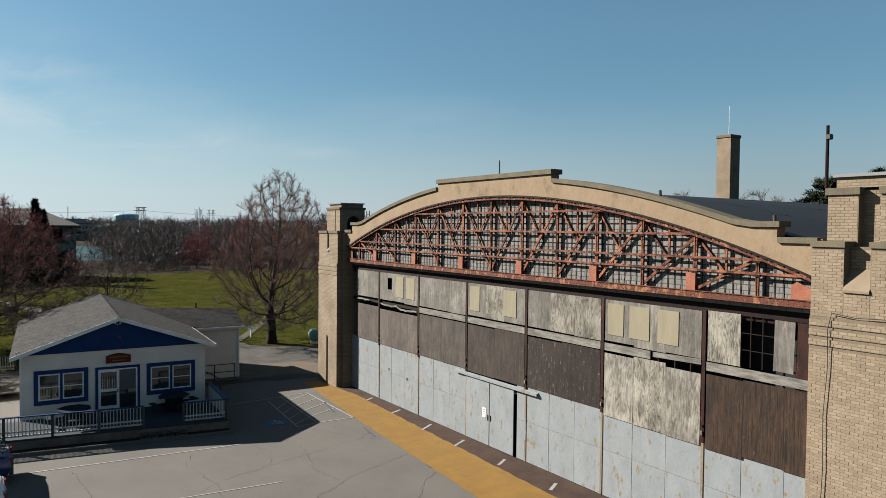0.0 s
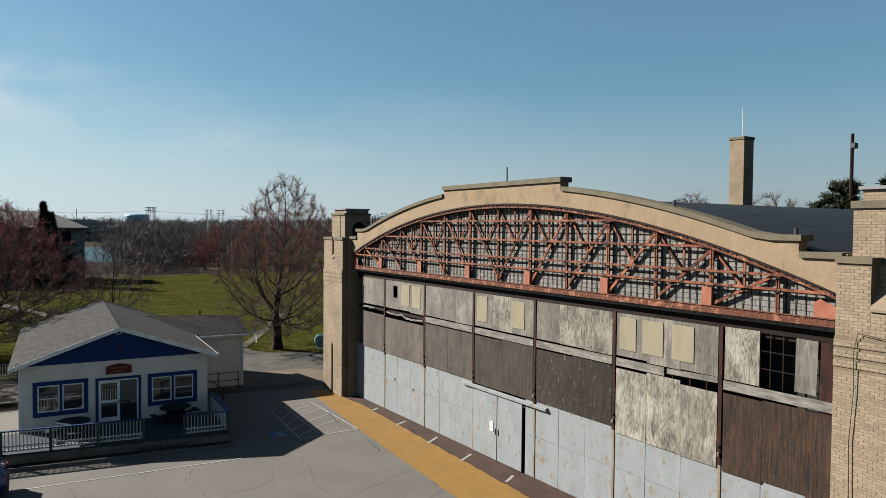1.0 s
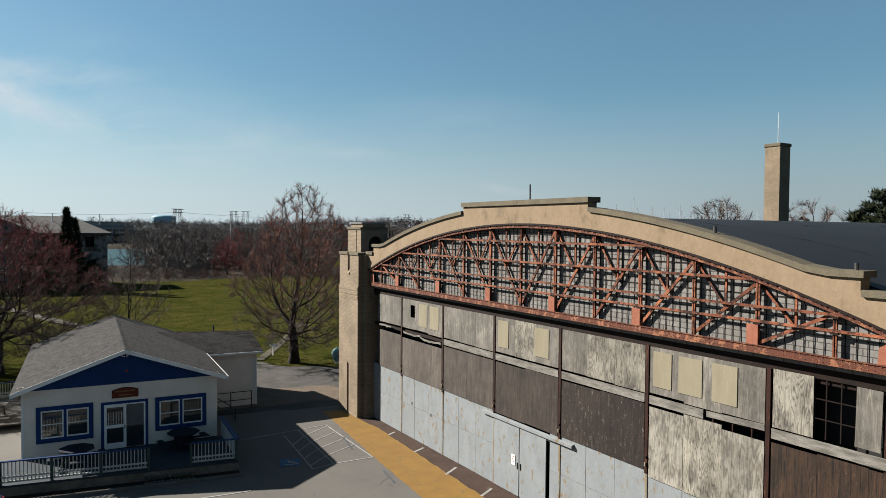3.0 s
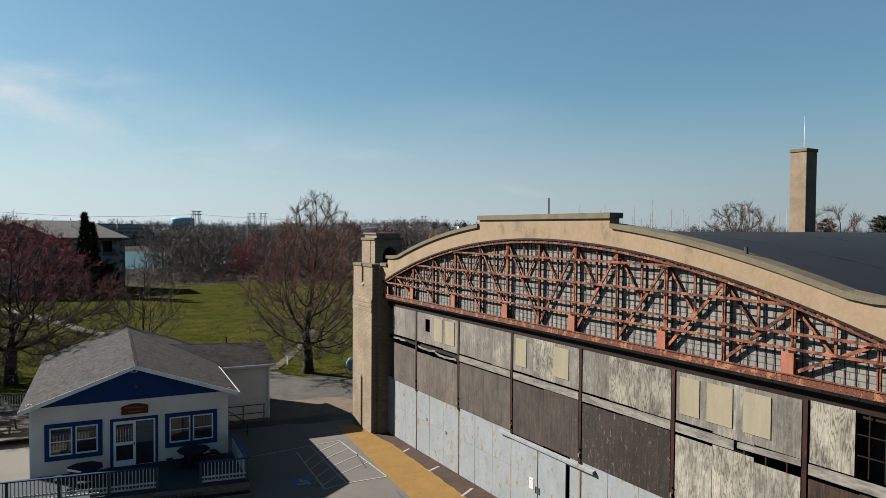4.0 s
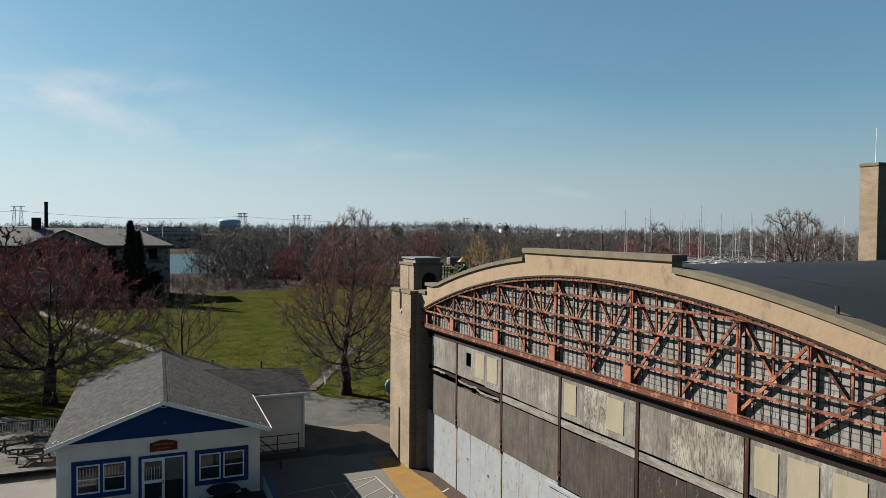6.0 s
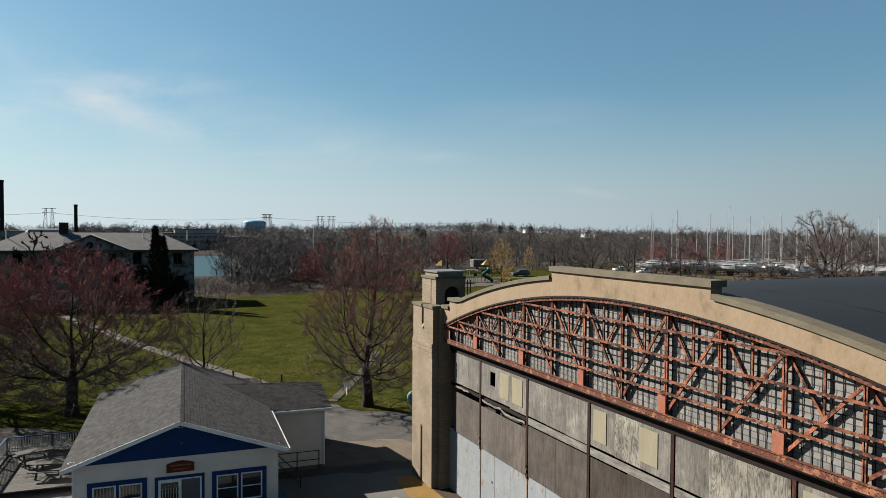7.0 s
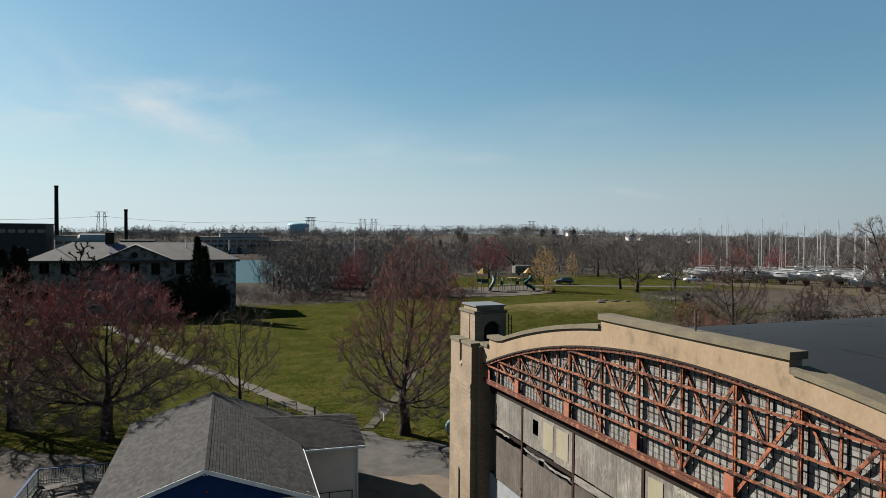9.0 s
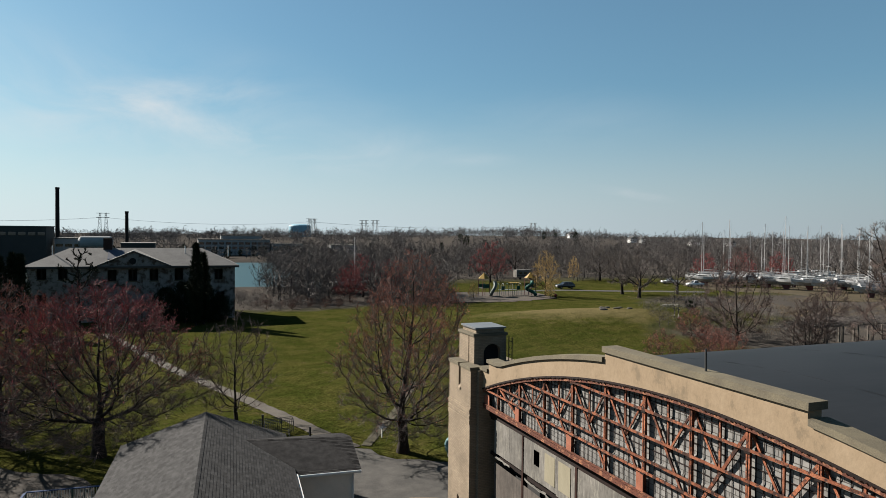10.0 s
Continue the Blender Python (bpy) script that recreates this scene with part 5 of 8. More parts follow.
bm = bmesh.new()
slab(bm, [(-6.0, front(-6.0), DZ - 0.08), (8.5, front(8.5), DZ - 0.08), (8.5, -0.005, DZ - 0.08), (-6.0, -0.005, DZ - 0.08)], (0, 0, 0.08))
floor_ = part("deck_floor", bm, deck_blue, deck)
bm = bmesh.new()
slab(bm, [(-6.0, front(-6.0) - 0.05, 0), (8.55, front(8.55) - 0.05, 0), (8.55, front(8.55) + 0.2, 0), (-6.0, front(-6.0) + 0.2, 0)], (0, 0, DZ - 0.085))
part("deck_kerb", bm, kerb_dark, deck, "weathered concrete kerb wall")


def rail_run(u0, v0, u1, v1, z, parent, solid=False, cap=rail_blue):
    a, b = Vector((u0, v0, 0)), Vector((u1, v1, 0))
    n = int((b - a).length / 0.135)
    d = (b - a).normalized()
    part("top_rail", barred(a + Vector((0, 0, z + 0.95)), b + Vector((0, 0, z + 0.95)), 0.13, 0.045), cap, parent, "blue painted top rail")
    part("bottom_rail", barred(a + Vector((0, 0, z + 0.13)), b + Vector((0, 0, z + 0.13)), 0.05, 0.07), cream_white, parent)
    part("mid_rail", barred(a + Vector((0, 0, z + 0.32)) + d.cross(Vector((0, 0, 1))) * 0.03, b + Vector((0, 0, z + 0.32)) + d.cross(Vector((0, 0, 1))) * 0.03, 0.03, 0.07), cream_white, parent)
    for i in range(1, n):
        p = a.lerp(b, i / n)
        part("baluster", barred(p + Vector((0, 0, z + 0.1)), p + Vector((0, 0, z + 0.93)), 0.05, 0.035, d), cream_white, parent)
    k = max(1, round((b - a).length / 1.9))
    for i in range(k + 1):
        p = a.lerp(b, i / k)
        part("post", barred(p + Vector((0, 0, z - 0.05)), p + Vector((0, 0, z + 0.93)), 0.10, 0.10, d), green_post, parent)


rail_run(-5.9, front(-5.9) + 0.06, 4.86, front(4.86) + 0.06, DZ, deck)
rail_run(6.55, front(6.55) + 0.06, 8.42, front(8.42) + 0.06, DZ, deck)
part("side_screen", barred((8.44, -0.15, DZ + 0.5), (8.44, front(8.42) + 0.1, DZ + 0.5), 0.05, 0.85), cream_white, deck, "off-white boarded rail screen")
part("top_rail", barred((8.44, -0.1, DZ + 0.96), (8.44, front(8.42) + 0.0, DZ + 0.96), 0.20, 0.05), rail_blue, deck)

stone = surface("field_stone", (0.22, 0.20, 0.175), (0.15, 0.14, 0.125), 0.25, 0.9, bump=0.6, fine=25, piece=0.3)
soil = surface("dark_planting_soil", (0.05, 0.038, 0.03), (0.035, 0.028, 0.022), 0.3, 1.0, bump=0.9, fine=15)
bed = thing("planting_bed", ORIGIN, "bare dark soil planting bed edged with stones", "planting bed", rz=RC, local=True)
bm = bmesh.new()
slab(bm, [(-6.0, front(-6) - 0.06, 0), (8.5, front(8.5) - 0.06, 0), (8.5, front(8.5) - 0.55, 0), (-6.0, front(-6) - 0.75, 0)], (0, 0, 0.08))
part("soil", bm, soil, bed)
part("kerb", barred((-6.0, front(-6) - 0.80, 0.06), (8.6, front(8.6) - 0.62, 0.06), 0.12, 0.12), concrete, bed)
rs = random.Random(5)
for i in range(26):
    u = 4.75 + (i % 13) * 0.155 + rs.uniform(-0.03, 0.03)
    v = front(u) - 0.15 - (i // 13) * 0.28 + rs.uniform(-0.04, 0.04)
    bm = bmesh.new()
    bmesh.ops.create_icosphere(bm, subdivisions=1, radius=1)
    for w_ in bm.verts:
        w_.co *= rs.uniform(0.85, 1.12)
    bmesh.ops.scale(bm, vec=(rs.uniform(0.07, 0.12), rs.uniform(0.08, 0.14), rs.uniform(0.06, 0.1)), verts=bm.verts)
    bmesh.ops.translate(bm, vec=(u, v, 0.08 + (0.14 if i < 13 else 0.0)), verts=bm.verts)
    part("stone", bm, stone, bed)


# octagonal picnic table and benches on the porch, back deck with its railing
def picnic_table(loc, rz, label, mats, octagon=False):
    t = thing("picnic_table", loc, label, "picnic table", group="picnic tables", rz=rz, local=True)
    if octagon:
        bm = bmesh.new()
        slab(bm, [(0.72 * math.cos((i + 0.5) * math.tau / 8), 0.72 * math.sin((i + 0.5) * math.tau / 8), 0.70) for i in range(8)], (0, 0, 0.05))
        part("tabletop", bm, mats, t)
        part("pedestal", boxed(-0.34, 0.34, -0.34, 0.34, 0.04, 0.69, bevel=0.06), mats, t)
        for i in range(4):
            a = i * math.tau / 4
            part("bench", barred((1.05 * math.cos(a - 0.33), 1.05 * math.sin(a - 0.33), 0.43), (1.05 * math.cos(a + 0.33), 1.05 * math.sin(a + 0.33), 0.43), 0.26, 0.04), mats, t)
            part("leg", barred((0.3 * math.cos(a), 0.3 * math.sin(a), 0.68), (0.62 * math.cos(a), 0.62 * math.sin(a), 0.0), 0.09, 0.05), mats, t)
            part("bench_arm", barred((0.2 * math.cos(a), 0.2 * math.sin(a), 0.38), (1.1 * math.cos(a), 1.1 * math.sin(a), 0.38), 0.05, 0.09), mats, t)
        return t
    for i in range(5):
        part("table_board", boxed(-0.9, 0.9, -0.36 + i * 0.146, -0.224 + i * 0.146, 0.71, 0.75), mats, t)
    for s in (-1, 1):
        for j in range(2):
            part("bench_board", boxed(-0.9, 0.9, s * 0.62 + j * 0.145 - 0.14, s * 0.62 + j * 0.145 - 0.005, 0.42, 0.46), mats, t)
        part("cross_arm", boxed(s * 0.6 - 0.02, s * 0.6 + 0.02, -0.75, 0.75, 0.35, 0.42), mats, t)
        for q in (-1, 1):
            part("leg", barred((s * 0.6 + 0.03, q * 0.25, 0.71), (s * 0.6 + 0.03, q * 0.55, 0), 0.04, 0.10, (1, 0, 0)), mats, t)
    return t


def at_cottage(u, v, z=0.0):
    c, s = math.cos(radians(RC)), math.sin(radians(RC))
    return (ORIGIN[0] + c * u - s * v, ORIGIN[1] + s * u + c * v, z)


table_dark = surface("dark_table_paint", (0.014, 0.022, 0.042), (0.010, 0.015, 0.028), 0.4, 0.6, bump=0.1, fine=20, tone=1.0)
picnic_table(at_cottage(6.55, -1.2, DZ), 10, "dark octagonal picnic table on the porch", table_dark, True)
picnic_table(at_cottage(2.15, -1.75, DZ), 0, "dark blue-black octagonal picnic table by the railing", table_dark, True)
old_wood = surface("grey_weathered_wood", (0.19, 0.175, 0.16), (0.12, 0.11, 0.10), 0.3, 0.9, bump=0.3, fine=20, stretch=(0.4, 3, 3), piece=0.2)
terrace = thing("back_terrace", ORIGIN, "weathered grey plank terrace with white railing", "deck", rz=RC, local=True)
for i in range(30):
    part("plank", boxed(-5.3, -0.15, 7.2 + i * 0.22, 7.41 + i * 0.22, 0.30, 0.36), old_wood, terrace)
rail_run(-5.2, 13.7, -0.6, 13.7, 0.36, terrace)
rail_run(-5.2, 7.2, -5.2, 13.6, 0.36, terrace)
picnic_table(at_cottage(-3.4, 11.4, 0.36), 20, "weathered wooden picnic table on the back terrace", old_wood)
picnic_table(at_cottage(-2.2, 9.0, 0.36), -15, "weathered wooden picnic table with shadow streaks", old_wood)

# black ramp rail by the annex
ramp = thing("ramp_rail", at_cottage(8.7, 5.6), "black steel ramp railing beside the annex", "railing", rz=RC, local=True)
for x in (0.3, 1.4, 2.6):
    part("post", rodded((x, 0.9, 0), (x, 0.9, 1.05), 0.03), dark_steel, ramp)
for z in (0.55, 1.03):
    part("rail", rodded((0.3, 0.9, z), (2.65, 0.9, z), 0.025), dark_steel, ramp)
    part("rail", rodded((0.3, 0.9, z), (1.2, -1.6, z - 0.35), 0.025), dark_steel, ramp)
part("post", rodded((1.2, -1.6, 0), (1.2, -1.6, 0.7), 0.03), dark_steel, ramp)
part("ramp_slab", boxed(0.4, 3.1, 0.95, 2.3, 0.0, 0.12), concrete, ramp)
q = thing("vent_pipe", at_cottage(9.9, 11.5, 3.62), "short black vent pipe on the annex roof", "pipe", group="pipes behind the annex", local=True)
part("pipe", rodded((0, 0, 0), (0, 0, 0.78), 0.06), dark_steel, q)
part("flashing", rodded((0, 0, 0.05), (0, 0, 0.14), 0.13, 0.07), dark_steel, q)
q = thing("vent_pipe", (9.78, 55.82, 0), "black upright pipe behind the annex", "pipe", group="pipes behind the annex", local=True)
part("pipe", rodded((0, 0, 0), (0, 0, 3.0), 0.07), dark_steel, q)
part("cap", rodded((0, 0, 3.0), (0, 0, 3.08), 0.09), dark_steel, q)

# cars at the edge of the lot
car_blue = bpy.data.materials.new("blue_car_paint")
car_blue.use_nodes = True
cb = car_blue.node_tree.nodes["Principled BSDF"]
cb.inputs["Base Color"].default_value = (0.01, 0.03, 0.10, 1)
cb.inputs["Roughness"].default_value = 0.25
cb.inputs["Coat Weight"].default_value = 0.6


def paint(name, c, rough=0.3):
    m = bpy.data.materials.new(name)
    m.use_nodes = True
    b = m.node_tree.nodes["Principled BSDF"]
    b.inputs["Base Color"].default_value = (*c, 1)
    b.inputs["Roughness"].default_value = rough
    b.inputs["Coat Weight"].default_value = 0.5
    return m


car_white = paint("white_car_paint", (0.6, 0.6, 0.6))
car_black = paint("black_car_paint", (0.012, 0.013, 0.015))
rubber = plain("tyre_rubber", (0.018, 0.018, 0.018), 0.9)
alloy = plain("wheel_alloy", (0.35, 0.35, 0.36), 0.4, 0.8)
tail_red = plain("tail_lamp_red", (0.35, 0.015, 0.012), 0.25)
lamp_clear = plain("lamp_clear", (0.6, 0.6, 0.6), 0.2)


def vehicle(name, loc, rz, label, body_paint, kind="suv"):
    """A car along +x (front), its middle at loc."""
    c = thing(name, loc, label, "truck" if kind == "pickup" else "car", rz=rz, local=True)
    L, W = (5.3, 1.9) if kind == "pickup" else (4.6, 1.84)
    if kind == "pickup":
        prof = [(-L / 2, 0.42), (L / 2 - 0.1, 0.38), (L / 2, 0.62), (L / 2 - 0.05, 1.02), (L / 2 - 1.35, 1.14), (0.25, 1.16), (-L / 2, 1.12)]
        cab = [(1.05, 1.14), (0.55, 1.76), (-0.55, 1.80), (-0.75, 1.14)]
    else:
        prof = [(-L / 2 + 0.05, 0.36), (L / 2 - 0.08, 0.34), (L / 2, 0.60), (L / 2 - 0.08, 0.92), (L / 2 - 1.15, 1.05), (-L / 2 + 0.1, 1.10), (-L / 2, 0.75)]
        cab = [(1.10, 1.04), (0.45, 1.60), (-1.55, 1.66), (-2.12, 1.08)]
    bm = bmesh.new()
    slab(bm, [(x, -W / 2, z) for x, z in prof], (0, W, 0))
    bmesh.ops.bevel(bm, geom=bm.edges[:], offset=0.07, segments=2, affect="EDGES")
    part("body", bm, body_paint, c, smooth=True)
    bm = bmesh.new()
    k = 0.16
    low_ = [bm.verts.new((x, s * (W / 2 - 0.06), z)) for s in (-1, 1) for x, z in (cab[0], cab[3])]
    top_ = [bm.verts.new((x, s * (W / 2 - 0.06 - k), z)) for s in (-1, 1) for x, z in (cab[1], cab[2])]
    bm.faces.new([low_[0], low_[1], top_[1], top_[0]])
    bm.faces.new([low_[2], top_[2], top_[3], low_[3]])
    bm.faces.new([low_[0], top_[0], top_[2], low_[2]])
    bm.faces.new([low_[1], low_[3], top_[3], top_[1]])
    bm.faces.new([top_[0], top_[1], top_[3], top_[2]])
    bmesh.ops.recalc_face_normals(bm, faces=bm.faces)
    part("greenhouse", bm, glass_dark, c, "dark tinted windows")
    x1, z1 = cab[1]
    x2, z2 = cab[2]
    part("roof", boxed(x2 - 0.03, x1 + 0.05, -W / 2 + 0.20, W / 2 - 0.20, z2 - 0.05, z2 + 0.03, bevel=0.02), body_paint, c)
    for s in (-1, 1):
        for a, b in ((cab[0], cab[1]), (cab[3], cab[2]), (((cab[0][0] + cab[3][0]) / 2, cab[0][1]), ((cab[1][0] + cab[2][0]) / 2, (cab[1][1] + cab[2][1]) / 2))):
            part("pillar", barred((a[0], s * (W / 2 - 0.06), a[1]), (b[0], s * (W / 2 - 0.06 - k), b[1]), 0.09, 0.03), body_paint, c)
        for x in (-L / 2 + 0.9, L / 2 - 0.95):
            bm = rodded((x, s * (W / 2 - 0.2), 0.34), (x, s * (W / 2 + 0.01), 0.34), 0.34, 0.34, 18)
            wh = part("wheel", bm, rubber, c)
            part("rim", rodded((x, s * (W / 2 - 0.05), 0.34), (x, s * (W / 2 + 0.02), 0.34), 0.21, 0.21, 12), alloy, wh)
        part("tail_lamp", boxed(-L / 2 - 0.005, -L / 2 + 0.12, s * (W / 2 - 0.24) - 0.10, s * (W / 2 - 0.24) + 0.16, 0.78, 1.0), tail_red, c, "red tail lamp")
        part("head_lamp", boxed(L / 2 - 0.10, L / 2 - 0.01, s * (W / 2 - 0.32) - 0.15, s * (W / 2 - 0.32) + 0.15, 0.68, 0.84), lamp_clear, c, "clear head lamp")
        part("mirror", boxed(cab[0][0] - 0.25, cab[0][0] - 0.1, s * (W / 2 + 0.02) - 0.09, s * (W / 2 + 0.02) + 0.09, 1.08, 1.22, bevel=0.02), body_paint, c)
    part("bumper", boxed(-L / 2 - 0.06, -L / 2 + 0.1, -W / 2 + 0.05, W / 2 - 0.05, 0.38, 0.58, bevel=0.02), dark_steel, c)
    part("bumper", boxed(L / 2 - 0.12, L / 2 + 0.05, -W / 2 + 0.05, W / 2 - 0.05, 0.36, 0.56, bevel=0.02), dark_steel, c)
    return c


vehicle("parked_suv", (-2.05, 29.95, 0), 178, "dark blue SUV parked along the porch", car_blue)
vehicle("parked_car", (-2.35, 26.1, 0), 178, "white car parked on the lot", car_white)

# ---- trees ----
def colonise(seed, height, radius, fork, step, count, kill, lean=(0.0, 0.0), low=0.0, belly=0.62, stiff=0.75):
    """A bare tree's skeleton: the trunk rises to the fork, then shoots reach for scattered points until the crown is filled. Returns places and parents."""
    g = np.random.default_rng(seed)
    z = g.random(count * 3)
    belly_ = np.sin(np.pi * np.clip(z, 0, 1) ** belly) ** 0.5
    keep = g.random(count * 3) < 0.15 + 0.85 * belly_ ** 2
    z, belly_ = z[keep][:count], belly_[keep][:count]
    ang = g.random(len(z)) * math.tau
    lobe = 1 + 0.16 * np.sin(ang * 2 + seed) + 0.13 * np.sin(ang * 3 + z * 7 + seed * 2) + 0.10 * g.normal(size=len(z))
    rad = radius * belly_ * lobe * g.random(len(z)) ** 0.42
    top = fork + (height - fork) * (z * (1 + low) - low)
    aim = np.stack([np.cos(ang) * rad + lean[0] * top, np.sin(ang) * rad + lean[1] * top, top], -1)
    place, parent = [np.array([0.0, 0.0, -0.15])], [-1]
    d = np.array([lean[0], lean[1], 1.0])
    while place[-1][2] < fork:
        d = d + g.normal(scale=0.05, size=3) * [1, 1, 0]
        place.append(place[-1] + step * d / np.linalg.norm(d))
        parent.append(len(place) - 2)
    place = np.array(place)
    heading = np.tile(d / np.linalg.norm(d), (len(place), 1))
    near = np.full(len(aim), len(place) - 1)
    gap = np.linalg.norm(aim - place[-1], axis=1)
    for _ in range(int(height / step * 2.2)):
        if not len(aim):
            break
        pull = np.zeros_like(place)
        np.add.at(pull, near, unit(aim - place[near]))
        which = np.unique(near)
        go = unit(unit(pull[which]) + stiff * heading[which] + g.normal(scale=0.13, size=(len(which), 3)) + np.array([0, 0, 0.08]))
        fresh = place[which] + go * step
        base = len(place)
        place = np.concatenate([place, fresh])
        heading = np.concatenate([heading, go])
        parent.extend(which.tolist())
        away = np.linalg.norm(aim[:, None] - fresh[None], axis=2)
        best = away.argmin(1)
        closest = away[np.arange(len(aim)), best]
        better = closest < gap
        near = np.where(better, base + best, near)
        gap = np.where(better, closest, gap)
        live = gap > kill
        aim, near, gap = aim[live], near[live], gap[live]
    return place, np.array(parent)


def thickness(parent, trunk_r, power=1.82):
    """Each place's girth, from how many shoots it carries."""
    load = np.zeros(len(parent))
    kids = np.bincount(parent[1:], minlength=len(parent))
    load[kids == 0] = 1.0
    for i in range(len(parent) - 1, 0, -1):
        load[parent[i]] += load[i]
    girth = load ** (1 / power)
    return girth * trunk_r / girth[0]


def limb_tubes(place, parent, girth, pick, k):
    """Tapered tubes along the picked shoots."""
    i = np.flatnonzero(pick)
    a, b = place[parent[i]], place[i]
    d = unit(b - a)
    s = unit(np.cross(d, np.where(np.abs(d[:, 2:]) > 0.9, [[1.0, 0, 0]], [[0, 0, 1.0]])))
    u = np.cross(d, s)
    r0 = np.minimum(girth[parent[i]], girth[i] * 1.35)
    ang = np.arange(k) * math.tau / k
    ring = s[:, None] * np.cos(ang)[None, :, None] + u[:, None] * np.sin(ang)[None, :, None]
    v = np.stack([a[:, None] + ring * r0[:, None, None], b[:, None] + d[:, None] * girth[i][:, None, None] * 0.3 + ring * girth[i][:, None, None]], 1).reshape(-1, 3)
    q = np.arange(k)
    face = np.stack([q, (q + 1) % k, k + (q + 1) % k, k + q], -1)
    f = (face[None] + (np.arange(len(i)) * 2 * k)[:, None, None]).reshape(-1, 4)
    return v, f


def unit(v):
    return v / (np.linalg.norm(v, axis=1, keepdims=True) + 1e-9)


def blades(roots, dirs, lengths, widths):
    side = unit(np.cross(dirs, rng.normal(size=dirs.shape)))
    a = roots - side * widths[:, None]
    b = roots + side * widths[:, None]
    c = roots + dirs * lengths[:, None]
    v = np.stack([a, b, c], 1).reshape(-1, 3)
    return v, np.arange(len(v)).reshape(-1, 3)


def sprays(starts, ends, per, length, spread, up=0.25):
    """Twigs thrown off along segments: roots, directions and lengths."""
    n = len(starts)
    t = rng.uniform(0.15, 1.0, (n, per, 1))
    roots = (starts[:, None] * (1 - t) + ends[:, None] * t).reshape(-1, 3)
    axis = np.repeat(unit(ends - starts), per, 0)
    d = unit(axis * 0.9 + rng.normal(scale=spread, size=axis.shape) + np.array([0, 0, up]))
    return roots, d, length * rng.uniform(0.5, 1.2, len(roots))


twig_grey = surface("grey_brown_twigs", (0.27, 0.228, 0.205), (0.17, 0.142, 0.127), 1.5, 0.95, bump=0, grain=0.2, piece=0.4, tone=0.80)
twig_dark = surface("dark_brown_twigs", (0.26, 0.190, 0.168), (0.155, 0.115, 0.103), 1.5, 0.95, bump=0, grain=0.2, piece=0.4, tone=0.85)
twig_red = surface("red_budding_twigs", (0.54, 0.135, 0.135), (0.36, 0.100, 0.105), 1.2, 0.95, bump=0, grain=0.2, piece=0.4, tone=1.0)
twig_orange = surface("orange_budding_twigs", (0.58, 0.205, 0.135), (0.40, 0.145, 0.105), 1.2, 0.95, bump=0, grain=0.2, piece=0.4, tone=1.0)
twig_russet = surface("russet_twigs", (0.22, 0.12, 0.10), (0.15, 0.085, 0.075), 1.2, 0.95, bump=0, grain=0.2, piece=0.4, tone=0.85)
twig_tan = surface("straw_twigs", (0.72, 0.51, 0.22), (0.55, 0.38, 0.17), 1.2, 0.95, bump=0, grain=0.2, piece=0.3, tone=1.0)


def bare_tree(name, loc, label, seed, height, radius, trunk_r, buds=None, bud_share=0.5, twig=twig_grey, rz=0.0, per=4, sub=3, w=0.009, twig_len=0.6, group="",
              fork=2.2, step=0.26, count=1300, kill=0.55, lean=(0.0, 0.0), low=0.0, belly=0.62, bud_from=0.3, stiff=0.75):
    """A bare tree with its trunk and limbs, fine shoots, twigs, and buds on the outer sprays."""
    t = thing(name, loc, label, "tree", rz=rz, group=group, local=True)
    place, parent = colonise(seed, height, radius, fork, step, count, kill, lean, low, belly, stiff)
    girth = thickness(parent, trunk_r)
    foot = place[:, 2] < 0.7
    girth = np.where(foot, girth * (1.4 - 0.55 * np.clip(place[:, 2], 0, 0.7)), girth)
    live = parent >= 0
    tip = girth[live].min()
    thick = live & (girth > trunk_r * 0.16)
    v1, f1 = limb_tubes(place, parent, girth, thick, 9)
    v2, f2 = limb_tubes(place, parent, girth, live & ~thick & (girth > tip * 1.5), 4)
    raw("trunk", np.concatenate([v1, v2]), np.concatenate([f1, f2 + len(v1)]), bark, t, smooth=True)
    fine = live & (girth <= tip * 1.5)
    v, f = limb_tubes(place, parent, np.minimum(girth, tip) * 0.75, fine, 3)
    i = np.flatnonzero(live & (girth <= tip * 2.3))
    r1, d1, l1 = sprays(place[parent[i]], place[i], per, twig_len * 1.25, 0.36)
    v1, f1 = blades(r1, d1, l1, np.full(len(r1), w))
    tri = np.concatenate([f[:, [0, 1, 2]], f[:, [0, 2, 3]], f1 + len(v)])
    raw("crown", np.concatenate([v, v1]), tri, twig, t)
    r2, d2, l2 = sprays(r1, r1 + d1 * l1[:, None], sub, twig_len * 0.6, 0.38)
    if buds is None:
        bud_share = 0.0
    patch = 0.5 + 0.5 * np.sin(r2[:, 0] * 0.9 + seed) * np.cos(r2[:, 1] * 0.8 + r2[:, 2] * 0.6)
    pick = rng.random(len(r2)) < bud_share * np.clip((r2[:, 2] / height - bud_from) * 2.2, 0, 1) * (0.45 + 1.1 * patch)
    v2, f2 = blades(r2[~pick], d2[~pick], l2[~pick], np.full((~pick).sum(), w * 0.8))
    raw("twig_spray", v2, f2, twig, t)
    if pick.any():
        v3, f3 = blades(r2[pick], d2[pick], l2[pick] * 0.7, np.full(pick.sum(), w * 1.25))
        raw("bud_spray", v3, f3, buds, t, "small reddish buds")
    return t


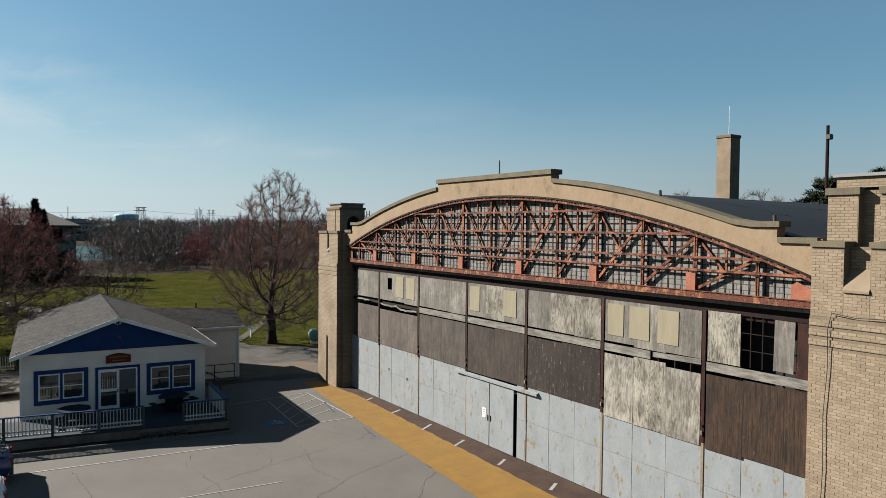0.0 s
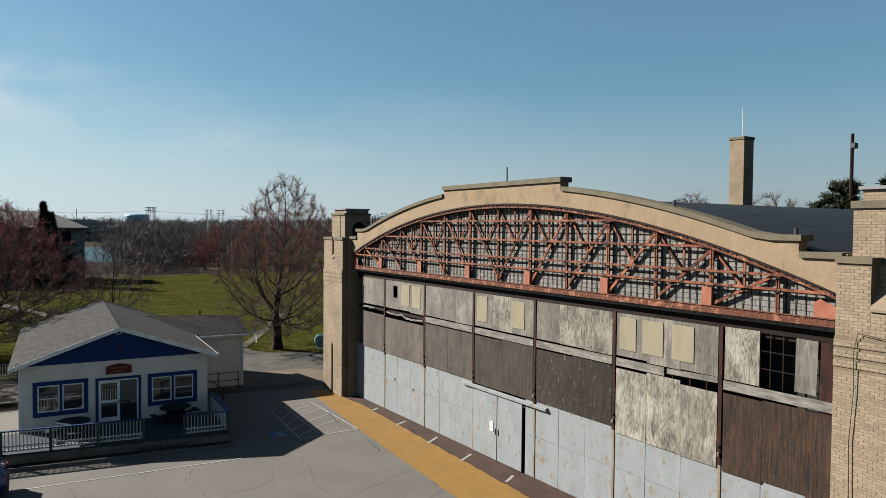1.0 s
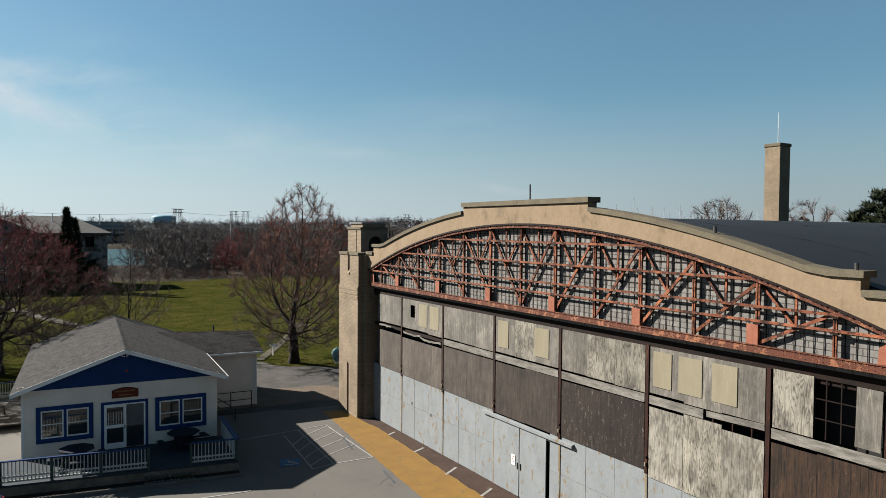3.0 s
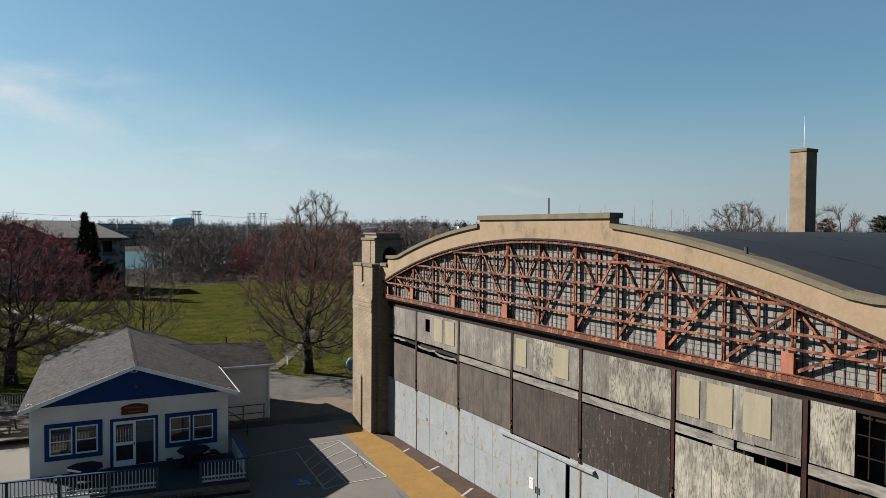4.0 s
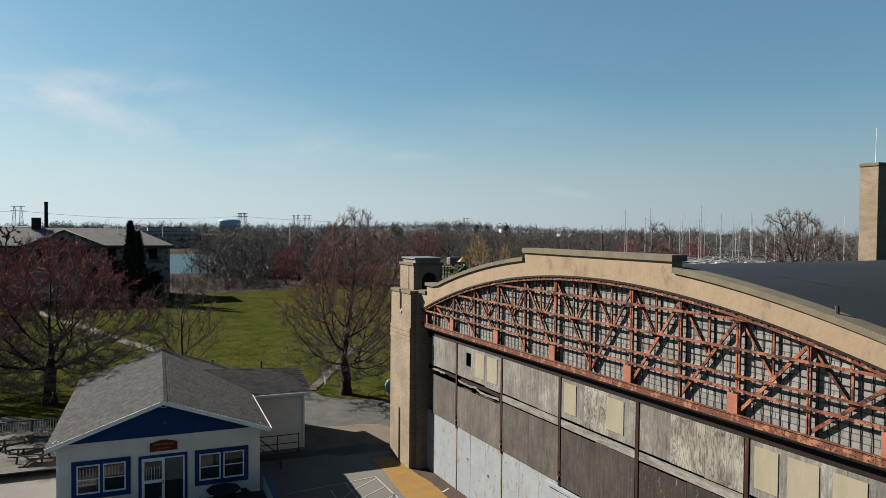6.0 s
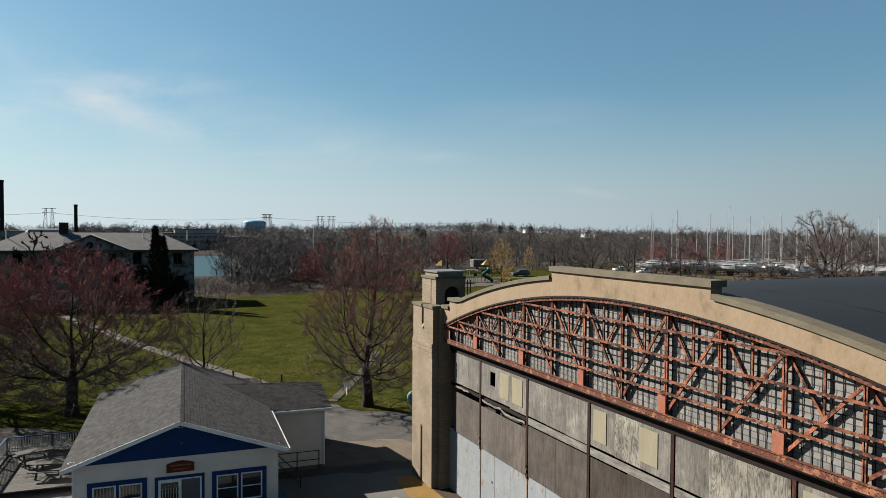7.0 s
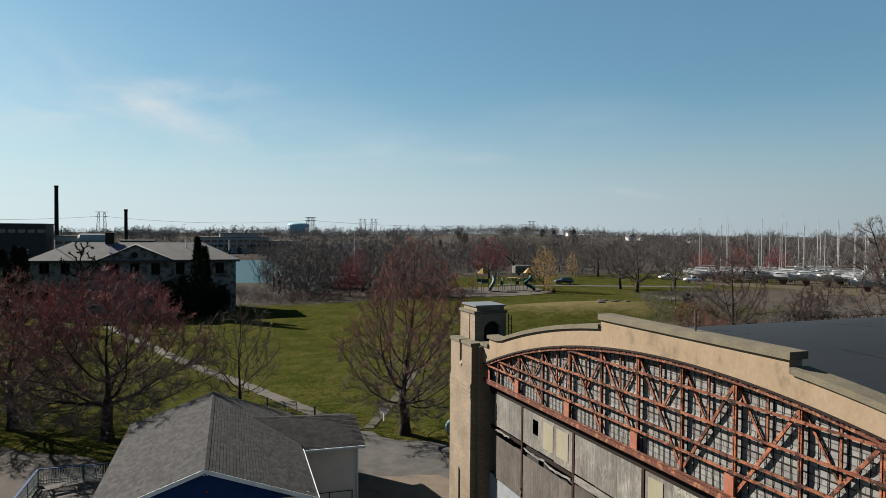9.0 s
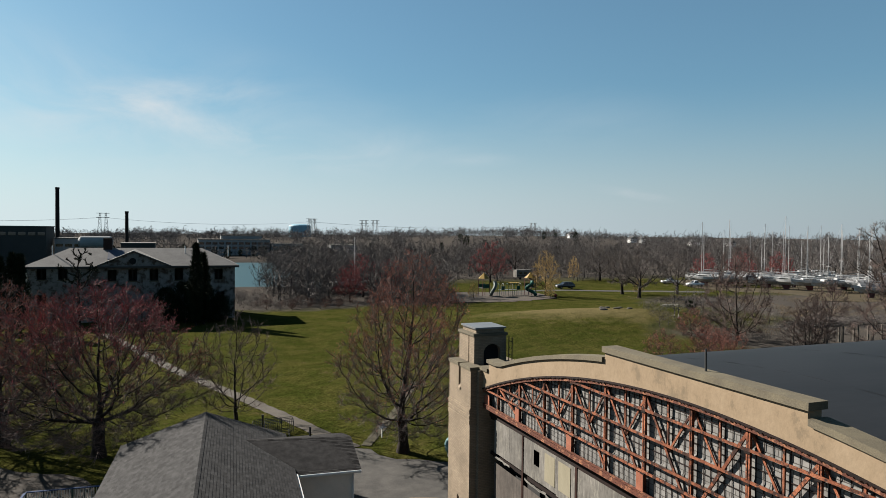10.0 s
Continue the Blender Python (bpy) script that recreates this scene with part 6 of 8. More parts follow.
maple = bare_tree("maple_tree", (19.4, 54.2, 0), "large bare maple tree with reddish buds on the lawn", 11, 14.2, 5.1, 0.36, twig_orange, 0.50, fork=2.2, per=6, sub=5, w=0.0084, twig_len=0.48, bud_from=0.12, twig=twig_grey, lean=(0.05, 0.0), low=0.10, count=2500, step=0.24, kill=0.48, belly=0.68, stiff=0.5)
tree_b = bare_tree("maple_tree", (-0.8, 60.2, 0), "broad bare maple tree with dark red buds", 12, 12.0, 7.4, 0.40, twig_red, 0.85, twig=twig_dark, fork=2.4, low=0.12, per=7, sub=3, w=0.0125, count=2200, step=0.26, kill=0.55, belly=0.66, bud_from=0.36)
tree_c = bare_tree("maple_tree", (-7.5, 65.1, 0), "bare maple tree with orange buds in its top", 23, 11.6, 6.6, 0.36, twig_orange, 0.85, twig=twig_dark, fork=2.0, low=0.12, per=5, sub=3, w=0.0115, count=2000, step=0.26, kill=0.55, bud_from=0.36)
tree_e = copy_thing(tree_c, pose(-16.0, 74.0, 0, 0, 0, 70))
small = bare_tree("young_tree", (8.7, 65.3, 0), "young bare tree with pale grey twigs", 13, 9.2, 3.3, 0.15, twig=twig_dark, per=4, sub=2, fork=1.1, w=0.011, twig_len=0.5, count=650, kill=0.48, belly=0.8, low=0.05)

# the trees round the mound and the boat yard
hill = bare_tree("park_tree", (112.6, 158.4, 0.1), "rounded bare tree on the lawn by the boat yard", 31, 12.0, 5.4, 0.36, per=5, sub=4, w=0.020, twig_len=0.8, fork=2.2, step=0.4, count=480, kill=0.85, group="bare trees by the boat yard")
for x, y, rz, k in ((109.8, 147.6, 80, 1.03), (127.3, 154.8, 200, 0.9), (137, 205, 20, 1.0), (120, 235, 130, 1.1)):
    c = copy_thing(hill, pose(x, y, float(land(x, y)), 0, 0, rz) @ Matrix.Scale(k, 4))
red_far = bare_tree("red_maple", (96.7, 205.7, 0), "crimson budding maple behind the playground", 33, 12.8, 6.0, 0.3, twig_red, 1.0, twig=twig_russet, per=5, sub=4, w=0.028, twig_len=0.9, fork=1.6, step=0.45, count=420, kill=0.9, bud_from=0.0)
for x, y, rz, k in ((40, 158, 50, 0.62), (46, 170, 160, 0.8), (52, 168, 250, 0.7), (168, 190, 10, 0.75), (176, 182, 100, 0.8), (190, 180, 190, 0.8)):
    copy_thing(red_far, pose(x, y, float(land(x, y)), 0, 0, rz) @ Matrix.Scale(k, 4))
old = bare_tree("gnarled_tree", (174, 129.8, 0), "old gnarled bare tree leaning by the boat yard", 35, 20.0, 9.6, 0.75, per=5, sub=4, w=0.024, twig_len=1.0, fork=2.4, step=0.5, count=520, kill=1.1, lean=(-0.1, 0.1), low=0.1)
r1 = bare_tree("scrub_tree", (81.3, 86.4, 0.0), "grey bare scrub tree behind the hangar roof", 37, 14.4, 5.6, 0.26, twig=twig_dark, per=8, sub=4, w=0.013, twig_len=0.7, fork=0.7, step=0.33, count=520, kill=0.7, group="scrub trees behind the hangar")
for x, y, rz, k in ((88.0, 65.7, 120, 1.1), (64.2, 38.3, 200, 0.97), (84.0, 77.0, 70, 0.52), (86.2, 77.4, 160, 0.55), (113, 97, 200, 0.55)):
    copy_thing(r1, pose(x, y, float(land(x, y)), 0, 0, rz) @ Matrix.Scale(k, 4))
bush = bare_tree("budding_shrub", (64.0, 72.8, 0.1), "low shrub with rust-red twigs behind the roof", 39, 4.5, 3.0, 0.09, twig_orange, 0.3, twig=twig_russet, per=5, sub=4, w=0.010, twig_len=0.5, fork=0.25, step=0.22, count=420, kill=0.45, low=0.05, bud_from=0.0, group="rust-red shrubs")
for x, y, rz, k in ((68.5, 75, 100, 0.9), (61, 78, 200, 0.8), (76, 90, 50, 0.9), (70.5, 80, 10, 0.8)):
    copy_thing(bush, pose(x, y, float(land(x, y)), 0, 0, rz) @ Matrix.Scale(k, 4))
willow = bare_tree("willow_tree", (90.6, 159.9, 0.2), "straw-yellow willow beside the playground", 41, 11.0, 3.2, 0.16, twig_tan, 1.0, twig=twig_tan, per=6, sub=3, w=0.018, twig_len=0.8, fork=0.8, step=0.35, count=380, kill=0.6, bud_from=-0.5, group="straw-yellow willows")
for x, y, rz, k in ((129.8, 209.9, 100, 0.72), (70.0, 158, 30, 0.36), (116, 156, 30, 0.4), (88, 153, 60, 0.4)):
    copy_thing(willow, pose(x, y, float(land(x, y)), 0, 0, rz) @ Matrix.Scale(k, 4))


def sapling(seed, count, per, w, slim=0.30, fork=0.22):
    """A woodland tree one metre tall, in thin flat strips: to be set in numbers."""
    place, parent = colonise(seed, 10.0, slim * 10, fork * 10, 0.62, count, 1.1, (0.02, -0.03))
    girth = thickness(parent, 0.17)
    i = np.flatnonzero(parent >= 0)
    i = i[place[i][:, 2] > 0]
    a, b = place[parent[i]], place[i]
    s = unit(np.cross(b - a, rng.normal(size=a.shape)))
    g0, g1 = np.maximum(girth[parent[i]], w * 4)[:, None], np.maximum(girth[i], w * 4)[:, None]
    g0 = np.minimum(g0, g1 * 1.4)
    v = np.stack([a - s * g0, a + s * g0, b + s * g1, b - s * g1], 1).reshape(-1, 3)
    q = np.arange(len(i))[:, None] * 4
    f = np.concatenate([q + [0, 1, 2], q + [0, 2, 3]])
    j = i[girth[i] < girth.min() * 1.9]
    r1_, d1, l1 = sprays(place[parent[j]], place[j], per, 1.25, 0.40)
    v1, f1 = blades(r1_, d1, l1, np.full(len(r1_), w * 10))
    return np.concatenate([v, v1]) / 10, np.concatenate([f, f1 + len(v)])


def grove(name, spots, heights, kit, mats, label, category="woods"):
    """Many woodland trees as one mass, each turned and scaled by chance from a few kinds."""
    vs, fs, base = [], [], 0
    which = rng.integers(0, len(kit), len(spots))
    turn_ = rng.random(len(spots)) * math.tau
    fat = rng.uniform(0.8, 1.35, len(spots))
    for p, h, k, a, wide_ in zip(np.asarray(spots, float), heights, which, turn_, fat):
        v, f = kit[k]
        c, s_ = math.cos(a) * h * wide_, math.sin(a) * h * wide_
        vs.append(np.stack([v[:, 0] * c - v[:, 1] * s_ + p[0], v[:, 0] * s_ + v[:, 1] * c + p[1], v[:, 2] * h + p[2]], -1))
        fs.append(f + base)
        base += len(v)
    ob = raw(name, np.concatenate(vs), np.concatenate(fs), mats)
    return tagged(ob, label, category, kind="stuff")


def thicket(name, spots, heights, per, mats, label, category, wide=0.45, w=0.03, long=(0.10, 0.25)):
    """A mass of bare twigs: each spot a clump of thin blades that rise and splay."""
    spots, heights = np.asarray(spots, float), np.asarray(heights, float)
    n = len(spots)
    root = np.repeat(spots, per, 0)
    h = np.repeat(heights, per)
    k = rng.random(n * per) ** 0.85
    ang = rng.random(n * per) * math.tau
    rad = wide * h * np.sin(np.clip(k, 0, 1) * 2.5 + 0.25) * np.sqrt(rng.random(n * per)) * 0.8
    root = root + np.stack([np.cos(ang) * rad, np.sin(ang) * rad, h * (0.02 + 0.82 * k)], -1)
    d = np.stack([np.cos(ang) * 0.6, np.sin(ang) * 0.6, 0.65 + 0 * ang], -1) + rng.normal(scale=0.55, size=(n * per, 3))
    v, f = blades(root, unit(d), h * rng.uniform(*long, n * per), w * rng.uniform(0.5, 1.3, n * per))
    sd = unit(np.tile([0, 0, 1.0], (n, 1)) + rng.normal(scale=0.08, size=(n, 3)))
    v2, f2 = blades(spots, sd, heights * 0.85, np.full(n, w * 2.5))
    ob = raw(name, np.concatenate([v, v2]), np.concatenate([f, f2 + len(v)]), mats)
    return tagged(ob, label, category, kind="stuff")


def scatter(n, x0, x1, y0, y1):
    x, y = rng.uniform(x0, x1, n), rng.uniform(y0, y1, n)
    return np.stack([x, y, land(x, y)], -1)


# distance haze is put into this greyer, flatter woods colour
woods_mat = surface("far_woods", (0.27, 0.250, 0.246), (0.160, 0.148, 0.146), 11, 0.95, bump=0, grain=0.08, piece=0.25, tone=0.80)
brush_mat = surface("grey_brush", (0.255, 0.228, 0.216), (0.130, 0.114, 0.107), 4, 0.95, bump=0, grain=0.15, piece=0.45, tone=0.80)
brush_red = surface("russet_brush", (0.25, 0.128, 0.090), (0.155, 0.09, 0.068), 4, 0.95, bump=0, grain=0.15, piece=0.35, tone=0.80)
reed_mat = surface("dry_reeds", (0.30, 0.225, 0.135), (0.21, 0.155, 0.095), 4, 0.95, bump=0, grain=0.15, piece=0.3, tone=0.80)
green_mat = surface("dark_evergreen", (0.045, 0.062, 0.026), (0.028, 0.042, 0.019), 3, 0.9, bump=0, grain=0.2, piece=0.4)
near_kit = [sapling(61 + i, 150, 5, 0.0017, 0.26 + 0.05 * i, 0.10 + 0.05 * i) for i in range(4)]
mid_kit = [sapling(71 + i, 90, 4, 0.0029, 0.28 + 0.04 * i, 0.14 + 0.05 * i) for i in range(4)]
far_kit = [sapling(81 + i, 24, 4, 0.0070, 0.33 + 0.04 * i, 0.12 + 0.05 * i) for i in range(4)]

# brush on the creek's bank
s = np.concatenate([scatter(170, 25, 66, 160, 206), scatter(40, 30, 66, 150, 170)])
s = s[~((np.abs(s[:, 0] - 7 - 0.234 * (s[:, 1] - 15)) < 4.5) & (s[:, 1] < 186))]
grove("bank_trees", s, rng.uniform(6.0, 12.5, len(s)), near_kit, brush_mat, "tangled grey-brown small trees on the creek bank")
s = s[::2]
thicket("bank_brush", s, rng.uniform(2.5, 5.0, len(s)), 420, brush_mat, "low grey-brown brush on the creek bank", "brush", wide=0.8, w=0.018)
s = scatter(120, 44, 80, 206, 395)
thicket("creek_thicket", s + np.array([2.0, 1.5, 0.0]), rng.uniform(2.5, 5, len(s)), 200, brush_mat, "dense brush beside the creek", "brush", wide=0.8, w=0.04)
grove("creek_woods", s, rng.uniform(7, 13, len(s)), mid_kit, brush_mat, "bare grey woods beside the creek")
s = scatter(75, 15.5, 34, 146, 186)
thicket("shore_brush", s, rng.uniform(1.2, 2.8, len(s)), 230, brush_mat, "thin grey brush along the creek's edge", "brush", wide=0.8, w=0.018)
s = scatter(55, 18, 62, 147, 158)
thicket("russet_brush", s, rng.uniform(1.2, 2.6, len(s)), 300, brush_red, "low russet brush along the lawn's edge", "brush", wide=0.8, w=0.020)
s = scatter(95, 60, 150, 200, 300)
thicket("park_thicket", s + np.array([2.0, 1.5, 0.0]), rng.uniform(3, 7, len(s)), 220, brush_mat, "dense bare brush behind the playground", "brush", wide=0.8, w=0.035)
grove("park_woods", s, rng.uniform(7, 12.5, len(s)), near_kit, brush_mat, "bare grey woods behind the playground")
s = scatter(62, 74, 104, 84, 108)
thicket("scrub", s, rng.uniform(1.0, 2.6, len(s)), 330, brush_mat, "grey-brown scrub behind the hangar", "brush", wide=0.8, w=0.014)
s = scatter(16, 74, 100, 84, 106)
grove("scrub_saplings", s, rng.uniform(2.5, 5.5, len(s)), near_kit, brush_mat, "thin bare saplings behind the hangar")
s = np.concatenate([scatter(50, 88, 150, 86, 118), scatter(120, 106, 185, 98, 146)])
thicket("dry_reeds", s, rng.uniform(0.6, 1.3, len(s)), 280, reed_mat, "straw-coloured dry reeds", "reeds", wide=2.6, w=0.016)
s = scatter(150, 130, 330, 195, 330)
thicket("yard_thicket", s + np.array([2.0, 1.5, 0.0]), rng.uniform(3, 7, len(s)), 200, brush_mat, "dense bare brush behind the boat yard", "brush", wide=0.8, w=0.045)
grove("yard_woods", s, rng.uniform(8, 13.5, len(s)), mid_kit, brush_mat, "bare woods behind the boat yard")
s = scatter(80, 190, 330, 90, 195)
grove("edge_woods", s, rng.uniform(7, 13, len(s)), mid_kit, brush_mat, "bare woods beside the boat yard")
s = scatter(45, -60, -20, 90, 135)
grove("left_woods", s, rng.uniform(5, 10, len(s)), near_kit, brush_mat, "bare trees beside the empty house")
s = np.concatenate([scatter(30, -22, 12, 150, 200), scatter(40, -75, -22, 140, 200)])
grove("rear_woods", s, rng.uniform(4, 8, len(s)), near_kit, brush_mat, "bare trees behind the empty house")
s = scatter(420, 60, 420, 215, 420)
s = s[(s[:, 1] > 230) | (s[:, 0] > 120)]
grove("middle_woods", s, rng.uniform(7, 13.5, len(s)), mid_kit, brush_mat, "grey-brown bare woods beyond the park")
thicket("middle_thicket", s + np.array([2.5, 1.5, 0.0]), rng.uniform(4, 8, len(s)), 170, brush_mat, "dense bare understorey beyond the park", "woods", wide=0.8, w=0.055)
# woods out to the horizon
ang = rng.uniform(-0.62, 1.30, 1750)
dist = 390 + 640 * rng.random(1750) ** 0.8
sx, sy = 4 + np.sin(ang) * dist, 8 + np.cos(ang) * dist
keep = ~((sx < 90) & (sy < 470))
spots = np.stack([sx, sy, land(sx, sy)], -1)[keep]
grove("far_woods", spots, rng.uniform(8.5, 12.5, len(spots)), far_kit, woods_mat, "grey-brown bare woods along the horizon")
ang = rng.uniform(-0.62, 1.30, 400)
dist = rng.uniform(1010, 1110, 400)
sx, sy = 4 + np.sin(ang) * dist, 8 + np.cos(ang) * dist
grove("horizon_woods", np.stack([sx, sy, land(sx, sy)], -1), rng.uniform(15, 19, 400), far_kit, woods_mat, "taller bare woods on the last ridge")
ridge = np.stack([sx, sy, land(sx, sy)], -1)
thicket("ridge_thicket", ridge, rng.uniform(11, 16, len(ridge)), 130, woods_mat, "dense bare crowns on the last ridge", "woods", wide=0.9, w=0.13)
spots = spots[::2] + np.array([3.0, 2.0, 0.0])
thicket("far_thicket", spots, rng.uniform(6, 10, len(spots)), 150, woods_mat, "dense bare understorey of the far woods", "woods", wide=0.9, w=0.12)
s = scatter(150, -130, 110, 394, 432)
grove("shore_trees", s, rng.uniform(4, 8, len(s)), far_kit, woods_mat, "bare trees along the far shore")
s = scatter(24, 90, 330, 330, 560)
thicket("dark_pines", s, rng.uniform(6, 9, len(s)), 260, green_mat, "dark pines among the bare woods", "woods", wide=0.3, w=0.22)
s = scatter(90, -130, 90, 396, 470)
thicket("shore_evergreens", s, rng.uniform(4, 8, len(s)), 240, green_mat, "dark evergreens on the far shore", "woods", wide=0.4, w=0.22)

# ---- the park ----
path_mat = surface("pale_path", (0.185, 0.162, 0.135), (0.125, 0.108, 0.088), 1.2, 0.95, bump=0.4, fine=20, third=(0.16, 0.13, 0.10), third_size=1.5, third_at=0.62)


def ribbon(name, pts, w, label, z=0.02, mats=path_mat, n=10):
    P = [Vector((x, y, 0)) for x, y in pts]
    line = []
    for i in range(len(P) - 1):
        p0, p1, p2, p3 = P[max(i - 1, 0)], P[i], P[i + 1], P[min(i + 2, len(P) - 1)]
        for k in range(n):
            t = k / n
            line.append(0.5 * ((2 * p1) + (p2 - p0) * t + (2 * p0 - 5 * p1 + 4 * p2 - p3) * t * t + (3 * p1 - p0 - 3 * p2 + p3) * t ** 3))
    line.append(P[-1])
    bm = bmesh.new()
    prev = None
    r = random.Random(9)
    for i, p in enumerate(line):
        d = (line[min(i + 1, len(line) - 1)] - line[max(i - 1, 0)]).normalized()
        s = Vector((-d.y, d.x, 0)) * (w / 2)
        row = []
        for q in (p + s * r.uniform(0.9, 1.1), p - s * r.uniform(0.9, 1.1)):
            row.append(bm.verts.new((q.x, q.y, float(land(q.x, q.y)) + z)))
        if prev:
            bm.faces.new([prev[0], prev[1], row[1], row[0]])
        prev = row
    bmesh.ops.recalc_face_normals(bm, faces=bm.faces)
    return tagged(part(name, bm, mats), label, "path", kind="structure")


ribbon("footpath", [(16.2, 56.2), (13.6, 63.9), (11.6, 69.7), (9.6, 75.4), (7.3, 81.4), (3.5, 91.1), (-1.3, 107.3), (-6, 122)], 1.35, "pale worn footpath across the lawn")
ribbon("side_path", [(17.2, 56.4), (19.2, 59.8), (22.6, 65.8), (25.5, 71.5), (27.5, 75.5)], 0.75, "narrow worn path past the maple", mats=surface("worn_grass_path", (0.17, 0.15, 0.115), (0.115, 0.105, 0.06), 0.8, 1.0, bump=0.4, fine=15))
ribbon("park_drive", [(60, 168), (84, 172), (108, 172), (128, 162), (140, 158)], 4.0, "grey park drive behind the mound", z=0.015, mats=drive_grit)
flat("yard_ground", wavy([(150, 128), (205, 108), (250, 150), (230, 195), (160, 200), (147, 172)], 1.5, 6), 0.03, surface("yard_gravel", (0.150, 0.115, 0.068), (0.11, 0.092, 0.050), 4, 0.95, bump=0.3, fine=6), "brown gravel of the boat yard", "gravel yard")
flat("play_bark", wavy([(62, 150), (76, 147.5), (90, 153), (92, 170), (72, 174), (62, 166)], 0.6, 2), 0.12, surface("bark_mulch", (0.17, 0.14, 0.115), (0.12, 0.10, 0.085), 2, 1.0, bump=0.6, fine=10), "grey-brown mulch under the playground", "mulch", thick=0.3)

# sign and reel by the maple
sign = thing("sign_post", (18.9, 58.0, 0), "small white slanted sign on a post", "sign", rz=20, local=True)
part("post", boxed(-0.04, 0.04, -0.04, 0.04, 0, 0.85), white_trim, sign)
part("panel", barred((-0.3, 0, 0.85), (0.3, 0, 0.85), 0.45, 0.03, (0, -0.5, 0.85)), white_trim, sign)
teal = surface("pale_teal_paint", (0.42, 0.72, 0.76), (0.34, 0.62, 0.67), 0.4, 0.6, bump=0.1, fine=20)
reel = thing("propane_tank", (22.4, 52.4, 0), "pale teal round tank on its side on legs", "tank", rz=70, local=True)
bm = bmesh.new()
for (x0, r0), (x1, r1_) in zip([(-0.62, 0.30), (-0.45, 0.48), (0.45, 0.48)], [(-0.45, 0.48), (0.45, 0.48), (0.62, 0.30)]):
    rod(bm, (x0, 0, 0.68), (x1, 0, 0.68), r0, r1_, 20)
part("shell", bm, teal, reel, smooth=False)
for x in (-0.35, 0.35):
    part("leg", boxed(x - 0.05, x + 0.05, -0.3, 0.3, 0, 0.3), white_trim, reel)
part("valve", rodded((-0.62, 0, 0.68), (-0.95, 0, 0.68), 0.05), dark_steel, reel)
# crowd barriers stacked beside the footpath
barrier_steel = plain("galvanised_barrier", (0.20, 0.20, 0.205), 0.45, 0.5)


def barrier(m):
    """A steel crowd barrier: a rounded tube frame with upright bars."""
    t = thing("crowd_barrier", (0, 0, 0), "grey steel crowd barrier leaning in a stack by the footpath", "barrier", group="stacked crowd barriers", local=True)
    bm = bmesh.new()
    L, H, c = 1.15, 1.08, 0.18
    loop = [(-L, 0.22), (-L, H - c), (-L + 0.05, H - 0.05), (-L + c, H), (L - c, H), (L - 0.05, H - 0.05), (L, H - c), (L, 0.22)]
    for (xa, za), (xb, zb) in zip(loop, loop[1:] + loop[:1]):
        rod(bm, (xa, 0, za), (xb, 0, zb), 0.022, 0.022, 6)
    part("frame", bm, barrier_steel, t)
    for i in range(1, 14):
        x = -L + i * 2 * L / 14
        part("bar", rodded((x, 0, 0.22), (x, 0, H), 0.009, 0.009, 4), barrier_steel, t)
    for x in (-0.8, 0.8):
        part("foot", barred((x, -0.26, 0.02), (x, 0.26, 0.02), 0.04, 0.03), barrier_steel, t)
        part("foot_post", rodded((x, 0, 0.02), (x, 0, 0.24), 0.02, 0.02, 5), barrier_steel, t)
    t.matrix_basis = m
    return t


first_barrier = barrier(pose(10.6, 60.6, 0, 0, 0, 8))
for i in range(1, 9):
    copy_thing(first_barrier, pose(10.6 + (0.9 if i % 2 else 0.0) + 0.03 * i, 60.6 + 0.20 * i, 0, 4 - i, 0, 8 + (i % 3)))

# ---- the empty house ----
HY = 137.0
stone_white = surface("peeling_whitewash", (0.41, 0.395, 0.38), (0.25, 0.228, 0.21), 0.9, 0.9, bump=0.3, fine=8, third=(0.13, 0.095, 0.075), third_size=0.9, third_at=0.50, grain=0.2, tone=0.8)
slate = surface("pale_grey_slates", (0.27, 0.26, 0.25), (0.21, 0.20, 0.195), 1.5, 0.9, bump=0.3, fine=5, grain=0.2, third=(0.12, 0.11, 0.11), third_size=1.2, third_at=0.66, tone=0.9)
dark_trim = plain("dark_eave_trim", (0.05, 0.045, 0.04))
house = thing("empty_house", (-2.5, HY + 6, 0), "long derelict two-storey house with peeling walls", "house")
X0, X1, HE = -18.9, 13.8, 9.35
holes = [(-16.8, 7.3, 9.2), (-13.7, 7.3, 9.2), (-6.3, 6.9, 8.85), (-3.05, 6.9, 8.85), (0.3, 6.9, 8.85), (4.35, 6.95, 8.9), (11.0, 6.95, 8.85), (11.3, 2.9, 4.8), (7.6, 2.9, 4.8), (-16.8, 2.9, 4.8)]
# front wall with its openings, built in columns
cols = sorted({X0, X1} | {x + s * 0.7 for x, _, _ in holes for s in (-1, 1)})
bm = bmesh.new()
for a, b in zip(cols, cols[1:]):
    m = (a + b) / 2
    spans = sorted((z0, z1) for x, z0, z1 in holes if abs(x - m) < 0.7)
    z = 0.0
    for z0, z1 in spans:
        box(bm, a, b, HY, HY + 0.4, z, z0)
        z = z1
    box(bm, a, b, HY, HY + 0.4, z, HE)
bmesh.ops.remove_doubles(bm, verts=bm.verts, dist=0.001)
hw = part("wall", bm, stone_white, house, "peeling whitewashed brick front")
for x in (X0, X1 - 0.4):
    part("wall", boxed(x, x + 0.4, HY + 0.4, HY + 12, 0, HE), stone_white, house)
part("wall", boxed(X0, X1, HY + 11.6, HY + 12, 0, HE), stone_white, house)
part("floor_slab", boxed(X0 + 0.4, X1 - 0.4, HY + 0.4, HY + 11.6, 4.9, 5.2), dark_trim, house)
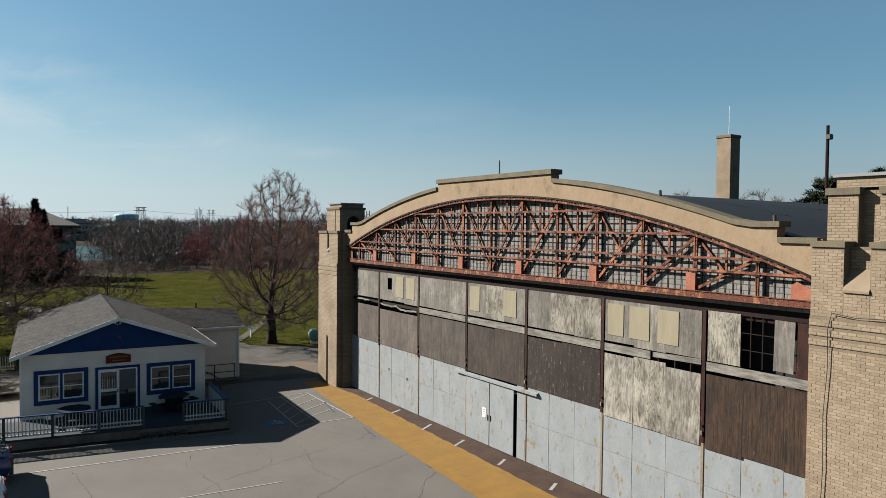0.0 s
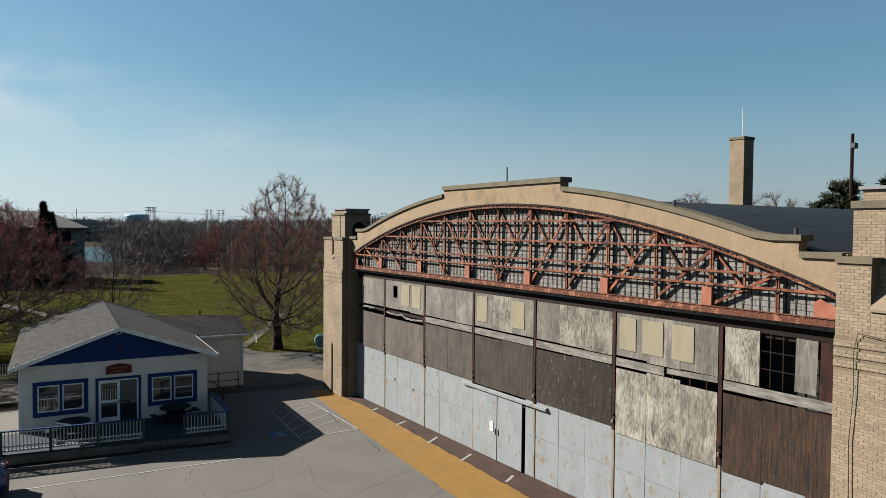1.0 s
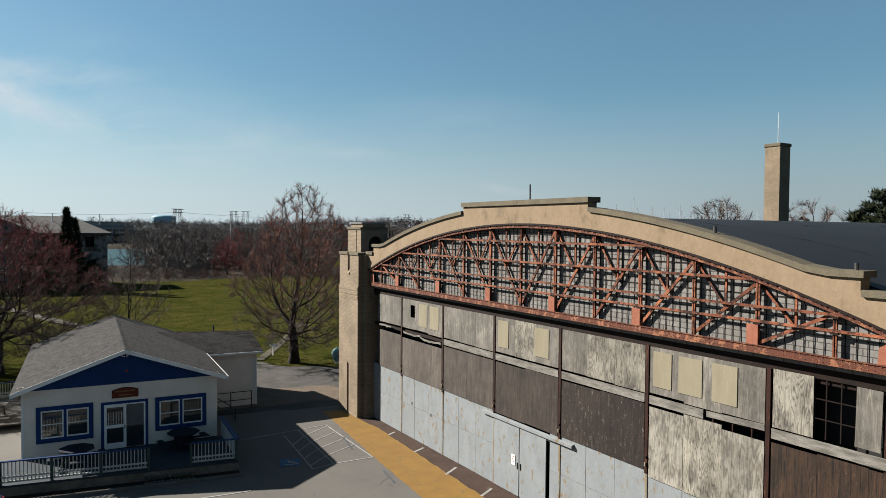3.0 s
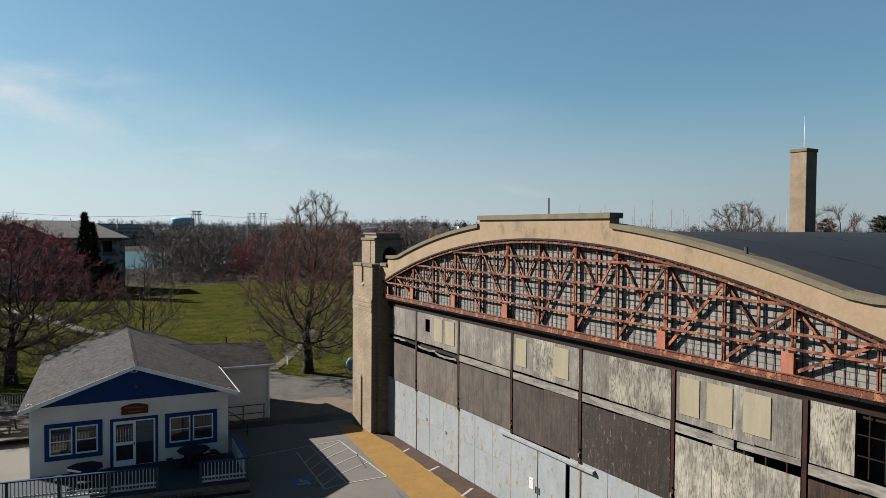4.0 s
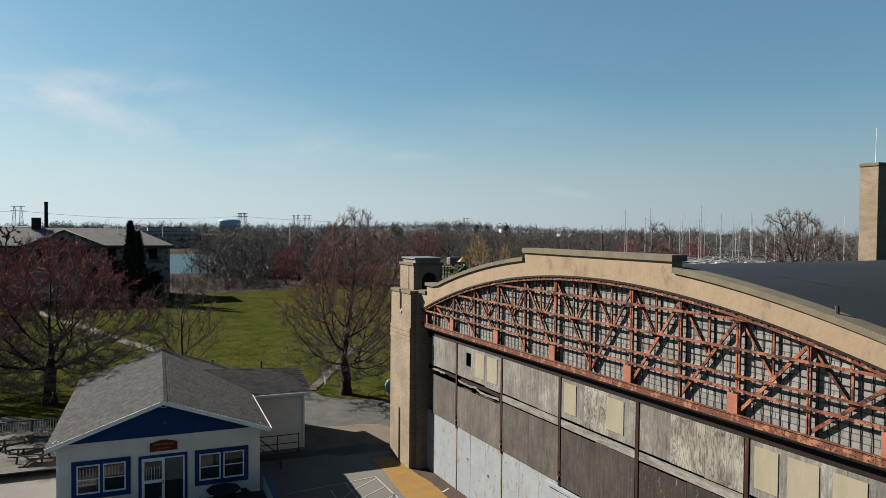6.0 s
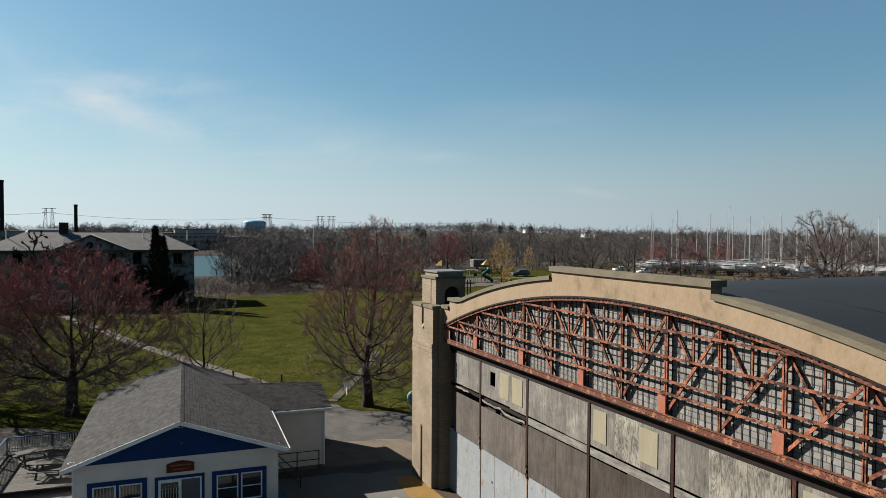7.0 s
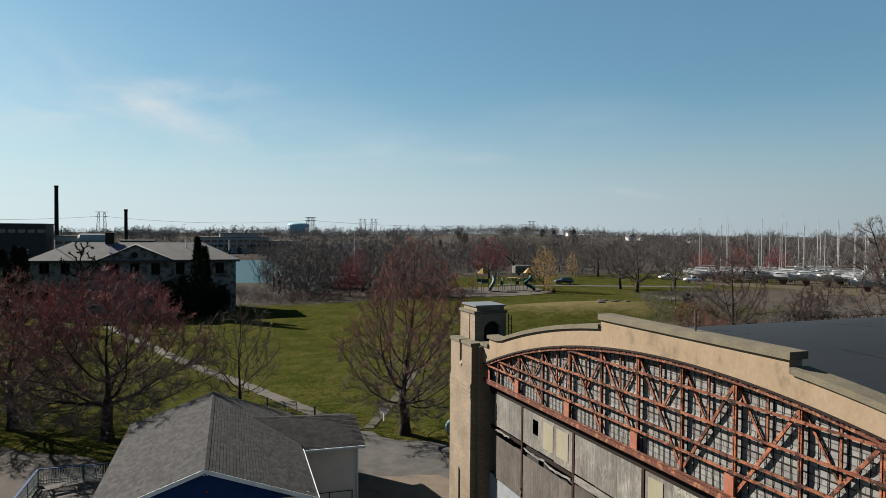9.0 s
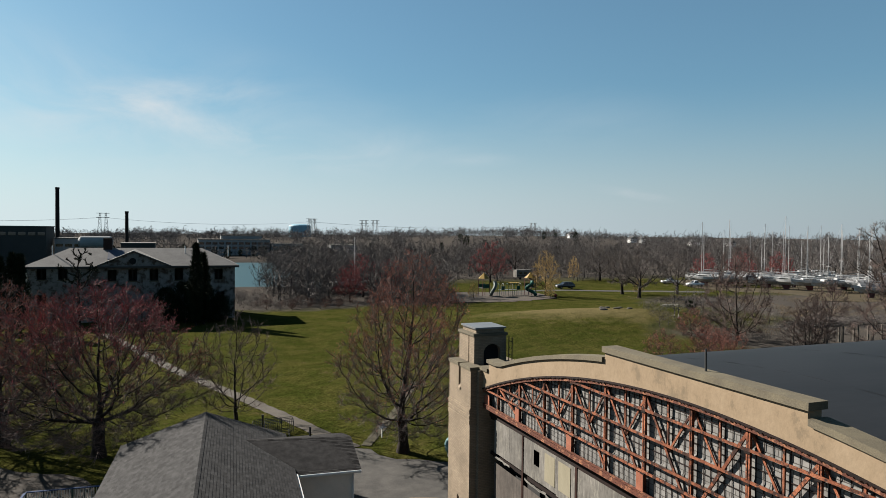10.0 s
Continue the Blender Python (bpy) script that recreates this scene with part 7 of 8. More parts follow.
part("partition", boxed(X0 + 0.4, X1 - 0.4, HY + 5.0, HY + 5.2, 0.0, HE), dark_trim, house)
for x, z0, z1 in holes:
    wn_ = part("window", boxed(x - 0.8, x + 0.8, HY - 0.08, HY + 0.05, z0 - 0.15, z0), coping_stone, house, "gaping window without glass")
    part("mullion", boxed(x - 0.04, x + 0.04, HY + 0.15, HY + 0.2, z0, z1), dark_trim, wn_)
ov = 0.7
RY, RH = HY + 6, 12.3
for pts in ([(X0 - ov, HY - ov, HE), (X1 + ov, HY - ov, HE), (X1 - 5.5, RY, RH), (X0 + 5.5, RY, RH)],
            [(X0 - ov, HY + 12 + ov, HE), (X1 + ov, HY + 12 + ov, HE), (X1 - 5.5, RY, RH), (X0 + 5.5, RY, RH)],
            [(X0 - ov, HY - ov, HE), (X0 - ov, HY + 12 + ov, HE), (X0 + 5.5, RY, RH)],
            [(X1 + ov, HY - ov, HE), (X1 + ov, HY + 12 + ov, HE), (X1 - 5.5, RY, RH)]):
    bm = bmesh.new()
    slab(bm, pts, (0, 0, 0.15))
    part("roof", bm, slate, house, "worn pale slate hip roof")
part("eave", boxed(X0 - ov, X1 + ov, HY - ov - 0.02, HY - ov + 0.1, HE - 0.22, HE + 0.12), dark_trim, house)
bm = bmesh.new()
slab(bm, [(-8.4, HY - 0.5, 9.5), (2.9, HY - 0.5, 9.5), (-2.9, HY - 0.5, 11.9)], (0, 0.5, 0))
ped = part("pediment", bm, stone_white, house, "stone gable with a round window")
for a, b in (((-8.9, 9.35), (-2.9, 12.0)), ((3.3, 9.35), (-2.9, 12.0))):
    bm = bmesh.new()
    slab(bm, [(a[0], HY - 0.9, a[1]), (b[0], HY - 0.9, b[1]), (b[0], HY + 6, b[1] + 0.1), (a[0], HY + 6, a[1] + 0.1)], (0, 0, 0.16))
    part("gable_roof", bm, slate, house)
part("round_window", rodded((-3.03, HY - 0.56, 10.35), (-3.03, HY - 0.49, 10.35), 0.55, 0.55, 18), black, ped, "round gable window")
blue_tarp = plain("blue_tarp", (0.03, 0.06, 0.14))
part("tarp", barred((-7.2, HY + 3.2, 11.35), (-4.6, HY + 3.2, 11.35), 3.2, 0.05, (0, -0.45, 0.9)), blue_tarp, house, "dark blue tarpaulin patch on the roof")
hc = part("chimney", boxed(-8.1, -6.7, HY + 5.3, HY + 6.7, 11.5, 14.2), surface("dark_brick", (0.09, 0.06, 0.05), (0.065, 0.045, 0.04), 0.5, 0.9), house, "dark brick chimney")
for x in (-15.8, 12.9, 5.4):
    part("vent", rodded((x, HY + 4.0, 11.0), (x, HY + 4.0, 12.9), 0.08), white_trim, house)


def evergreen(loc, height, radius, seed, label, group=""):
    t = thing("evergreen", loc, label, "evergreen", group=group, local=True)
    part("trunk", rodded((0, 0, 0), (0, 0, height * 0.9), 0.22, 0.03), bark, t)
    g = np.random.default_rng(seed)
    n = int(height * 520)
    k = g.random(n)
    ang = g.random(n) * math.tau
    bulge = 1 + 0.35 * np.sin(ang * 3 + k * 9 + seed) + 0.22 * np.sin(ang * 7 - k * 17) + 0.18 * g.normal(size=n)
    rad = radius * np.sin(np.clip(k * 2.7 + 0.35, 0, math.pi)) ** 0.8 * bulge * (0.55 + 0.45 * g.random(n))
    root = np.stack([np.cos(ang) * rad, np.sin(ang) * rad, height * (0.03 + 0.93 * k)], -1)
    d = unit(np.stack([np.cos(ang) * 0.7, np.sin(ang) * 0.7, 0.9 + 0 * ang], -1) + g.normal(scale=0.4, size=(n, 3)))
    v, f = blades(root, d, 0.25 + 0.45 * g.random(n), np.full(n, 0.07))
    raw("foliage", v, f, green_mat, t)
    return t


evergreen((7.0, 128.0, 0), 14.0, 0.85, 1, "tall narrow dark cypress by the empty house")
evergreen((8.2, 129.5, 0), 12.3, 0.8, 2, "narrow dark cypress by the empty house")
for i, (x, y, h, r_) in enumerate(((5.2, 132.5, 7.0, 2.6), (8.5, 133.5, 6.4, 2.6), (2.2, 133.5, 6.0, 2.2), (11.0, 133.0, 4.5, 1.8))):
    evergreen((x, y, 0), h, r_, 10 + i, "dark overgrown yew against the empty house", "yews by the house")
for i, (x, y, h) in enumerate(((-20.6, 126.5, 11.9), (-19.0, 127, 12.4), (-18.0, 127.2, 12.2))):
    evergreen((x, y, 0), h, 0.9, 20 + i, "narrow dark cypress beside the empty house", "cypresses by the house")
bare_tree("leafy_tree", (-10.5, 131.0, 0), "small dark-leaved tree in front of the empty house", 57, 13.4, 3.0, 0.2, twig=green_mat, per=7, sub=3, w=0.085, twig_len=0.3, fork=5.5, step=0.4, count=110, kill=0.8)


def pine(loc, height, radius, seed, label, group):
    """A broad pine: boughs that reach out in uneven tiers, each hung with needle sprays."""
    t = thing("pine_tree", loc, label, "tree", group=group, local=True)
    part("trunk", rodded((0, 0, 0), (0, 0, height * 0.95), 0.25, 0.04), bark, t)
    g = np.random.default_rng(seed)
    roots, dirs = [], []
    for b in range(60):
        k = 0.15 + 0.83 * (b + g.random()) / 60
        a = b * 2.4 + g.normal() * 0.4
        reach = radius * (1.08 - k) ** 0.7 * g.uniform(0.55, 1.2)
        n = 230
        s_ = g.random(n) ** 0.7
        p = np.stack([np.cos(a) * reach * s_, np.sin(a) * reach * s_, height * k + reach * (0.28 * s_ - 0.10 * s_ * s_)], -1) + g.normal(scale=0.16 + 0.10 * reach * 0.5, size=(n, 3)) * [1, 1, 0.45]
        roots.append(p)
        dirs.append(unit(np.tile([np.cos(a) * 0.7, np.sin(a) * 0.7, 0.5], (n, 1)) + g.normal(scale=0.5, size=(n, 3))))
    roots, dirs = np.concatenate(roots), np.concatenate(dirs)
    v, f = blades(roots, dirs, g.uniform(0.25, 0.6, len(roots)), np.full(len(roots), 0.05))
    raw("foliage", v, f, green_mat, t)


for i, (x, y, h, r_) in enumerate(((58.0, 29.0, 14.2, 3.6), (60.0, 26.0, 14.8, 3.8), (61.5, 32.5, 12.6, 3.0), (66.0, 33.5, 13.4, 3.4), (196, 118, 15, 5.0), (188, 112, 12, 4.0), (205, 108, 16, 5.5), (150, 92, 8, 3.2))):
    pine((x, y, 0), h, r_ * 1.25, 30 + i, "broad dark green pine behind the yard", "pines behind the yard")

# ---- playground ----
teal_slide = surface("green_slide_plastic", (0.03, 0.17, 0.13), (0.025, 0.14, 0.11), 0.6, 0.45, bump=0)
roof_yellow = surface("yellow_roof_plastic", (0.55, 0.36, 0.08), (0.48, 0.31, 0.07), 0.6, 0.5, bump=0)
tube_grey = plain("grey_tube", (0.30, 0.32, 0.33), 0.5)
post_red = plain("maroon_post", (0.16, 0.03, 0.035), 0.5)


def play_tower(loc, rz, label):
    t = thing("play_tower", loc, label, "playground tower", group="play towers", rz=rz, local=True)
    for x in (-1, 1):
        for y in (-1, 1):
            part("post", rodded((x, y, 0), (x, y, 4.3), 0.08), post_red, t)
    part("platform", boxed(-1.05, 1.05, -1.05, 1.05, 1.9, 2.0), tube_grey, t)
    for y in (-1, 1):
        part("panel", boxed(-0.95, 0.95, y - 0.03, y + 0.03, 2.0, 2.9), teal_slide, t)
    bm = bmesh.new()
    top = bm.verts.new((0, 0, 5.7))
    ring = [bm.verts.new((1.55 * math.cos(a), 1.55 * math.sin(a), 4.3)) for a in (k * math.tau / 6 for k in range(6))]
    for k in range(6):
        bm.faces.new([ring[k], ring[(k + 1) % 6], top])
    bm.faces.new(ring[::-1])
    part("roof", bm, roof_yellow, t, "yellow pyramid roof")
    return t


play_tower((75.0, 163.0, 0.12), 10, "play tower with yellow roof and maroon posts")
play_tower((87.4, 162.0, 0.12), 30, "play tower with yellow roof and green spiral slide")


def tube_slide(loc, turns, label, mats):
    t = thing("spiral_slide", loc, label, "slide", group="spiral slides", local=True)
    bm = bmesh.new()
    pts = []
    for k in range(25):
        s_ = k / 24
        a = s_ * turns * math.tau
        pts.append((0.9 * math.cos(a) + s_ * 0.8, -0.9 * math.sin(a) - s_ * 0.4, 3.2 * (1 - s_) + 0.45))
    for p, q in zip(pts, pts[1:]):
        rod(bm, p, q, 0.42, 0.42, 10)
    part("tube", bm, mats, t)
    part("support", rodded((0, 0, 0), (0, 0, 2.6), 0.08), tube_grey, t)


tube_slide((85.0, 158.5, 0.12), 1.1, "dark green plastic spiral tube slide", teal_slide)
tube_slide((75.6, 160.2, 0.12), 0.5, "pale grey-green plastic tube slide", surface("pale_slide", (0.28, 0.33, 0.30), (0.22, 0.27, 0.25), 0.6, 0.5))
climb = thing("climbing_frame", (81.5, 162.0, 0.12), "climbing frame of grey arches and green panels", "climbing frame", local=True)
for i in range(6):
    x = -3 + i * 1.2
    bm = bmesh.new()
    for k in range(8):
        a0, a1 = math.pi * k / 8, math.pi * (k + 1) / 8
        rod(bm, (x, 0.7 * math.cos(a0), 2.4 + 0.6 * math.sin(a0)), (x, 0.7 * math.cos(a1), 2.4 + 0.6 * math.sin(a1)), 0.06, 0.06, 6)
    for y in (-0.7, 0.7):
        rod(bm, (x, y, 0), (x, y, 2.4), 0.06, 0.06, 6)
    part("arch", bm, tube_grey if i % 2 else teal_slide, climb)
part("deck", boxed(-2.8, 2.6, -0.6, 0.6, 1.4, 1.5), tube_grey, climb)
for x in (-2.5, 1.8):
    part("panel", boxed(x, x + 0.9, -0.72, -0.66, 1.5, 2.4), teal_slide, climb)
for i in range(5):
    part("roof_slat", boxed(0.2 + i * 0.5, 0.55 + i * 0.5, -0.8, 0.8, 3.1, 3.2), roof_yellow, climb)
ball = thing("red_ball", (91.5, 156.5, float(land(91.5, 156.5))), "round red play ball on the grass", "ball", local=True)
bm = bmesh.new()
bmesh.ops.create_uvsphere(bm, u_segments=14, v_segments=9, radius=0.42)
bmesh.ops.translate(bm, vec=(0, 0, 0.40), verts=bm.verts)
part("shell", bm, plain("ball_red", (0.35, 0.03, 0.02)), ball, smooth=True)

big = vehicle("parked_suv", (107.2, 178.0, 0.05), 175, "black SUV parked on the park drive", car_black)
big.scale = (1.18, 1.1, 1.12)
vehicle("pickup_truck", (149.8, 173.9, 0.05), 172, "white pickup truck in the boat yard", car_white, "pickup")
vehicle("pickup_truck", (150.0, 185.5, 0.05), 160, "white pickup truck behind another in the yard", car_white, "pickup")
camper = thing("camper_van", (114, 216, 0), "cream camper with dark windows behind the playground", "camper", rz=5, local=True)
part("body", boxed(-3.6, 3.0, -1.15, 1.15, 0.7, 3.3, bevel=0.12), surface("camper_cream", (0.42, 0.40, 0.36), (0.36, 0.34, 0.31), 1, 0.5), camper)
for x in (-2.6, -0.8, 1.2):
    part("window", boxed(x, x + 1.1, -1.18, -1.14, 1.9, 2.6), glass_dark, camper)
part("stripe", boxed(-3.5, 2.9, -1.17, -1.14, 1.2, 1.5), dark_steel, camper)
for x in (-2.2, 1.9):
    part("wheel", rodded((x, -1.18, 0.4), (x, -0.9, 0.4), 0.4, 0.4, 14), rubber, camper)
pale_wood = surface("pale_bench_wood", (0.34, 0.33, 0.28), (0.26, 0.25, 0.215), 0.4, 0.9, bump=0.2, fine=15)
for i, (x, y, rz) in enumerate(((93.3, 117.5, 30), (96.4, 117.8, 25), (99.6, 117.2, 35), (97.5, 121, 20), (101.5, 120.5, 28))):
    picnic_table((x, y, float(land(x, y))), rz, "pale weathered picnic table on the mound", pale_wood)
evergreen((97.2, 114.8, float(land(97.2, 114.8))), 1.6, 0.8, 51, "small dark round shrub below the picnic tables")

# pergola grown over with bare vines
perg = thing("pergola", (97, 79.5, 0), "long timber pergola covered with bare vines", "pergola")
post_wood = surface("grey_post_wood", (0.24, 0.22, 0.19), (0.17, 0.155, 0.135), 0.4, 0.9, bump=0.3, fine=15)
for i in range(8):
    x = 86.5 + i * 3.0
    for y in (78.2, 81.2):
        part("post", boxed(x - 0.11, x + 0.11, y - 0.11, y + 0.11, 0, 2.9), post_wood, perg)
    part("rafter", boxed(x - 0.07, x + 0.07, 77.4, 82.0, 3.1, 3.28), post_wood, perg)
for y in (78.2, 81.2):
    part("beam", boxed(85.8, 108.4, y - 0.09, y + 0.09, 2.9, 3.1), post_wood, perg)
n = 9000
root = np.stack([rng.uniform(85, 109, n), rng.uniform(77, 82.4, n), rng.uniform(3.0, 3.7, n)], -1)
v, f = blades(root, unit(rng.normal(size=(n, 3)) * [1, 1, 0.4]), rng.uniform(0.4, 1.1, n), np.full(n, 0.016))
raw("vines", v, f, brush_mat, perg)["kind"] = "stuff"

# ---- boat yard ----
hull_white = surface("white_gelcoat", (0.74, 0.74, 0.73), (0.58, 0.58, 0.57), 1.2, 0.35, bump=0, tone=1.0)
wrap = surface("white_shrink_wrap", (0.52, 0.53, 0.54), (0.40, 0.41, 0.42), 0.8, 0.5, bump=0.6, fine=2, tone=0.8)
hull_dark = plain("navy_hull", (0.02, 0.03, 0.06), 0.3)
keel_red = plain("red_antifouling", (0.20, 0.035, 0.03))
mast_alu = surface("mast_aluminium", (0.72, 0.72, 0.72), (0.62, 0.62, 0.62), 2, 0.4, bump=0, grain=0.05, tone=0.85)


def boat(loc, rz, length, mast, label, covered=False, hull=hull_white, boom=True, group="laid-up sailing boats"):
    b = thing("sailing_boat", loc, label, "boat", group=group, rz=rz, local=True)
    n = 9
    rings = []
    bm = bmesh.new()
    for i in range(n):
        t = i / (n - 1)
        x = (t - 0.5) * length
        beam = length * 0.155 * (1 - abs(2 * t - 0.85) ** 2.4 * 0.75) * (1 if t < 0.97 else 0.1)
        sheer = 2.9 + 0.35 * (2 * t - 0.9) ** 2
        deep = 1.3 + 0.5 * abs(2 * t - 0.9) ** 2
        rings.append([bm.verts.new(p) for p in ((x, -beam, sheer), (x, -beam * 0.93, (sheer + deep) / 2 + 0.15), (x, 0, deep), (x, beam * 0.93, (sheer + deep) / 2 + 0.15), (x, beam, sheer))])
    for a, c in zip(rings, rings[1:]):
        for k in range(4):
            bm.faces.new([a[k], c[k], c[k + 1], a[k + 1]])
        bm.faces.new([a[4], c[4], c[0], a[0]])
    bm.faces.new(rings[0])
    bm.faces.new(rings[-1][::-1])
    bmesh.ops.recalc_face_normals(bm, faces=bm.faces)
    part("hull", bm, hull, b, smooth=False)
    bm = bmesh.new()
    slab(bm, [(-length * 0.10, -0.12, 1.5), (length * 0.12, -0.12, 1.5), (length * 0.05, -0.12, 0.15), (-length * 0.09, -0.12, 0.15)], (0, 0.24, 0))
    part("keel", bm, keel_red, b)
    for x in (-length * 0.25, length * 0.2):
        for s_ in (-1, 1):
            part("jack_stand", barred((x, s_ * length * 0.13, 2.0), (x, s_ * length * 0.22, 0), 0.07, 0.07), dark_steel, b)
    if covered:
        bm = bmesh.new()
        slab(bm, [(-length * 0.5, -length * 0.15, 2.8), (-length * 0.5, 0, 3.9), (-length * 0.5, length * 0.15, 2.8)], (length * 0.86, 0, 0.1))
        bmesh.ops.subdivide_edges(bm, edges=bm.edges[:], cuts=3, use_grid_fill=True)
        for w_ in bm.verts:
            w_.co.z += 0.12 * math.sin(w_.co.x * 2.1) + rs.uniform(-0.06, 0.06)
        part("cover", bm, wrap, b, "white shrink-wrap cover")
    else:
        part("cabin", boxed(-length * 0.15, length * 0.22, -length * 0.085, length * 0.085, 2.9, 3.5, bevel=0.12), hull_white, b)
        part("coaming", boxed(-length * 0.42, -length * 0.17, -length * 0.10, length * 0.10, 2.95, 3.25, bevel=0.05), hull_white, b)
        for s_ in (-1, 1):
            part("cabin_window", boxed(-length * 0.08, length * 0.15, s_ * length * 0.086 - 0.01, s_ * length * 0.086 + 0.01, 3.1, 3.3), glass_dark, b)
            part("guard_rail", rodded((-length * 0.45, s_ * length * 0.12, 3.7), (length * 0.35, s_ * length * 0.10, 3.75), 0.03, 0.03, 5), mast_alu, b)
    if mast:
        part("mast", rodded((length * 0.08, 0, 2.9), (length * 0.08, 0, mast), 0.10, 0.07, 7), mast_alu, b)
        for z in (0.45, 0.7):
            part("spreader", barred((length * 0.08, -0.9, mast * z), (length * 0.08, 0.9, mast * z), 0.08, 0.05), mast_alu, b)
        for p, q in (((length * 0.49, 0, 3.2), (length * 0.09, 0, mast)), ((-length * 0.48, 0, 3.2), (length * 0.07, 0, mast)), ((length * 0.06, -length * 0.14, 3.0), (length * 0.08, 0, mast * 0.95)), ((length * 0.06, length * 0.14, 3.0), (length * 0.08, 0, mast * 0.95))):
            part("stay", rodded(p, q, 0.011, 0.011, 4), mast_alu, b)
        if boom:
            part("boom", rodded((length * 0.06, 0, 4.3), (-length * 0.35, 0, 4.2), 0.10, 0.10, 6), mast_alu, b)
    return b


for i, (x, y) in enumerate(((73.5, 109.5), (75, 110.4), (76.2, 109.2), (74.6, 111.4), (77.5, 110.2), (72.5, 107.8), (78.6, 108.8))):
    q = thing("rock", (x, y, float(land(x, y))), "low grey rock breaking the grass of the mound", "rock", group="rocks on the mound", local=True)
    bm = bmesh.new()
    bmesh.ops.create_icosphere(bm, subdivisions=2, radius=1)
    for w_ in bm.verts:
        w_.co *= 1 + 0.25 * noise.noise(w_.co * 1.7 + Vector((i * 5, 0, 0)))
    bmesh.ops.scale(bm, vec=(0.55 + 0.12 * (i % 3), 0.4, 0.20 + 0.05 * (i % 2)), verts=bm.verts)
    part("stone", bm, stone, q)
rb = random.Random(21)
yard = ((154.6, 175.2, 19.5), (160.5, 172.5, 17.2), (166.5, 176.5, 20.5), (165.9, 162.0, 19.0), (171.5, 168.5, 16.0), (168.8, 158.0, 16.8), (176.0, 164.0, 21.5),
        (172.3, 153.0, 17.0), (180.5, 160.0, 18.5), (174.0, 147.5, 16.0), (184.5, 152.0, 19.0), (179.0, 142.0, 17.5), (190.0, 147.0, 18.0), (186, 136, 19), (176.5, 178, 17), (186.5, 172, 18.5), (195, 160, 17.5), (190, 182, 17), (200, 172, 19), (205, 158, 18), (198, 146, 20), (208, 140, 17), (178, 188, 18), (165, 186, 16.5), (200, 132, 18.5), (212, 150, 19))
for i, (x, y, m) in enumerate(yard):
    cov = i in (11, 13)
    boat((x, y, 0.03), 140 + rb.uniform(-25, 25), rb.uniform(9.5, 12.5), m, "shrink-wrapped white sailing boat on stands" if cov else ("dark-hulled sailing boat laid up on stands" if i in (4, 10) else "white sailing boat laid up on stands"), cov, hull_dark if i in (4, 10) else hull_white)
for i, (x, y) in enumerate(((176, 137), (181.5, 131), (192, 128))):
    boat((x, y, 0.03), 120 + rb.uniform(-30, 30), rb.uniform(8, 10), 0, "shrink-wrapped motor boat on stands", True, group="wrapped boats")
for i in range(16):
    x, y = rb.uniform(158, 214), rb.uniform(126, 188)
    boat((x, y, 0.03), rb.uniform(100, 170), rb.uniform(6.5, 9), 0 if i % 3 else rb.uniform(13, 17), "small white boat laid up on stands among others", i % 4 == 1, group="small laid-up boats")
boat((45.8, 181, -0.2), 10, 10.5, 14.6, "white sailing boat laid up beside the creek")

# ---- far shore ----
pale_far = surface("pale_works_wall", (0.46, 0.47, 0.47), (0.38, 0.39, 0.39), 8, 0.8, bump=0, tone=0.95)
dark_far = surface("dark_works_wall", (0.13, 0.125, 0.12), (0.105, 0.10, 0.097), 8, 0.8, bump=0)
stack_grey = surface("dark_stack", (0.045, 0.042, 0.042), (0.035, 0.033, 0.033), 5, 0.9, bump=0)
steel_far = plain("pylon_steel", (0.22, 0.23, 0.24), 0.6, 0.3)


def works(x0, x1, y0, y1, top, mats, label, strips=()):
    z0 = float(land((x0 + x1) / 2, y0)) - 1
    b = thing("works_building", ((x0 + x1) / 2, (y0 + y1) / 2, z0), label, "industrial building", group="works on the far shore")
    w = part("wall", boxed(x0, x1, y0, y1, z0, top), mats, b)
    part("roof", boxed(x0 - 0.3, x1 + 0.3, y0 - 0.3, y1 + 0.3, top, top + 0.4), concrete, b)
    for s0, s1 in strips:
        n = max(2, int((x1 - x0) / 3.5))
        for i in range(n):
            a = x0 + (x1 - x0) * (i + 0.12) / n
            c = x0 + (x1 - x0) * (i + 0.88) / n
            part("window", boxed(a, c, y0 - 0.08, y0 + 0.02, s0, s1), glass_dark, b)
    return b


works(14.8, 56, 437, 455, 10.2, pale_far, "long pale two-storey works on the far shore", ((4.6, 6.2), (7.4, 8.8)))
works(28, 52, 445, 452, 12.6, pale_far, "pale rooftop storey of the works")
works(56.8, 75.5, 433, 445, 7.9, pale_far, "low pale shed on the far shore", ((5.4, 6.6),))
works(-92, -48.6, 342, 362, 16.6, dark_far, "dark flat-roofed works block", ((13.0, 14.4),))
works(-47, -36, 352, 366, 11.5, pale_far, "pale works shed with strip windows", ((8.0, 9.2),))
works(-20, -6, 345, 358, 9.5, dark_far, "low dark works shed")
works(88, 104, 410, 420, 7.5, pale_far, "pale shed among far trees")
tank = thing("storage_tank", (-29, 340, 3), "white horizontal storage tank on the far shore", "tank")
bm = bmesh.new()
for (a, ra), (b, rb_) in zip([(-36, 1.4), (-35, 2.5), (-23.5, 2.5)], [(-35, 2.5), (-23.5, 2.5), (-22.5, 1.4)]):
    rod(bm, (a, 338, 10.3), (b, 338, 10.3), ra, rb_, 18)
part("shell", bm, pale_far, tank)
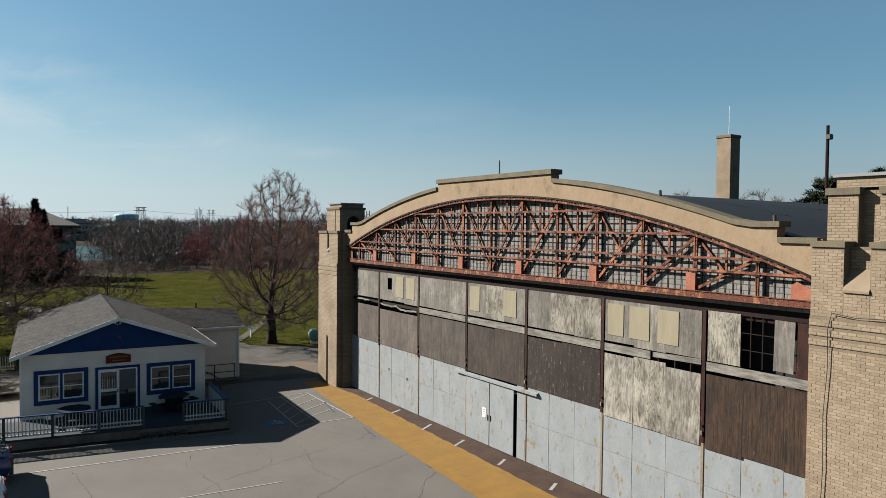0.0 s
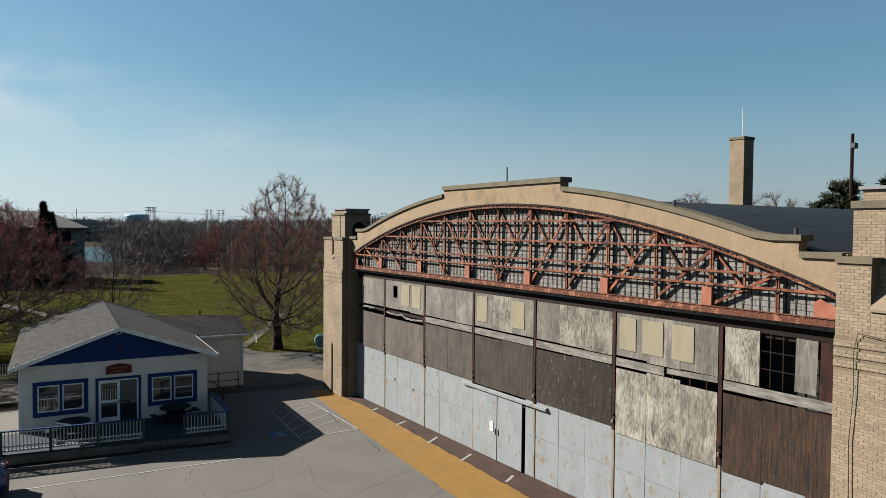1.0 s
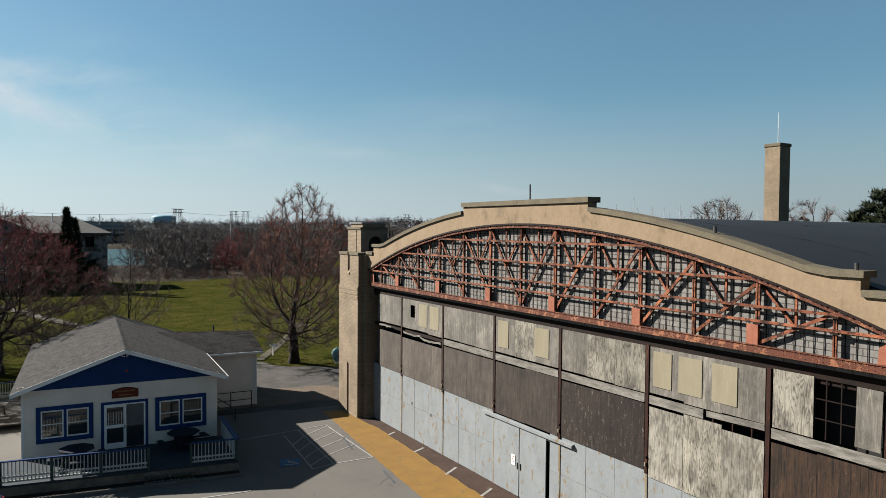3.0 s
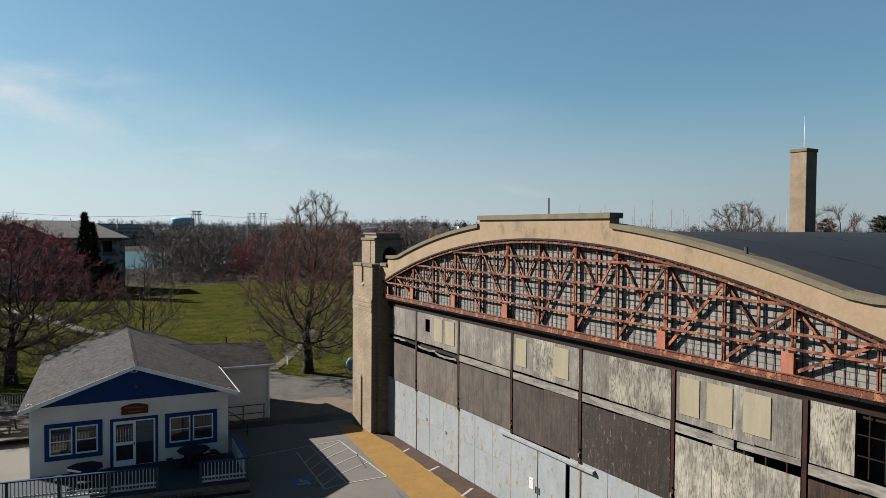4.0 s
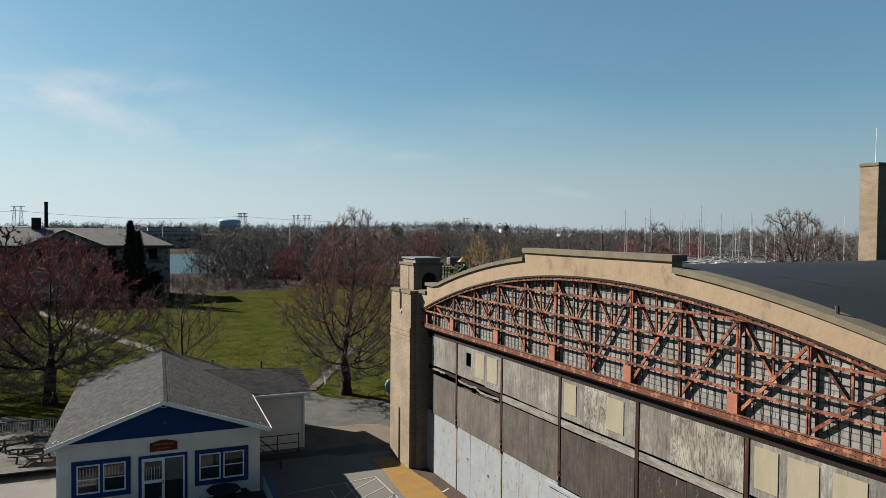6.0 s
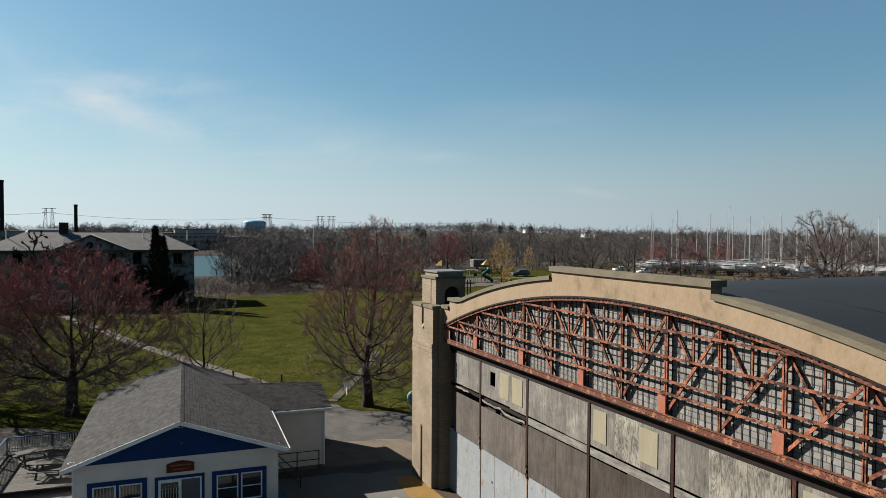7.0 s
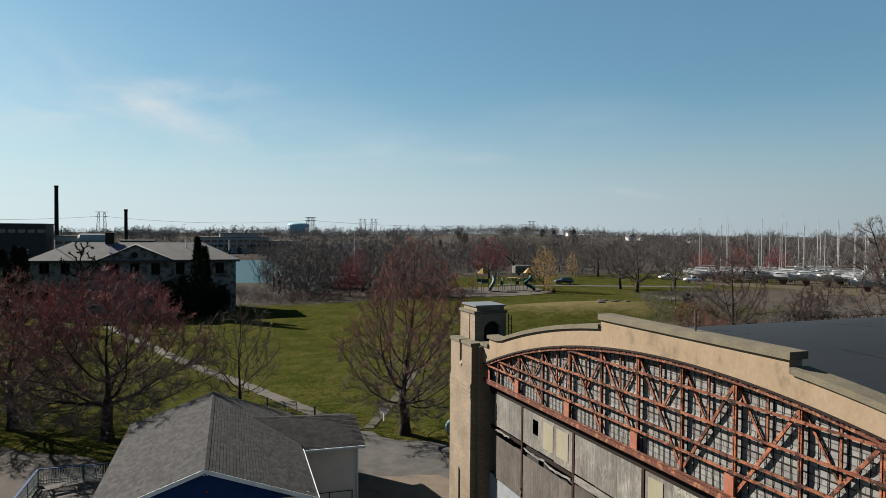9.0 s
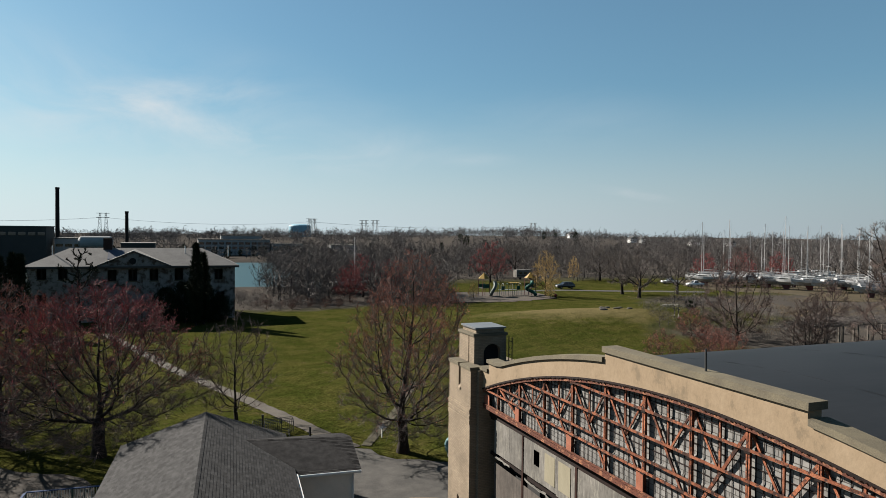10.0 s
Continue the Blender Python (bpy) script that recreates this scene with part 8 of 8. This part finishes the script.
for x in (-33, -29, -25):
    part("leg", boxed(x - 0.4, x + 0.4, 337, 339, 2, 8), pale_far, tank)
for x, y, top, r in ((-67.8, 502.4, 42, 1.35), (-24.8, 456.7, 26.5, 1.1)):
    k = thing("smoke_stack", (x, y, float(land(x, y))), "tall dark smoke stack on the far shore", "smoke stack", group="smoke stacks")
    part("shaft", rodded((x, y, 0), (x, y, top), r, r * 0.85, 14), stack_grey, k)
    part("rim", rodded((x, y, top - 1.0), (x, y, top + 0.2), r * 0.98, r * 0.98, 14), stack_grey, k)
dome = thing("gas_dome", (180, 1093, 10), "pale blue round storage dome on the horizon", "dome")
bm = bmesh.new()
ringv = []
for z, r in [(5.0, 17.0), (23.0, 17.0)] + [(23 + 4 * math.sin(k * math.pi / 12), 17 * max(math.cos(k * math.pi / 12), 0.02) ** 0.6) for k in range(1, 7)]:
    ringv.append([bm.verts.new((180.3 + r * math.cos(q * math.tau / 24), 1093 + r * math.sin(q * math.tau / 24), z)) for q in range(24)])
for a, b in zip(ringv, ringv[1:]):
    for q in range(24):
        bm.faces.new([a[q], a[(q + 1) % 24], b[(q + 1) % 24], b[q]])
bm.faces.new(ringv[-1])
part("shell", bm, surface("pale_blue_dome", (0.34, 0.58, 0.70), (0.30, 0.53, 0.66), 5, 0.6, bump=0, tone=1.0), dome)


def pylon(x, y, top, label="steel lattice pylon on the horizon"):
    p = thing("power_pylon", (x, y, float(land(x, y))), label, "pylon", group="power pylons")
    z0 = float(land(x, y))
    bm = bmesh.new()
    for dx in (-4, 4):
        w0, w1 = 2.6, 0.7
        for sx in (-1, 1):
            bar(bm, (x + dx + sx * w0, y, z0), (x + dx * 0.75 + sx * w1, y, top), 0.4, 0.4)
        for k in range(6):
            a, b = k / 6, (k + 1) / 6
            za, zb = z0 + (top - z0) * a, z0 + (top - z0) * b
            xa, xb = dx + (dx * 0.75 - dx) * a, dx + (dx * 0.75 - dx) * b
            wa, wb = w0 + (w1 - w0) * a, w0 + (w1 - w0) * b
            bar(bm, (x + xa - wa, y, za), (x + xb + wb, y, zb), 0.25, 0.25)
            bar(bm, (x + xa + wa, y, za), (x + xb - wb, y, zb), 0.25, 0.25)
    part("lattice", bm, steel_far, p)
    for z in (0.82, 0.98):
        part("arm", barred((x - 7, y, z0 + (top - z0) * z), (x + 7, y, z0 + (top - z0) * z), 0.4, 0.5), steel_far, p)
    return (x, y, z0 + (top - z0) * 0.82)


tops = [pylon(-330, 870, 36), pylon(-79.3, 903.7, 35.5), pylon(170, 935, 33), pylon(184, 1000, 34), pylon(262, 1010, 33), pylon(290, 1050, 34), pylon(520, 960, 32)]
for a, b in ((tops[0], tops[1]), (tops[1], tops[2]), (tops[2], tops[6])):
    bm = bmesh.new()
    pts = [Vector(a).lerp(Vector(b), k / 16) - Vector((0, 0, 14 * (0.25 - (k / 16 - 0.5) ** 2) * 1.6)) for k in range(17)]
    for off in (-6, 6):
        bm = bmesh.new()
        up_, low_ = [], []
        for p in pts:
            up_.append((p.x, p.y + off, p.z + 0.07))
            low_.append((p.x, p.y + off, p.z - 0.07))
        slab(bm, up_ + low_[::-1], (0, 0.14, 0))
        tagged(part("power_line", bm, steel_far), "thin power line sagging between pylons", "power line", "power lines")
# scattered houses on the far hill
roof_far = plain("far_roof", (0.10, 0.095, 0.09))
for x, y, w in ((470, 640, 9), (495, 655, 8), (520, 600, 10), (560, 590, 9), (430, 700, 9), (600, 560, 9)):
    z0 = float(land(x, y))
    h = thing("far_house", (x, y, z0), "small white house among the far trees", "house", group="houses on the far hill")
    part("wall", boxed(x - w / 2, x + w / 2, y - 4, y + 4, z0, z0 + 5), white_trim, h)
    bm = bmesh.new()
    slab(bm, [(x - w / 2 - 0.4, y - 4.4, z0 + 5), (x + w / 2 + 0.4, y - 4.4, z0 + 5), (x, y - 4.4, z0 + 7.5)], (0, 8.8, 0))
    part("roof", bm, roof_far, h)

# ---- bricks of the near tower ----
BL, BH, ROW = 0.205, 0.0685, 0.0775
brick_shapes = []
for cut in (1.0, 0.5):
    bm = boxed(0, 0.03, -BL * cut / 2, BL * cut / 2, -BH / 2, BH / 2, bevel=0.004)
    me = bpy.data.meshes.new("brick")
    bm.to_mesh(me)
    bm.free()
    me.materials.append(tan_brick)
    brick_shapes.append(me)
whole_v = np.array([v.co[:] for v in brick_shapes[0].vertices])
whole_f = [tuple(p.vertices) for p in brick_shapes[0].polygons]
rest_v, rest_f, laid = [], [], 0
rk = random.Random(44)


def lay(x, y0, y1, z0, z1):
    """Running bond on the face x, from y0 up to y1 and z0 to z1."""
    global laid
    rows = int((z1 - z0) / ROW)
    for i in range(rows):
        z = z0 + (i + 0.5) * ROW
        y = y1 - (BL + 0.009) * (0.5 if i % 2 else 0.0)
        spans = []
        if i % 2:
            spans.append((y1, y1 - BL / 2))
            y = y1 - BL / 2 - 0.009
        while y - BL > y0 - 0.001:
            spans.append((y, y - BL))
            y -= BL + 0.009
        if y - y0 > 0.05:
            spans.append((y, y0))
        for a, b in spans:
            width = a - b
            proud = rk.uniform(0.002, 0.006)
            if 5.3 < z < 7.5 and y0 > 6.4 and laid < 300:
                o = bpy.data.objects.new("brick", brick_shapes[0 if width > BL * 0.75 else 1])
                scene.collection.objects.link(o)
                o.parent = near_tower
                o.matrix_basis = pose(x - proud - 17.8, (a + b) / 2 - YC, z)
                laid += 1
                continue
            base = sum(len(q) for q in rest_v)
            v = whole_v * [1, width / BL, 1] + [x - proud, (a + b) / 2, z]
            rest_v.append(v)
            rest_f.extend(tuple(k + base for k in f_) for f_ in whole_f)


F0 = 17.12
for k, z in enumerate((6.72, 6.97, 7.22)):
    lay(F0 - 0.06, 6.42, 8.62, z + 0.045, z + 0.205)
lay(F0 - 0.035, 6.42, 8.62, 5.27, 6.72)
lay(F0 - 0.035, 6.42, 8.62, 0.0, 5.27)
lay(F0 - 0.035, 4.2, 6.40, 0.0, 6.72)
lay(F0, 7.82, 8.62, 7.50, 9.28)
lay(F0, 7.20, 7.80, 7.50, 8.14)
lay(F0, 4.2, 7.18, 7.50, 9.28)
lay(17.42, 7.22, 7.80, 8.76, 9.30)
lay(17.62, 7.76, 8.50, 9.44, 10.74)
lay(17.62, 4.2, 7.22, 9.44, 10.74)
lay(17.84, 7.23, 7.75, 9.31, 10.74)
verts = np.concatenate(rest_v)
sizes = {len(f_) for f_ in rest_f}
bm = bmesh.new()
mesh = bpy.data.meshes.new("brick_rest")
mesh.from_pydata([tuple(v) for v in verts - np.array([17.8, YC, 0])], [], rest_f)
bm.free()
rest = link_mesh("brick_rest", mesh, tan_brick, near_tower, "tan bricks in running bond")
rest["kind"] = "stuff"
